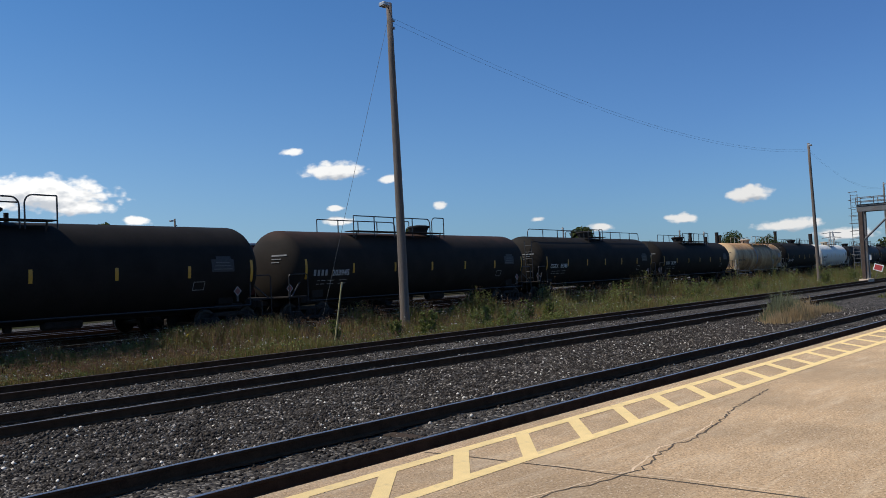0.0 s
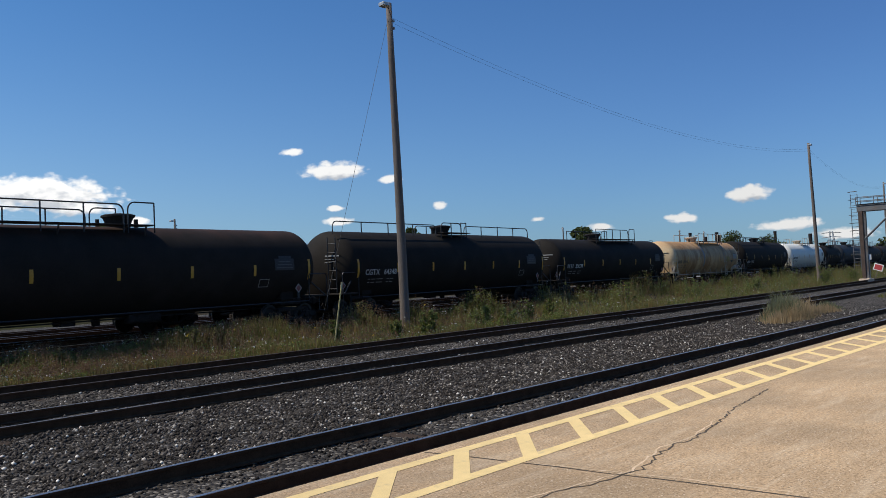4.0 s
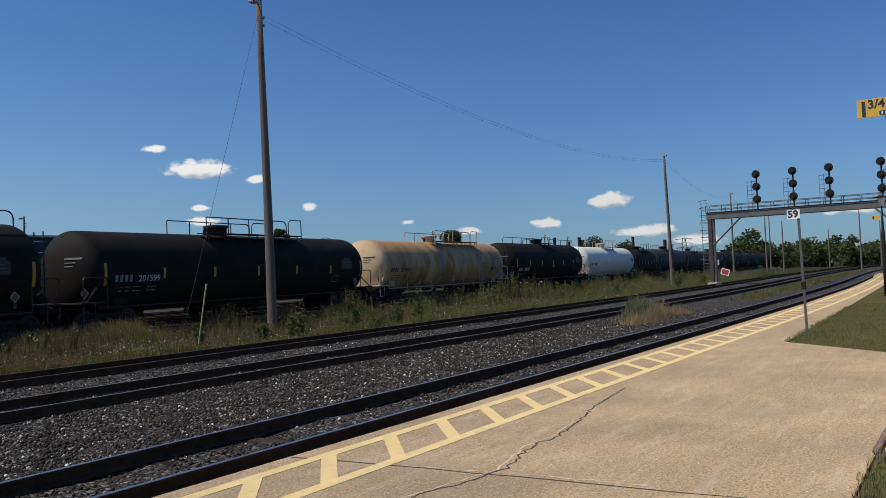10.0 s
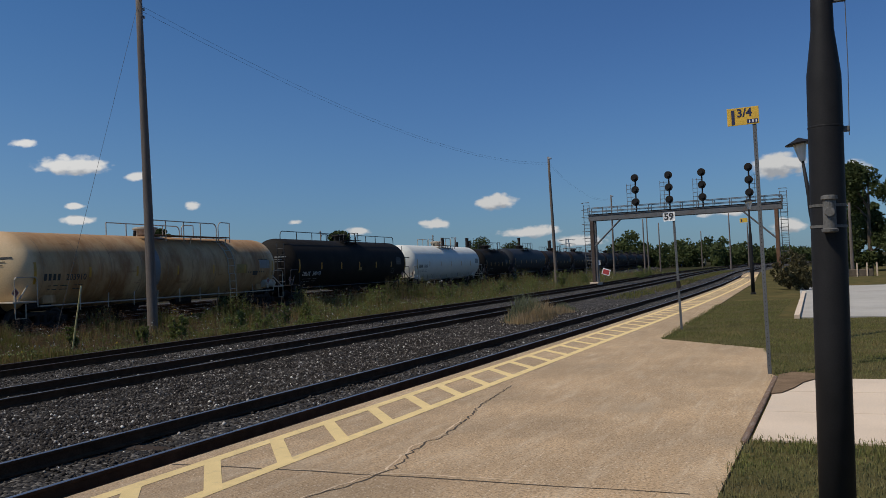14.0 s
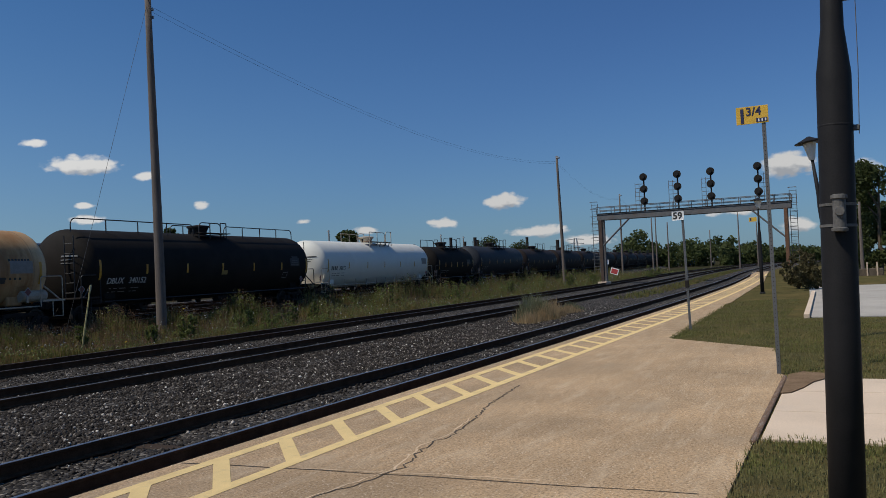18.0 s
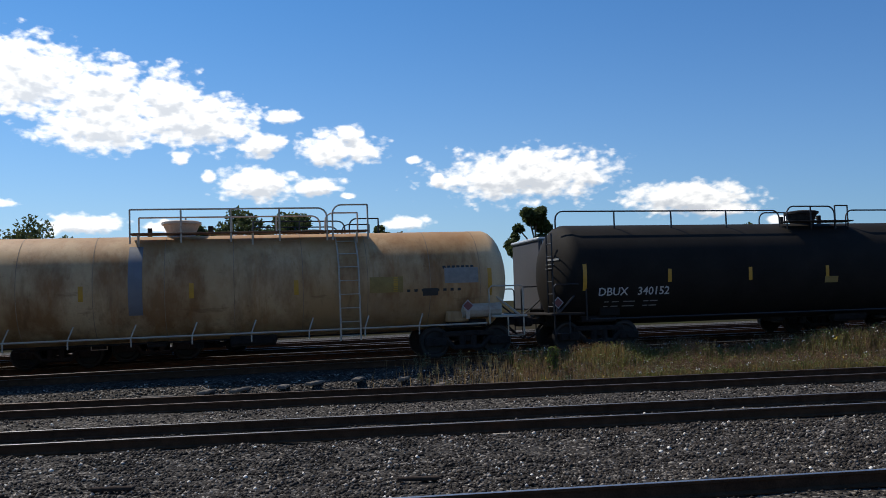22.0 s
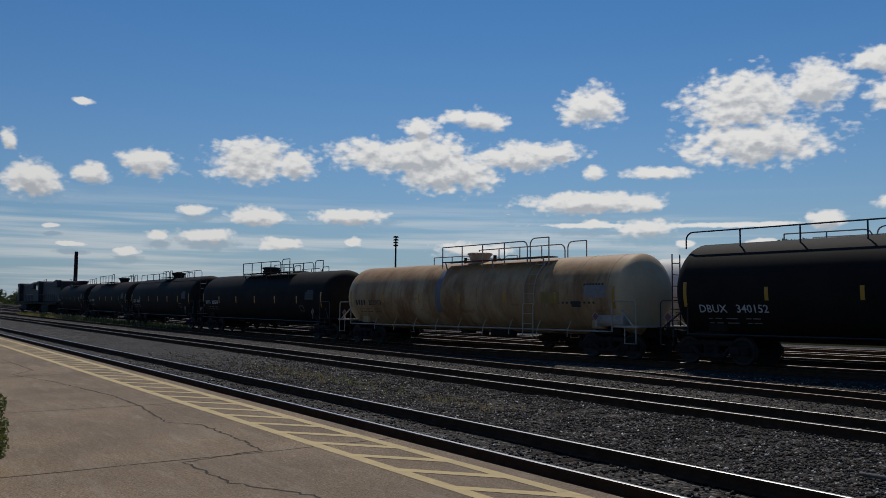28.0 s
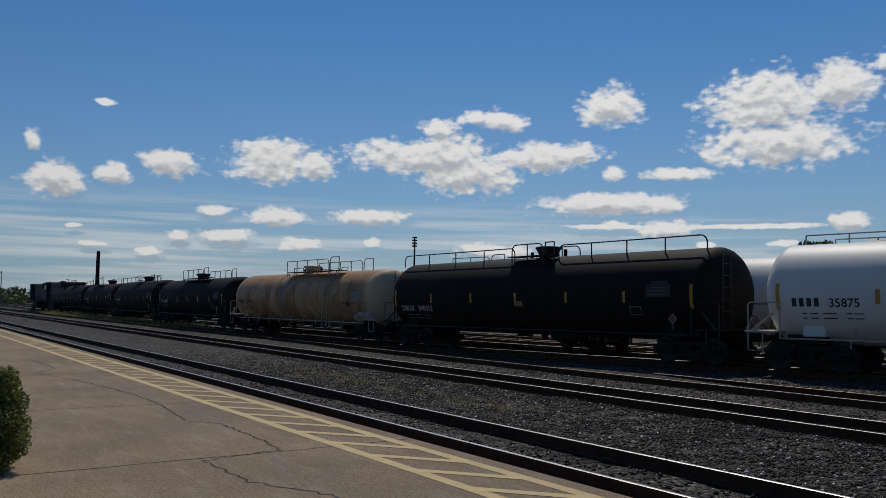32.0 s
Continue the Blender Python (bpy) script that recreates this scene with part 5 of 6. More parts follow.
for i, (az, el, half, dist) in enumerate([(5.7, 6.37, 1.5, 95), (2.6, 5.95, 1.5, 98), (-2.3, 4.75, 0.9, 110), (-3.7, 4.95, 0.9, 105), (8.6, 5.2, 0.9, 100), (-13.5, 6.0, 1.0, 80), (18.6, 5.15, 1.9, 110), (21.5, 4.6, 1.4, 125),
                                          (-46.7, 3.67, 0.55, 130), (-58.1, 3.08, 0.6, 150), (-68.0, 1.75, 0.9, 240), (-69.8, 1.45, 0.8, 250), (32.5, 4.1, 1.2, 110), (-27.5, 4.2, 1.0, 110), (-91.8, 5.0, 2.4, 92), (-94.5, 5.6, 2.4, 85), (-91.2, 3.6, 1.6, 120)]):
    x, y = polar(az, dist)
    h = 1.06 * (math.tan(radians(el)) * dist + EYE + 0.4)
    big = az < -90
    tree(x, y, h, (1.7 if big else 2.5) * math.tan(radians(half)) * dist, 100 + i, 12000 if big else 6500, 0.17 if big else 0.22, -0.4, low=0.08 if big else 0.25,
         label="tall dense green tree beyond the lawn" if big else "broad leafy green tree behind the yard")

rng = random.Random(31)
blobs = []
for az, el in ((-75.6, 0.9), (-76.9, 2.4), (-77.6, 1.9), (-78.9, 1.5), (-80.7, 1.5), (-82.6, 1.6), (-83.8, 1.15), (-85.2, 1.0), (-86.8, 0.8), (-88.5, 0.6), (-90, 0.7)):
    for k in range(22):
        a, dist = az + rng.uniform(-0.9, 0.9), rng.uniform(250, 300)
        top = math.tan(radians(el * rng.uniform(0.68, 0.98))) * dist + EYE + 0.6
        x, y = polar(a, dist)
        r = rng.uniform(1.5, 3.0)
        blobs.append((x, y, max(r * 0.5, top * rng.uniform(0.15, 1.0) - r), r))
woods = new("far_woods", leaf_cloud("far_woods", blobs, 26000, 0.55, M_LEAF, 9))
tagged(woods, "distant dark green belt of trees beyond the line", "woods", kind="stuff")
blobs = []
for k in range(160):
    a, dist = rng.uniform(79.5, 96), rng.uniform(380, 460)
    x, y = polar(a, dist)
    r = rng.uniform(2, 4)
    blobs.append((x, y, rng.uniform(0.5, 4.5), r))
woods = new("far_woods", leaf_cloud("far_woods", blobs, 9000, 0.7, M_LEAF, 10))
tagged(woods, "low distant trees on the horizon", "woods", kind="stuff")


def blades(name, xy, z, height, width, material, seed, lean=0.35, label="", category="weeds"):
    """Upright grass blades, each a bent tapering strip."""
    r = np.random.default_rng(seed)
    n = len(xy)
    a, h = r.uniform(0, 6.283, n), height * r.uniform(0.45, 1.15, n)
    side = np.stack([np.cos(a), np.sin(a)], -1) * (width * r.uniform(0.6, 1.4, n))[:, None]
    b = r.uniform(0, 6.283, n)
    off = np.stack([np.cos(b), np.sin(b)], -1) * (h * lean * r.random(n))[:, None]
    v = np.zeros((n, 5, 3))
    v[:, 0, :2], v[:, 1, :2] = xy - side, xy + side
    v[:, 2, :2], v[:, 3, :2] = xy + side * 0.7 + off * 0.35, xy - side * 0.7 + off * 0.35
    v[:, 4, :2] = xy + off
    v[:, :2, 2] = (z - 0.03)[:, None]
    v[:, 2:4, 2] = (z + h * 0.6)[:, None]
    v[:, 4, 2] = z + h
    k = 5 * np.arange(n)[:, None]
    f = np.concatenate([np.concatenate([k, k + 1, k + 2], 1), np.concatenate([k, k + 2, k + 3], 1), np.concatenate([k + 3, k + 2, k + 4], 1)])
    ob = new(name, np_mesh(name, v.reshape(-1, 3), f, material))
    return tagged(ob, label, category, kind="stuff")


def weed_field(count, seed, lo=4.6, hi=150.0, tall=0.6, clump=1.2):
    """Places for weeds in the strip between the platform tracks and the yard, in clumps."""
    r = np.random.default_rng(seed)
    u = r.random(count * 3)
    x = lo + (hi - lo) * u ** 2.0
    near = np.array([19.35 + main_shift(a) + 1.0 for a in x])
    far = np.array([yard_y(a) - 1.9 for a in x])
    y = near + (far - near) * r.random(count * 3)
    dens = np.array([noise.noise((a * 0.35, b * 0.7, seed)) for a, b in zip(x, y)])
    fade = np.clip((x - lo) / 5, 0.10, 1)
    keep = (r.random(count * 3) < (0.6 + 0.9 * dens) * fade)
    x, y = x[keep][:count], y[keep][:count]
    frac = (y - 20.3 - np.array([main_shift(a) for a in x])) / np.maximum(0.5, np.array([yard_y(a) for a in x]) - 22.2 - np.array([main_shift(a) for a in x]))
    h = np.array([0.62 + 0.75 * noise.noise((a * 0.6, b * 0.7, 7.0)) + 0.3 * noise.noise((a * 2.1, b * 2.3, 3.0)) for a, b in zip(x, y)]) * np.clip(0.45 + frac * 0.9, 0.4, 1.25) * tall / 0.6 * np.clip(0.55 + (x - lo) / 45, 0.55, 1.0) * np.clip([0.72 + 1.25 * noise.noise((a * 0.22, b * 0.5, 31.0)) for a, b in zip(x, y)], 0.35, 1.5)
    z = np.array([bed_z(a, b) for a, b in zip(x, y)]) + 0.02
    return np.stack([x, y], -1), z, np.clip(h, 0.12, np.interp(x, [6, 13, 19, 24, 40], [0.42, 0.55, 0.75, 1.0, 1.5]))


xy, z, h = weed_field(68000, 3)
blades("weeds", xy, z, h, 0.009, M_WEED, 12, label="tall green and brown weeds beside the yard track")
xy, z, h = weed_field(52000, 5, tall=0.72)
ok = np.random.default_rng(14).random(len(h)) < np.interp(xy[:, 0], [0, 18, 30, 60], [0.9, 0.9, 0.55, 0.4])
xy, z, h = xy[ok], z[ok], h[ok]
blades("dry_weeds", xy, z, h, 0.006, M_STRAW, 13, label="dry brown grass stalks among the weeds")
xy, z, h = weed_field(9000, 9, tall=1.0)
h = np.maximum(h, 0.3) * np.random.default_rng(79).uniform(0.8, 1.3, len(h))
ok = np.random.default_rng(15).random(len(h)) < np.interp(xy[:, 0], [0, 20, 30, 60], [1.0, 1.0, 0.5, 0.3])
xy, z, h = xy[ok], z[ok], h[ok]
blades("seed_stalks", xy, z, h, 0.005, M_SEED, 80, lean=0.25, label="tall thin brown seed stalks above the weeds")
ob = new("seed_heads", leaf_cloud("seed_heads", np.column_stack([xy, z + h * 0.75, np.full(len(h), 0.055)]), 46000, 0.019, M_SEED, 81, squash=2.6))
tagged(ob, "reddish brown seed heads of dock and grass", "weeds", kind="stuff")
xy, z, h = weed_field(5200, 8)
rise = np.random.default_rng(77).uniform(0.3, 0.95, len(h))
ob = new("broadleaf_weeds", leaf_cloud("broadleaf_weeds", np.column_stack([xy, z + h * rise, np.full(len(h), 0.13)]), 60000, 0.028, M_BUSHLEAF, 78))
tagged(ob, "broad-leaved green weeds in clumps beside the yard", "weeds", kind="stuff")
xy, z, h = weed_field(2600, 6, tall=0.75)
r_ = np.random.default_rng(2)
pts = np.column_stack([xy, z + h * r_.uniform(0.7, 1.05, len(h)), np.full(len(h), 0.05)])
ob = new("wild_flowers", leaf_cloud("wild_flowers", pts[:2300], 5200, 0.017, M_FLOWER, 5))
tagged(ob, "small white wild flowers over the weeds", "flowers", kind="stuff")
ob = new("goldenrod_flowers", leaf_cloud("goldenrod_flowers", pts[2300:2480], 800, 0.026, M_GOLD, 6))
tagged(ob, "scattered yellow goldenrod heads", "flowers", kind="stuff")


def leafy_stalks(name, xy, z, h, leaves, size, material, seed, label):
    """Upright leafy weeds: leaves set round a leaning stalk, largest low down and small at the tip."""
    r = np.random.default_rng(seed)
    n = len(xy)
    u = 0.12 + 0.88 * r.random((n, leaves))
    lean = r.normal(0, 0.13, (n, 2)) * h[:, None]
    a = r.uniform(0, 6.283, (n, leaves))
    out = np.stack([np.cos(a), np.sin(a), r.uniform(0.1, 0.9, (n, leaves))], -1)
    reach = size * (1.25 - 0.75 * u) * r.uniform(0.6, 1.4, (n, leaves)) * (0.6 + 0.5 * h[:, None])
    root = np.zeros((n, leaves, 3))
    root[..., :2] = xy[:, None] + lean[:, None] * (u ** 1.5)[..., None]
    root[..., 2] = z[:, None] + h[:, None] * u
    side = np.stack([-np.sin(a), np.cos(a), r.uniform(-0.4, 0.4, (n, leaves))], -1) * (reach * 0.20)[..., None]
    mid, tip = root + out * (reach * 0.55)[..., None], root + out * reach[..., None] * [1, 1, 0.75]
    v = np.stack([root, mid + side, tip, mid - side], 2).reshape(-1, 3)
    ob = new(name, np_mesh(name, v, np.arange(len(v)).reshape(-1, 4), material))
    tagged(ob, label, "weeds", kind="stuff")
    stem = np.stack([root[:, 0] * 0, root[:, 0] * 0, root[:, 0] * 0], 1)
    stem[:, 0], stem[:, 1] = np.column_stack([xy - [0.006, 0], z - 0.05]), np.column_stack([xy + [0.006, 0], z - 0.05])
    stem[:, 2] = np.column_stack([xy + lean, z + h])
    st = new("weed_stems", np_mesh("weed_stems", stem.reshape(-1, 3), np.arange(3 * n).reshape(-1, 3), M_SEED))
    tagged(st, "thin brown upright stems of the weeds", "weeds", kind="stuff")


xy, z, h = weed_field(3000, 41, lo=23.0, tall=0.95)
ok = np.array([noise.noise((a * 0.32, b * 0.7, 21.0)) for a, b in xy]) > 0.02
leafy_stalks("leafy_weeds", xy[ok], z[ok], np.clip(h[ok], 0.35, 1.5), 30, 0.13, M_BUSHLEAF, 42, "clumps of tall leafy green weeds beside the yard track")
xy, z, h = weed_field(1800, 43, lo=2.0, tall=0.85)
leafy_stalks("grey_green_weeds", xy, z, np.clip(h, 0.2, 1.2), 22, 0.09, M_SAGE, 44, "grey-green mugwort and dock among the grass")


def shrub(x, y, height, width, seed, material=None, label="leafy weed bush in the grass strip", n=900, leaf=0.05, z0=-0.3, name="bush", lean=0.0):
    r = random.Random(seed)
    ob = thing(name, label, "bush", Matrix.Translation((x, y, z0)), group="bushes along the line")
    bl = []
    for i in range(15):
        a, d, k = r.uniform(0, 6.283), r.uniform(0.1, 0.9), r.uniform(0.45, 1.0)
        p = Vector((width * d * math.cos(a) * (1.15 - k * 0.6), width * d * math.sin(a) * (1.15 - k * 0.6), height * k))
        for u in (0.35, 0.6, 0.82, 0.97):
            q = Vector((p.x * u ** 0.7, p.y * u ** 0.7, p.z * u))
            bl.append((*q, min(width, height) * r.uniform(0.10, 0.19) * (1.25 - 0.6 * u)))
        part("stem", tube(bmesh.new(), [(0, 0, 0), (p.x * 0.7, p.y * 0.7, p.z * 0.6), p], 0.010 + 0.004 * height, 4), M_BARK, ob)
    part("foliage", leaf_cloud("foliage", bl, n, leaf, material or M_WEED, seed), material or M_WEED, ob)
    return ob


for i, (x, y, h, w) in enumerate([(24.0, 21.7, 1.3, 0.7), (27.2, 21.6, 1.35, 1.1), (28.4, 21.4, 1.1, 0.9), (22.2, 21.8, 1.0, 0.5), (31.0, 22.3, 1.5, 0.6), (33.0, 22.4, 1.3, 0.5), (42, 23.4, 1.6, 0.7), (52, 24, 1.5, 1.6), (80, 24.5, 1.9, 1.2), (92, 25.5, 1.5, 1.5), (63, 24.2, 1.3, 1.3),
                                  (5.5, 21.2, 0.9, 0.25), (19.6, 22.2, 1.1, 0.4), (105, 22, 1.8, 1.6), (120, 24, 1.5, 2.0)]):
    shrub(x, y, h * (0.85 if x < 40 else 1.0), w, 40 + i, n=2600, leaf=0.04, material=M_BUSHLEAF, z0=bed_z(x, y) - 0.02)
xy = np.column_stack([np.random.default_rng(61).normal(4.6, 1.3, 900), np.random.default_rng(62).uniform(20.2, 22.0, 900)])
blades("sparse_weeds", xy, np.array([bed_z(a, b) for a, b in xy]), np.full(900, 0.42), 0.006, M_STRAW, 63, label="thin scattered dry weeds on the stones")
# dry tuft between the first two tracks
r_ = np.random.default_rng(8)
def tufts(centres, count, spread_x, spread_y, seed):
    """Grass in separate tufts, tallest at each tuft's heart: (x, y, height)."""
    r = np.random.default_rng(seed)
    c = np.asarray(centres, float)
    k = r.integers(0, len(c), count)
    dx, dy = r.normal(0, spread_x, count), r.normal(0, spread_y, count)
    return np.column_stack([c[k, 0] + dx, c[k, 1] + dy]), c[k, 2] * np.exp(-0.35 * ((dx / spread_x) ** 2 + (dy / spread_y) ** 2)) * r.uniform(0.6, 1.2, count) + 0.05


heart = [(29.6 + 7.4 * q, 10.5 + 0.9 * r_.random() + 0.5 * q, (0.42 + 0.34 * math.sin(math.pi * min(1, q * 1.15))) * r_.uniform(0.6, 1.15)) for q in r_.random(34)]
xy, h = tufts(heart, 6500, 0.32, 0.22, 51)
blades("dry_grass_patch", xy, np.full(len(xy), -0.22), h, 0.010, M_DRYPATCH, 15, lean=0.6, label="ragged patch of dry straw-coloured grass between tracks", category="grass")
xy, h = tufts([(31.0, 11.3, 0.9), (31.6, 11.4, 1.05), (32.3, 11.5, 1.15), (32.9, 11.4, 1.0), (31.9, 11.0, 0.8), (33.5, 11.5, 0.8), (37.5, 11.6, 0.35), (39.0, 11.9, 0.3)], 4200, 0.28, 0.25, 52)
blades("green_tuft", xy, np.full(len(xy), -0.22), h, 0.012, M_SAGE, 16, lean=0.6, label="pale green weeds growing in the dry patch", category="grass")
xy = np.column_stack([r_.uniform(48, 140, 5000), r_.uniform(10.4, 12.2, 5000)])
xy[:, 1] += [main_shift(a) for a in xy[:, 0]]
blades("track_grass", xy, np.full(5000, -0.24), np.full(5000, 0.22), 0.02, M_WEED, 17, label="thin dry grass between the far tracks", category="grass")
xy = np.column_stack([r_.uniform(-130, -62, 6000), r_.uniform(16.4, 18.6, 6000) + 2.4])
blades("far_green_strip", xy, np.full(6000, -0.2), np.full(6000, 0.45), 0.03, M_WEED, 18, label="low green weeds beside the yard track", category="weeds")
xy = np.column_stack([np.concatenate([r_.normal(-22, 3, 900), r_.normal(-15, 1, 300)]), np.concatenate([r_.normal(11.2, 0.4, 900), r_.normal(11.0, 0.3, 300)])])
xy = xy[::2]
blades("ballast_weeds", xy, np.full(600, -0.22), np.full(600, 0.055), 0.012, M_WEED, 19, label="sparse small weeds in the ballast", category="weeds")
# lawn
n = 190000
x = 3.6 + 36 * r_.random(n) ** 1.7 - 3.0 * r_.random(n) ** 3
y = r_.uniform(-2.2, 4.6, n)
edge = np.interp(x, [0, 14.6, 14.9, 18.85, 21.3, 36.6, 68], [0.9, 0.9, 1.05, 1.33, 3.95, 4.48, 5.7])
ok = (y < edge) & ~((x > 9.45) & (x < 14.4) & (y < 0.93)) & ~((x > 27.7) & (y < 1.8))
xy = np.column_stack([x, y])[ok]
blades("lawn_grass", xy, np.full(len(xy), PLAT_TOP - 0.015), np.full(len(xy), 0.05), 0.0045, M_BLADE, 21, lean=1.1, label="short mown grass, green with dry patches", category="grass")
m = (x > 8.9) & (x < 9.6) & (y < 0.95) & (y > -4) | ((x > 2) & (x < 9.45) | (x > 14.4) & (x < 15.0)) & (y < 0.98) & (y > 0.86) | (x > 18) & (x < 37) & (np.abs(y - edge) < 0.14)
xy = np.column_stack([x, y])[m] + r_.normal(0, 0.04, (m.sum(), 2))
blades("edge_grass", xy, np.full(len(xy), PLAT_TOP - 0.015), np.full(len(xy), 0.075), 0.005, M_BLADE, 22, lean=0.7, label="longer unmown grass along the paving edges", category="grass")
for x, y, h, w, s in ((49.5, 1.55, 2.2, 1.7, 71), (51.5, 2.5, 2.0, 1.4, 72)):
    shrub(x, y, h, w, s, label="rounded dark shrub beside the parking surface", n=5000, leaf=0.07, z0=-0.1, material=M_DARKBUSH, name="shrub")
hedge = thing("shrub", "dense rounded evergreen shrub standing on the platform", "bush", Matrix.Translation((-10.78, 1.10, PLAT_TOP)))
bl = [(0.27 * math.cos(2.4 * k) * (1 - 0.4 * (k / 16) ** 2), 0.27 * math.sin(2.4 * k) * (1 - 0.4 * (k / 16) ** 2), 0.16 + 0.86 * k / 16, 0.23 - 0.05 * k / 16) for k in range(17)]
for k in range(0, 17, 3):
    part("stem", tube(bmesh.new(), [(0, 0, 0), (bl[k][0] * 0.4, bl[k][1] * 0.4, bl[k][2] * 0.6), bl[k][:3]], 0.014, 5), M_BARK, hedge)
part("foliage", leaf_cloud("foliage", bl, 22000, 0.020, M_BUSHLEAF, 73), M_BUSHLEAF, hedge)
part("young_leaves", leaf_cloud("young_leaves", [(x, y, z + 0.05, r * 1.08) for x, y, z, r in bl[6:]], 260, 0.022, M_GOLD, 74), M_GOLD, hedge, "pale yellow young leaves")


# ---- poles, wires, signs ----
def wooden_pole(x, y, height, lean=(0.0, 0.0), lamp=True, r=0.15, label="weathered wooden utility pole with a small floodlight"):
    p = thing("utility_pole", label, "utility pole", Matrix.Translation((x, y, -0.35)), group="poles along the yard")
    bm = bmesh.new()
    n, rings = 10, []
    for k in range(7):
        u = k / 6
        c = Vector((lean[0] * u + 0.02 * math.sin(5 * u), lean[1] * u, (height + 0.35) * u))
        rr = r * (1 - 0.42 * u)
        rings.append([bm.verts.new(c + rr * Vector((math.cos(6.283 * j / n), math.sin(6.283 * j / n), 0))) for j in range(n)])
    for a, b in zip(rings, rings[1:]):
        for j in range(n):
            bm.faces.new((a[j], a[(j + 1) % n], b[(j + 1) % n], b[j]))
    bm.faces.new(rings[-1])
    part("shaft", bm, M_POLE, p, smooth=True)
    top = Vector((lean[0], lean[1], height + 0.35))
    if lamp:
        a = part("lamp_arm", tube(bmesh.new(), [top + Vector((0, 0, -0.25)), top + Vector((-0.3, -0.15, -0.2)), top + Vector((-0.55, -0.3, -0.22))], 0.03, 5), M_STEEL, p)
        part("floodlight", box(bmesh.new(), top.x - 0.78, top.x - 0.42, top.y - 0.48, top.y - 0.15, top.z - 0.34, top.z - 0.18, 0.03), M_GALV, a)
    for dz in (0.75, 1.05):
        part("insulator", lathe(bmesh.new(), [(0, 0.02), (0.02, 0.05), (0.1, 0.05), (0.12, 0.02)], 8, "z", (top.x + 0.16, top.y - 0.05, top.z - dz)), M_GALV, p)
    return p, p.matrix_basis @ top


pole1, top1 = wooden_pole(24.45, 23.5, 13.0, (-0.10, 0.0), r=0.20)
pole2, top2 = wooden_pole(84.2, 26.3, 13.0, (-0.75, 0.0), r=0.19)
pole3, top3 = wooden_pole(133.0, 32.0, 12.6, (0.2, 0.0), r=0.17)
pole4, top4 = wooden_pole(190.0, 38.0, 12.0, (0.2, 0.0), r=0.17)


def wire(a, b, sag, r=0.0048, name="overhead_wire"):
    a, b = Vector(a), Vector(b)
    pts = [a.lerp(b, i / 24) - Vector((0, 0, 4 * sag * (i / 24) * (1 - i / 24))) for i in range(25)]
    ob = new(name, finish(tube(bmesh.new(), pts, r, 4), name, M_WIRE))
    return tagged(ob, "thin dark overhead wire slung between poles", "wire", group="overhead wires")


for p, q, s in ((top1, top2, 1.6), (top2, top3, 1.3), (top3, top4, 1.2)):
    for dz in (0.55, 0.75):
        wire(p - Vector((0, 0, dz)), q - Vector((0, 0, dz)), s + (0.05 if dz < 0.6 else 0))
guy = new("guy_wire", finish(tube(bmesh.new(), [top1 - Vector((0.05, 0, 0.5)), (18.9, 22.3, 0.0)], 0.006, 4), "guy_wire", M_WIRE))
tagged(guy, "steel guy wire from the pole down to the weeds", "wire")
stick = thing("marker_stake", "faded yellow plastic marker stake in the weeds", "stake", Matrix.Translation((18.9, 21.5, -0.3)) @ Matrix.Rotation(radians(12), 4, "Y"))
part("shaft", box(bmesh.new(), -0.026, 0.026, -0.010, 0.010, 0, 2.25, 0.005), mat("stake_yellow", (0.62, 0.50, 0.20), 0.7, var=0.25, scale=5, bump=0), stick)
part("tag", box(bmesh.new(), -0.030, 0.030, -0.016, -0.011, 2.05, 2.24, 0.002), mat("tag_yellow", (0.62, 0.56, 0.34), 0.7, var=0.2, bump=0), stick, "pale reflective band")


def steel_post_sign(x, y, height, base_z, lean, name, label):
    ob = thing(name, label, "sign", Matrix.Translation((x, y, base_z)) @ Matrix.Rotation(radians(lean), 4, "X"))
    bm = bmesh.new()
    box(bm, -0.03, 0.03, -0.028, -0.020, 0, height)
    box(bm, -0.03, -0.022, -0.02, 0.03, 0, height)
    box(bm, 0.022, 0.03, -0.02, 0.03, 0, height)
    part("post", bm, M_POSTGREY, ob)
    return ob


s59 = steel_post_sign(23.9, 3.97, 3.2, PLAT_TOP, -1.2, "speed_sign", "square white sign with black 59 on a steel post")
part("sign_plate", box(bmesh.new(), -0.045, -0.037, -0.05, 0.28, 3.01, 3.27, 0.02), M_SIGNW, s59, "white square plate")
writing("59", 0.26, M_DLETTER, s59, Matrix.Translation((-0.048, 0.25, 3.05)) @ Matrix.Rotation(-math.pi / 2, 4, "Z") @ Matrix.Rotation(math.pi / 2, 4, "X"), "numerals", bold=0.008)
for k in range(44):
    part("post_hole", box(bmesh.new(), -0.0315, -0.0295, -0.006, 0.006, 0.2 + 0.065 * k, 0.215 + 0.065 * k), M_STEEL, s59)
part("post_collar", box(bmesh.new(), -0.05, 0.05, -0.05, 0.05, 1.15, 1.35, 0.01), M_STEEL, s59)
sy = steel_post_sign(14.88, 1.10, 4.38, PLAT_TOP - 0.02, -0.4, "platform_sign", "yellow platform position sign on a perforated steel post")
part("sign_plate", box(bmesh.new(), -0.045, -0.038, -0.08, 0.42, 4.13, 4.42, 0.003), M_SIGNY, sy, "yellow rectangular plate")
writing("1", 0.33, M_NAVY, sy, Matrix.Translation((-0.049, 0.41, 4.155)) @ Matrix.Rotation(-math.pi / 2, 4, "Z") @ Matrix.Rotation(math.pi / 2, 4, "X"), "numerals", bold=0.008)
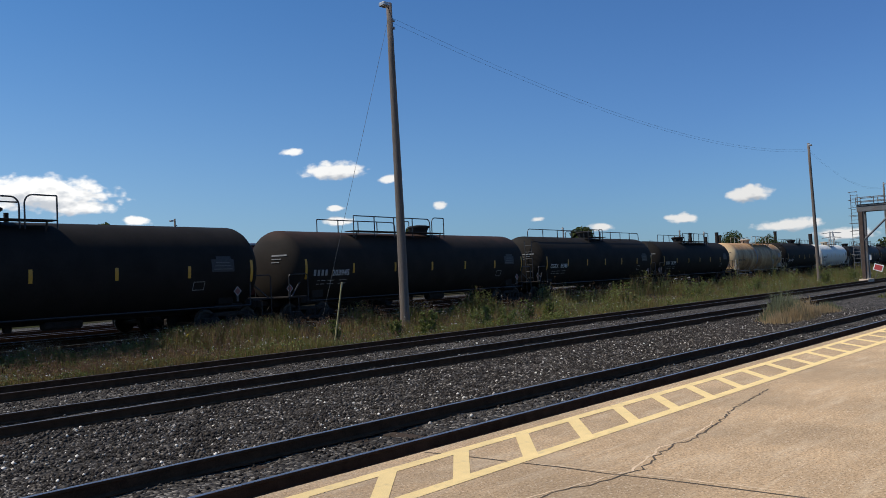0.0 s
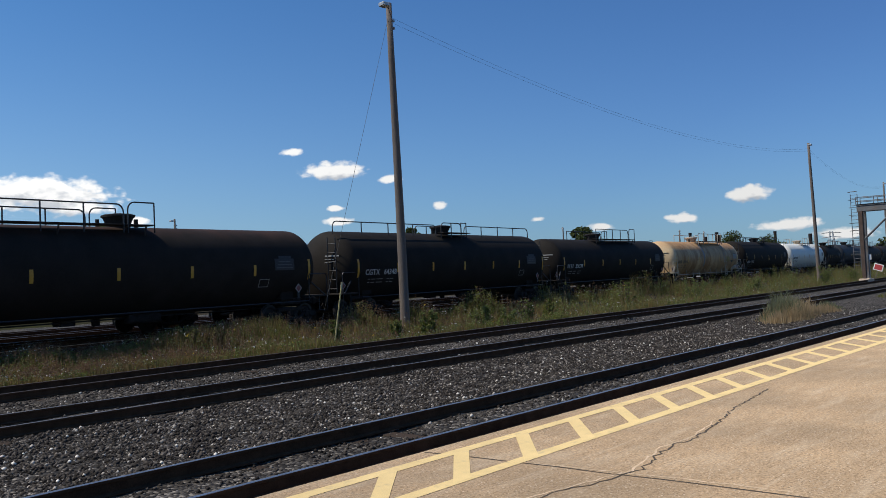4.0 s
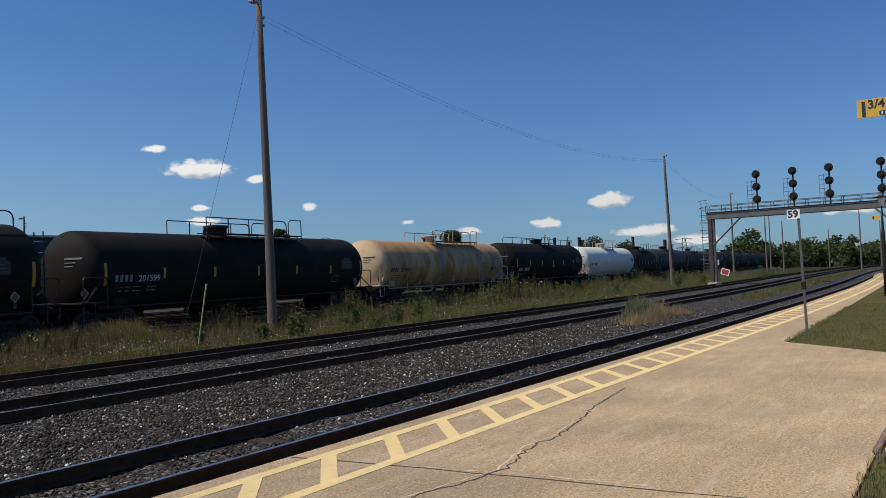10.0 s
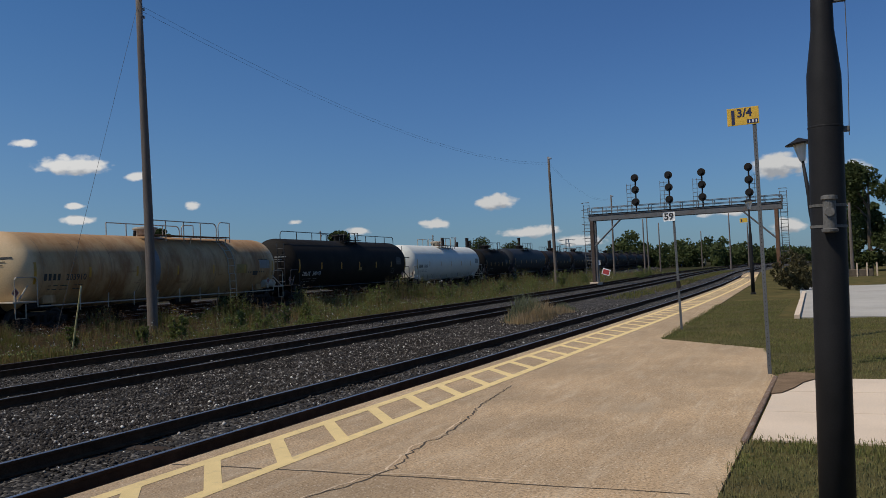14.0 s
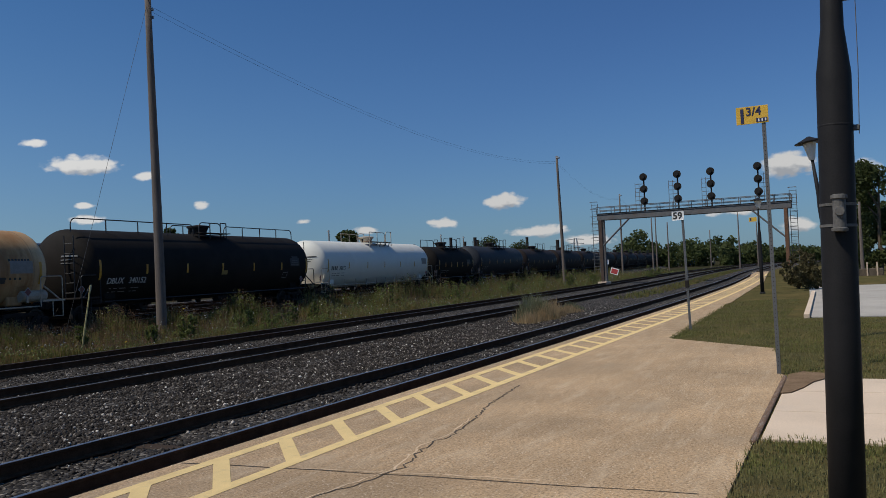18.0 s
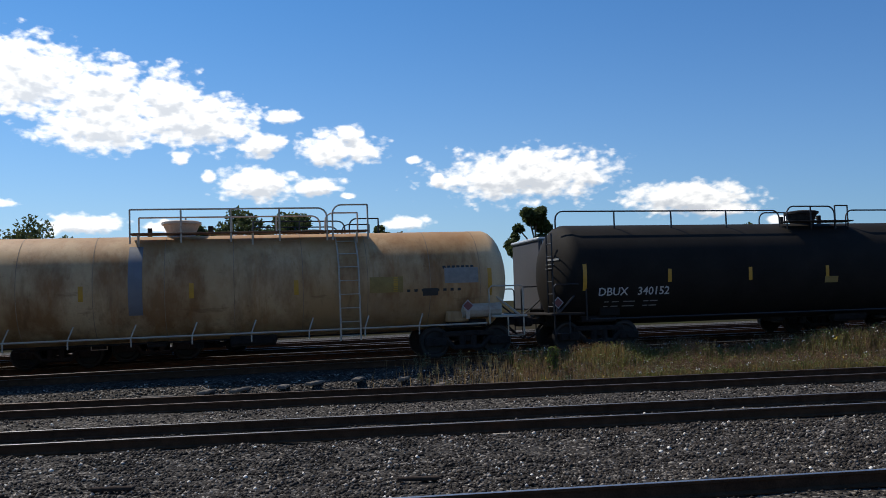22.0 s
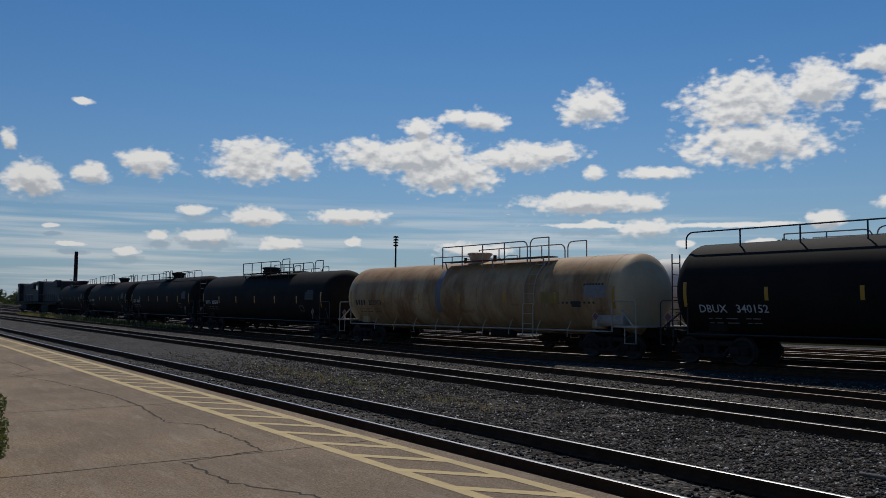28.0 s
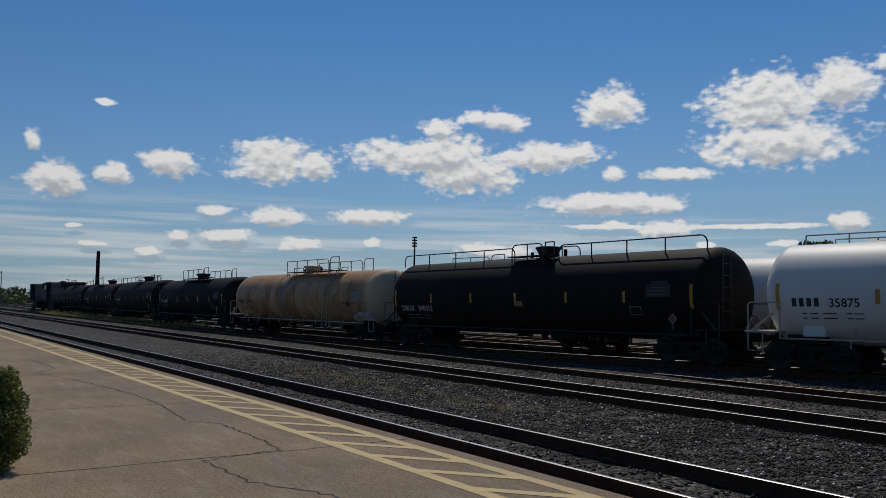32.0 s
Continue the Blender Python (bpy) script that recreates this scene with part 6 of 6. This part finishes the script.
writing("3/4", 0.19, M_NAVY, sy, Matrix.Translation((-0.049, 0.27, 4.27)) @ Matrix.Rotation(-math.pi / 2, 4, "Z") @ Matrix.Rotation(math.pi / 2, 4, "X"), "numerals", bold=0.003)
for k in range(60):
    part("post_hole", box(bmesh.new(), -0.0315, -0.0295, -0.006, 0.006, 0.15 + 0.065 * k, 0.165 + 0.065 * k), M_STEEL, sy)
part("logo_block", box(bmesh.new(), -0.050, -0.046, -0.06, 0.11, 4.15, 4.215), M_NAVY, sy)
for k in range(3):
    part("logo_stroke", box(bmesh.new(), -0.053, -0.050, -0.045 + 0.052 * k, -0.025 + 0.052 * k, 4.16, 4.205), M_SIGNW, sy)


def lamp_post(x, y, label, dressed=False, lower=0.10, lift=0.0, wide=1.0):
    ob = thing("lamp_post", label, "lamp post", Matrix.Translation((x, y, PLAT_TOP - 0.02)), group="platform lamps")
    part("base", lathe(bmesh.new(), [(0, lower * 1.6), (0.06, lower * 1.6), (0.10, lower * 1.1)], 20), M_POST, ob)
    part("shaft", lathe(bmesh.new(), [(0.05, lower * 1.06), (1.5, lower * 1.03), (2.95, lower), (3.02, lower * 0.99), (3.30, lower * 0.66), (3.34, lower * 0.66), (4.40 + lift, lower * 0.42)], 28), M_POST, ob, smooth=True)
    if dressed:
        part("joint_ring", lathe(bmesh.new(), [(2.70, lower * 1.0), (2.703, lower * 1.02), (2.710, lower * 1.02), (2.713, lower)], 28), M_POST, ob)
        for z in (2.10, 2.225):
            part("clamp_band", lathe(bmesh.new(), [(z, lower * 1.01), (z + 0.001, lower * 1.06), (z + 0.016, lower * 1.06), (z + 0.017, lower * 1.01)], 28), M_OLDSTEEL, ob)
        bm = bmesh.new()
        lathe(bm, [(2.07, 0.030), (2.075, 0.044), (2.09, 0.046), (2.095, 0.036), (2.26, 0.036), (2.265, 0.046), (2.285, 0.044), (2.29, 0.030)], 16, "z", (-lower - 0.035, -0.008, 0))
        lathe(bm, [(-lower - 0.085, 0.012), (-lower - 0.085, 0.026), (-lower - 0.05, 0.03)], 14, "x", (0, -0.01, 2.19))
        part("banner_bracket", bm, M_OLDSTEEL, ob)
        for z in (2.67, 3.45):
            part("banner_arm", box(bmesh.new(), -0.012, 0.012, -lower - 0.035, -lower + 0.04, z, z + 0.035, 0.005), M_OLDSTEEL, ob)
        part("banner_cord", tube(bmesh.new(), [(0, -lower - 0.03, 2.65), (0, -lower - 0.035, 3.05), (0, -lower - 0.03, 3.48)], 0.0025, 5), M_OLDSTEEL, ob)
    part("lamp_bowl", lathe(bmesh.new(), [(4.38 + lift, 0.05), (4.42 + lift, 0.09 * wide), (4.78 + lift, 0.19 * wide), (4.80 + lift, 0.12 * wide)], 20), M_LAMPGLASS, ob, "cream glass bowl")
    part("lamp_shade", lathe(bmesh.new(), [(4.78 + lift, 0.40 * wide), (4.80 + lift, 0.41 * wide), (4.88 + lift, 0.16 * wide), (4.93 + lift, 0.03)], 24), M_POST, ob, "dark conical shade")
    return ob


big_lamp = lamp_post(5.6, 0.083, "thick black steel lamp post with a clamped bracket", True, lower=0.098)
big_lamp.matrix_basis = big_lamp.matrix_basis @ Matrix.Rotation(radians(1.2), 4, "X")
leaning = lamp_post(21.2, 0.14, "slender black lamp post, leaning, with a conical shade", lower=0.075, lift=-0.27, wide=0.78)
leaning.matrix_basis = leaning.matrix_basis @ Matrix.Rotation(radians(-6.6), 4, "X")
far_lamp = lamp_post(46.4, 4.02, "black platform lamp post carrying a small yellow sign", lower=0.09)
part("small_sign", box(bmesh.new(), -0.16, -0.15, 0.08, 0.46, 3.72, 3.94, 0.004), M_SIGNY, far_lamp, "yellow position plate")
part("small_sign_mark", box(bmesh.new(), -0.165, -0.161, 0.34, 0.41, 3.76, 3.90), M_NAVY, far_lamp)


# ---- signal gantry ----
def gantry():
    g = thing("signal_gantry", "grey and rusted steel signal bridge over the tracks", "signal gantry", Matrix.Translation((80, 0, -0.35)))
    y0, y1, zb = 4.65, 21.05, 6.28
    for x in (-0.5, 0.5):
        part("beam", box(bmesh.new(), x - 0.1, x + 0.1, y0 - 0.5, y1 + 0.3, zb, zb + 0.55, 0.02), M_GANTRY, g)
        part("flange", box(bmesh.new(), x - 0.16, x + 0.16, y0 - 0.5, y1 + 0.3, zb + 0.5, zb + 0.58, 0.01), M_GANTRY, g)
    part("walkway", box(bmesh.new(), -0.7, 0.7, y0 - 0.5, y1 + 0.3, zb + 0.6, zb + 0.64, 0.005), M_STEEL, g)
    for x in (-0.68, 0.68):
        for z in (zb + 0.90, zb + 1.24):
            part("rail", tube(bmesh.new(), [(x, y0 - 0.5, z), (x, y1 + 0.3, z)], 0.035, 6), M_GANTRY, g)
        for i in range(13):
            y = y0 - 0.5 + (y1 - y0 + 0.8) * i / 12
            part("rail_post", tube(bmesh.new(), [(x, y, zb + 0.6), (x, y, zb + 1.24)], 0.035, 5), M_GANTRY, g)
    for y, material in ((y0, M_RUST), (y1, M_DARKRUST)):
        for x in (-0.5, 0.5):
            part("column", box(bmesh.new(), x - 0.13, x + 0.13, y - 0.15, y + 0.15, 0, zb, 0.02), material if x < 0 else M_GANTRY, g)
        part("footing", box(bmesh.new(), -0.9, 0.9, y - 0.4, y + 0.4, 0, 0.45, 0.04), M_SLAB, g)
        d = 1 if y < 10 else -1
        part("brace", tube(bmesh.new(), [(-0.5, y, zb - 2.6), (-0.5, y + d * 2.8, zb + 0.05)], 0.09, 6), M_GANTRY, g)
        out = y - d * 0.62
        for dy in (-0.28, 0.28):
            part("ladder_rail", tube(bmesh.new(), [(0, out + dy, 1.3), (0, out + dy, zb + 1.6)], 0.03, 5), M_GANTRY, g)
        for i in range(22):
            z = 1.6 + 0.31 * i
            part("rung", tube(bmesh.new(), [(0, out - 0.28, z), (0, out + 0.28, z)], 0.018, 4), M_GANTRY, g)
        for i in range(9):
            z = 2.6 + 0.68 * i
            part("cage_hoop", tube(bmesh.new(), [(0, out - 0.3, z), (-0.5, out - 0.36, z), (-0.75, out, z), (-0.5, out + 0.36, z), (0, out + 0.3, z)], 0.02, 4), M_GANTRY, g)
    for y, rise in ((16.74, 0.0), (13.67, 0.0), (10.74, 0.0), (6.74, 0.1)):
        part("signal_mast", tube(bmesh.new(), [(-0.6, y, zb + 0.6), (-0.6, y, zb + 3.82 + rise)], 0.07, 8), M_STEEL, g)
        for k in range(3):
            z = zb + 1.50 + 1.12 * k + rise
            head = part("signal_head", lathe(bmesh.new(), [(-0.80, 0.05), (-0.80, 0.36), (-0.76, 0.36), (-0.72, 0.20), (-0.5, 0.18)], 20, "x", (0, y, z)), M_STEEL, g, "round black signal target")
            part("hood", lathe(bmesh.new(), [(-1.05, 0.16), (-0.82, 0.17), (-0.82, 0.12), (-0.9, 0.10)], 14, "x", (0, y, z)), M_POST, head)
        side = 0.75 if y > 8 else -0.75
        for dy in (side * 0.6, side * 1.1):
            part("ladder_rail", tube(bmesh.new(), [(-0.6, y + dy, zb + 0.6), (-0.6, y + dy, zb + 3.25)], 0.025, 4), M_GANTRY, g)
        for i in range(5):
            part("rung", tube(bmesh.new(), [(-0.6, y, zb + 1.6 + 0.38 * i), (-0.6, y + side * 1.1, zb + 1.6 + 0.38 * i)], 0.02, 4), M_GANTRY, g)
    return g


gantry()
red = thing("tilted_board", "tilted red and white track sign board in the weeds", "sign", Matrix.Translation((87, 21.8, 0.95)) @ Matrix.Rotation(radians(18), 4, "X"))
part("board", box(bmesh.new(), -0.02, 0.02, -0.42, 0.42, -0.32, 0.32, 0.01), M_SIGNW, red)
part("red_panel", box(bmesh.new(), -0.03, -0.021, -0.33, 0.33, -0.24, 0.24), M_SIGNR, red)
part("stake", box(bmesh.new(), 0.021, 0.06, -0.04, 0.04, -1.3, 0.2), M_POLE, red)
ws = thing("white_marker", "small white marker plate on a thin post", "sign", Matrix.Translation((88, 22.8, -0.3)))
part("post", tube(bmesh.new(), [(0, 0, 0), (0, 0, 2.4)], 0.04, 5), M_GALV, ws)
part("plate", box(bmesh.new(), -0.06, -0.05, -0.2, 0.2, 2.0, 2.5, 0.01), M_SIGNW, ws)


# ---- far things ----
for az, el, dist in ((-78.45, 2.79, 150), (-79.44, 2.47, 170), (-80.45, 1.9, 190), (-82.06, 1.8, 210), (-83.81, 2.83, 160), (-84.9, 2.15, 190), (-31.45, 4.6, 95), (-57.0, 3.0, 140), (-66.0, 2.2, 170), (-90.8, 3.0, 75), (-64.5, 2.4, 160)):
    x, y = polar(az, dist)
    wooden_pole(x, y, math.tan(radians(el)) * dist + EYE, lamp=az > -70, r=0.16, label="distant grey utility pole")
for az, el, r in ((-65.15, 2.16, 0.55), (-66.78, 2.10, 0.6), (-66.1, 1.85, 0.5), (-66.97, 1.92, 0.5), (-70.27, 1.95, 0.5), (-72.29, 1.67, 0.6)):
    x, y = polar(az, 320)
    st = thing("chimney_stack", "distant dark industrial chimney stack", "chimney", Matrix.Translation((x, y, -0.4)), group="stacks beyond the yard")
    h = math.tan(radians(el)) * 320 + EYE + 0.4
    part("shaft", lathe(bmesh.new(), [(0, r * 1.5), (h * 0.9, r), (h, r * 1.1)], 14), M_BROWNCAR, st)
x, y = polar(-73.48, 330)
lt = thing("lattice_tower", "distant steel lattice power pylon", "pylon", Matrix.Translation((x, y, -0.4)))
h = math.tan(radians(1.75)) * 330 + 2.2
for sx, sy in ((-1, -1), (-1, 1), (1, -1), (1, 1)):
    part("leg", tube(bmesh.new(), [(sx * 1.8, sy * 1.8, 0), (sx * 0.4, sy * 0.4, h)], 0.14, 4), M_GALV, lt)
for z in (h * 0.68, h * 0.82, h * 0.95):
    part("cross_arm", tube(bmesh.new(), [(1.0, -3.0, z), (0, 0, z + 0.3), (-1.0, 3.0, z)], 0.14, 4), M_GALV, lt)
for i in range(6):
    w0, w1 = 1.8 - 1.4 * i / 6, 1.8 - 1.4 * (i + 1) / 6
    part("lattice", tube(bmesh.new(), [(-w0, -w0, h * i / 6), (w1, -w1, h * (i + 1) / 6)], 0.08, 4), M_GALV, lt)
x, y = polar(58.41, 150)
lt = thing("light_tower", "tall yard floodlight tower with stacked lamp rings", "light tower", Matrix.Translation((x, y, -0.4)))
h = math.tan(radians(4.6)) * 150 + 2.2
part("mast", lathe(bmesh.new(), [(0, 0.25), (h, 0.12)], 10), M_STEEL, lt)
for k in range(4):
    part("lamp_ring", lathe(bmesh.new(), [(h - 1.7 + 0.5 * k, 0.15), (h - 1.68 + 0.5 * k, 0.48), (h - 1.45 + 0.5 * k, 0.4), (h - 1.42 + 0.5 * k, 0.12)], 14), M_STEEL, lt)
x, y = polar(78.58, 120)
mast_ = thing("dark_mast", "plain dark steel mast beyond the yard", "mast", Matrix.Translation((x, y, -0.4)))
part("shaft", lathe(bmesh.new(), [(0, 0.3), (math.tan(radians(3.06)) * 120 + 2.2, 0.22)], 12), M_BROWNCAR, mast_)
for az, dist, h in ((83.9, 200, 5.5), (80.2, 210, 4.6), (75.2, 180, 5.2)):
    x, y = polar(az, dist)
    wooden_pole(x, y, h + 2, r=0.12, label="distant yard lamp pole")


def boxy_car(name, label, length, width, z0, z1, material, m, category, ribs=8):
    c = thing(name, label, category, m, group="stored freight cars")
    part("body", box(bmesh.new(), -length / 2, length / 2, -width / 2, width / 2, z0, z1, 0.06), material, c)
    part("roof", box(bmesh.new(), -length / 2 - 0.05, length / 2 + 0.05, -width / 2 - 0.03, width / 2 + 0.03, z1, z1 + 0.12, 0.04), M_GALV, c)
    for i in range(ribs + 1):
        x = -length / 2 + 0.1 + (length - 0.2) * i / ribs
        part("rib", box(bmesh.new(), x - 0.05, x + 0.05, -width / 2 - 0.06, -width / 2, z0, z1, 0.01), material, c)
    part("underframe", box(bmesh.new(), -length / 2 + 0.3, length / 2 - 0.3, -0.6, 0.6, 0.7, z0, 0.02), M_STEEL, c)
    keep = len(ROLLING)
    for s in (-1, 1):
        truck(c, s * (length / 2 - 2))
        ladder(c, s * (length / 2 - 0.3), -width / 2 - 0.1, z0 - 0.3, z1, M_GALV)
    del ROLLING[keep:]
    return c


def stored(x, off):
    return Matrix.Translation((x, yard_y(x) + off, yard_z(x))) @ Matrix.Rotation(math.atan(yard_slope(x)), 4, "Z")


keep = len(ROLLING)
boxy_car("boxcar", "dark ribbed freight car on the next yard track", 13.0, 2.9, 1.15, 3.5, M_GREYCAR, stored(13.2, 4.7), "freight car")
c = tank_car("black tank car stored on the next yard track", 13.8, M_BLACKCAR, M_DARKRAIL, top=3.65, hatch=0, deck=(-2, 2), code=4)
c.matrix_basis = stored(-0.6, 4.7)
for k in range(6):
    for dx, dz, w, h in ((0, 0.16, 0.34, 0.09), (0, -0.16, 0.34, 0.09), (-0.125, 0, 0.09, 0.23), (0.125, 0, 0.09, 0.23)):
        patch("logo_block", on_tank(-4.1 + 0.44 * k + dx, 2.42 + dz, 1.425, 2.225, w, h, 0.008, 1, 4), M_PANEL, c, "plain pale block of a painted logo")
c = tank_car("grimy white tank car stored on the next yard track", 17.5, M_WHITE, M_PALE, top=3.6, hatch=0, deck=(-2, 2), letters=M_DLETTER, code=0, boards=True)
c.matrix_basis = stored(-15.1, 4.7)
copy_thing(c, stored(-34.0, 4.7))
c = tank_car("dark tank car stored on the next yard track", 17.0, M_BROWNCAR, M_DARKRAIL, top=3.6, hatch=0, deck=(-2, 2), code=0)
c.matrix_basis = stored(-52.5, 4.7)
boxy_car("boxcar", "red ribbed freight car on the next yard track", 11.0, 2.9, 1.15, 3.25, M_REDCAR, stored(25.8, 4.7), "freight car")
boxy_car("covered_hopper", "pale grey ribbed hopper car on the third yard track", 14.0, 3.0, 1.1, 3.75, M_WALLFAR, stored(-9.5, 9.3), "freight car")
for i in range(4):
    copy_thing(c, stored(42 + 17.4 * i, 9.3))
del ROLLING[keep:]
for az, dist, l, h, material, label in ((-80.0, 270, 3.0, 1.9, M_WALLFAR, "white covered trailer far down the line"), (-80.9, 272, 3.2, 1.8, M_BLUEFAR, "blue covered trailer far down the line"), (-82.0, 275, 2.6, 2.4, M_WALLFAR, "white box truck far down the line"),
                                        (-83.4, 280, 2.8, 1.5, M_WALLFAR, "white van parked far down the line")):
    x, y = polar(az, dist)
    v = thing("parked_vehicle", label, "vehicle", Matrix.Translation((x, y, -0.42)) @ Matrix.Rotation(radians(95), 4, "Z"), group="vehicles down the line")
    part("body", box(bmesh.new(), -l / 2, l / 2, -1, 1, 0.45, h, 0.2), material, v)
    part("windscreen", box(bmesh.new(), l / 2 - 1.4, l / 2 - 0.5, -1.01, 1.01, h * 0.55, h * 0.85, 0.02), M_GLASS, v)
    for s in (-1, 1):
        part("wheel", lathe(bmesh.new(), [(-1.02, 0.1), (-1.02, 0.36), (1.02, 0.36), (1.02, 0.1)], 14, "y", (s * l * 0.3, 0, 0.36)), M_STEEL, v)
shed = thing("long_shed", "long low pale building beyond the stored cars", "building", Matrix.Translation((150, 62, -0.42)) @ Matrix.Rotation(radians(8), 4, "Z"))
part("wall", box(bmesh.new(), -35, 35, -6, 6, 0, 4.0, 0.02), M_WALLFAR, shed)
part("roof", box(bmesh.new(), -35.4, 35.4, -6.4, 6.4, 4.0, 4.35, 0.05), M_GALV, shed)


# ---- small things on the ground ----
M_OLDWOOD = mat("grey_old_wood", (0.17, 0.142, 0.112), 0.95, var=0.4, scale=3, fine=30, bump=0.5, stretch=(1, 8, 8), objvar=0.6)
old_tie = finish(box(bmesh.new(), -1.2, 1.2, -0.11, 0.11, 0, 0.07, 0.02), "old_sleeper", M_OLDWOOD)
for i, (x, y, a) in enumerate(((-4.0, 21.0, 8), (-2.9, 21.3, 75), (-2.1, 21.4, 68), (-1.2, 21.5, 80), (-0.4, 21.7, 62), (0.6, 21.9, 78), (1.7, 21.9, 70), (2.6, 21.6, 66))):
    ob = new("old_sleeper", old_tie.copy())
    ob.matrix_basis = Matrix.Translation((x, y - 0.85, bed_z(x, y - 0.85) - 0.015)) @ Matrix.Rotation(radians(a), 4, "Z") @ Matrix.Rotation(radians(4 * math.sin(5 * i)), 4, "X") @ Matrix.Diagonal((0.30 + 0.12 * (i % 3), 0.8 + 0.15 * (i % 2), 1, 1))
    tagged(ob, "grey weathered piece of old sleeper on the stones", "sleeper", group="discarded sleepers")
for x, y, l, a, material, nm, lb in ((-4.86, 12.2, 0.42, -35, M_SLAB, "stick", "pale bleached stick on the ballast"), (2.55, 13.0, 0.35, -4, M_SLAB, "stick", "pale bleached stick on the ballast"), (-5.73, 10.6, 0.42, 6, M_OLDWOOD, "plank", "short grey plank on the ballast"),
                                     (-4.03, 10.42, 0.5, -3, M_TIE, "plank", "dark broken plank on the ballast"), (-2.61, 10.5, 0.5, -5, M_TIE, "plank", "dark broken plank on the ballast"), (0.94, 10.1, 0.5, -8, M_TIE, "plank", "dark broken plank on the ballast")):
    ob = new(nm, finish(box(bmesh.new(), -l / 2, l / 2, -0.04 if nm == "plank" else -0.018, 0.04 if nm == "plank" else 0.018, 0, 0.045, 0.01), nm, material))
    ob.matrix_basis = Matrix.Translation((x, y, -0.205)) @ Matrix.Rotation(radians(a), 4, "Z")
    tagged(ob, lb, nm, group="litter on the ballast")
rock = new("white_stone", finish(lathe(bmesh.new(), [(0, 0.02), (0.02, 0.065), (0.05, 0.055), (0.075, 0.02)], 6), "white_stone", M_SLAB))
rock.matrix_basis = Matrix.Translation((-8.5, 16.6, -0.22))
tagged(rock, "single pale stone lying on the ballast", "stone")
pal = thing("stone_planter", "low dark block with pale posts on the far verge", "planter", Matrix.Translation((75, -1.6, -0.3)))
part("block", box(bmesh.new(), -0.5, 0.5, -0.9, 0.9, 0, 0.8, 0.06), M_BARK, pal)
for k in range(4):
    part("pale_post", box(bmesh.new(), -0.6, -0.5, -1.2 + 0.7 * k, -1.1 + 0.7 * k, 0, 1.3), M_SLAB, pal)


# ---- what moves ----
def motions():
    times = [float(i) for i in range(33)]
    for car, s0, length in CARS:
        walk(car, [(t, car_pose(s0 + train_way(t), length)) for t in times])
    steps = [i * 0.133333333 for i in range(241)]
    for w, s in ROLLING[:64]:
        walk(w, [(t, Matrix.Translation((s, 0, 0.43)) @ Matrix.Rotation(train_way(t) / 0.43, 4, "Y")) for t in steps])


motions()
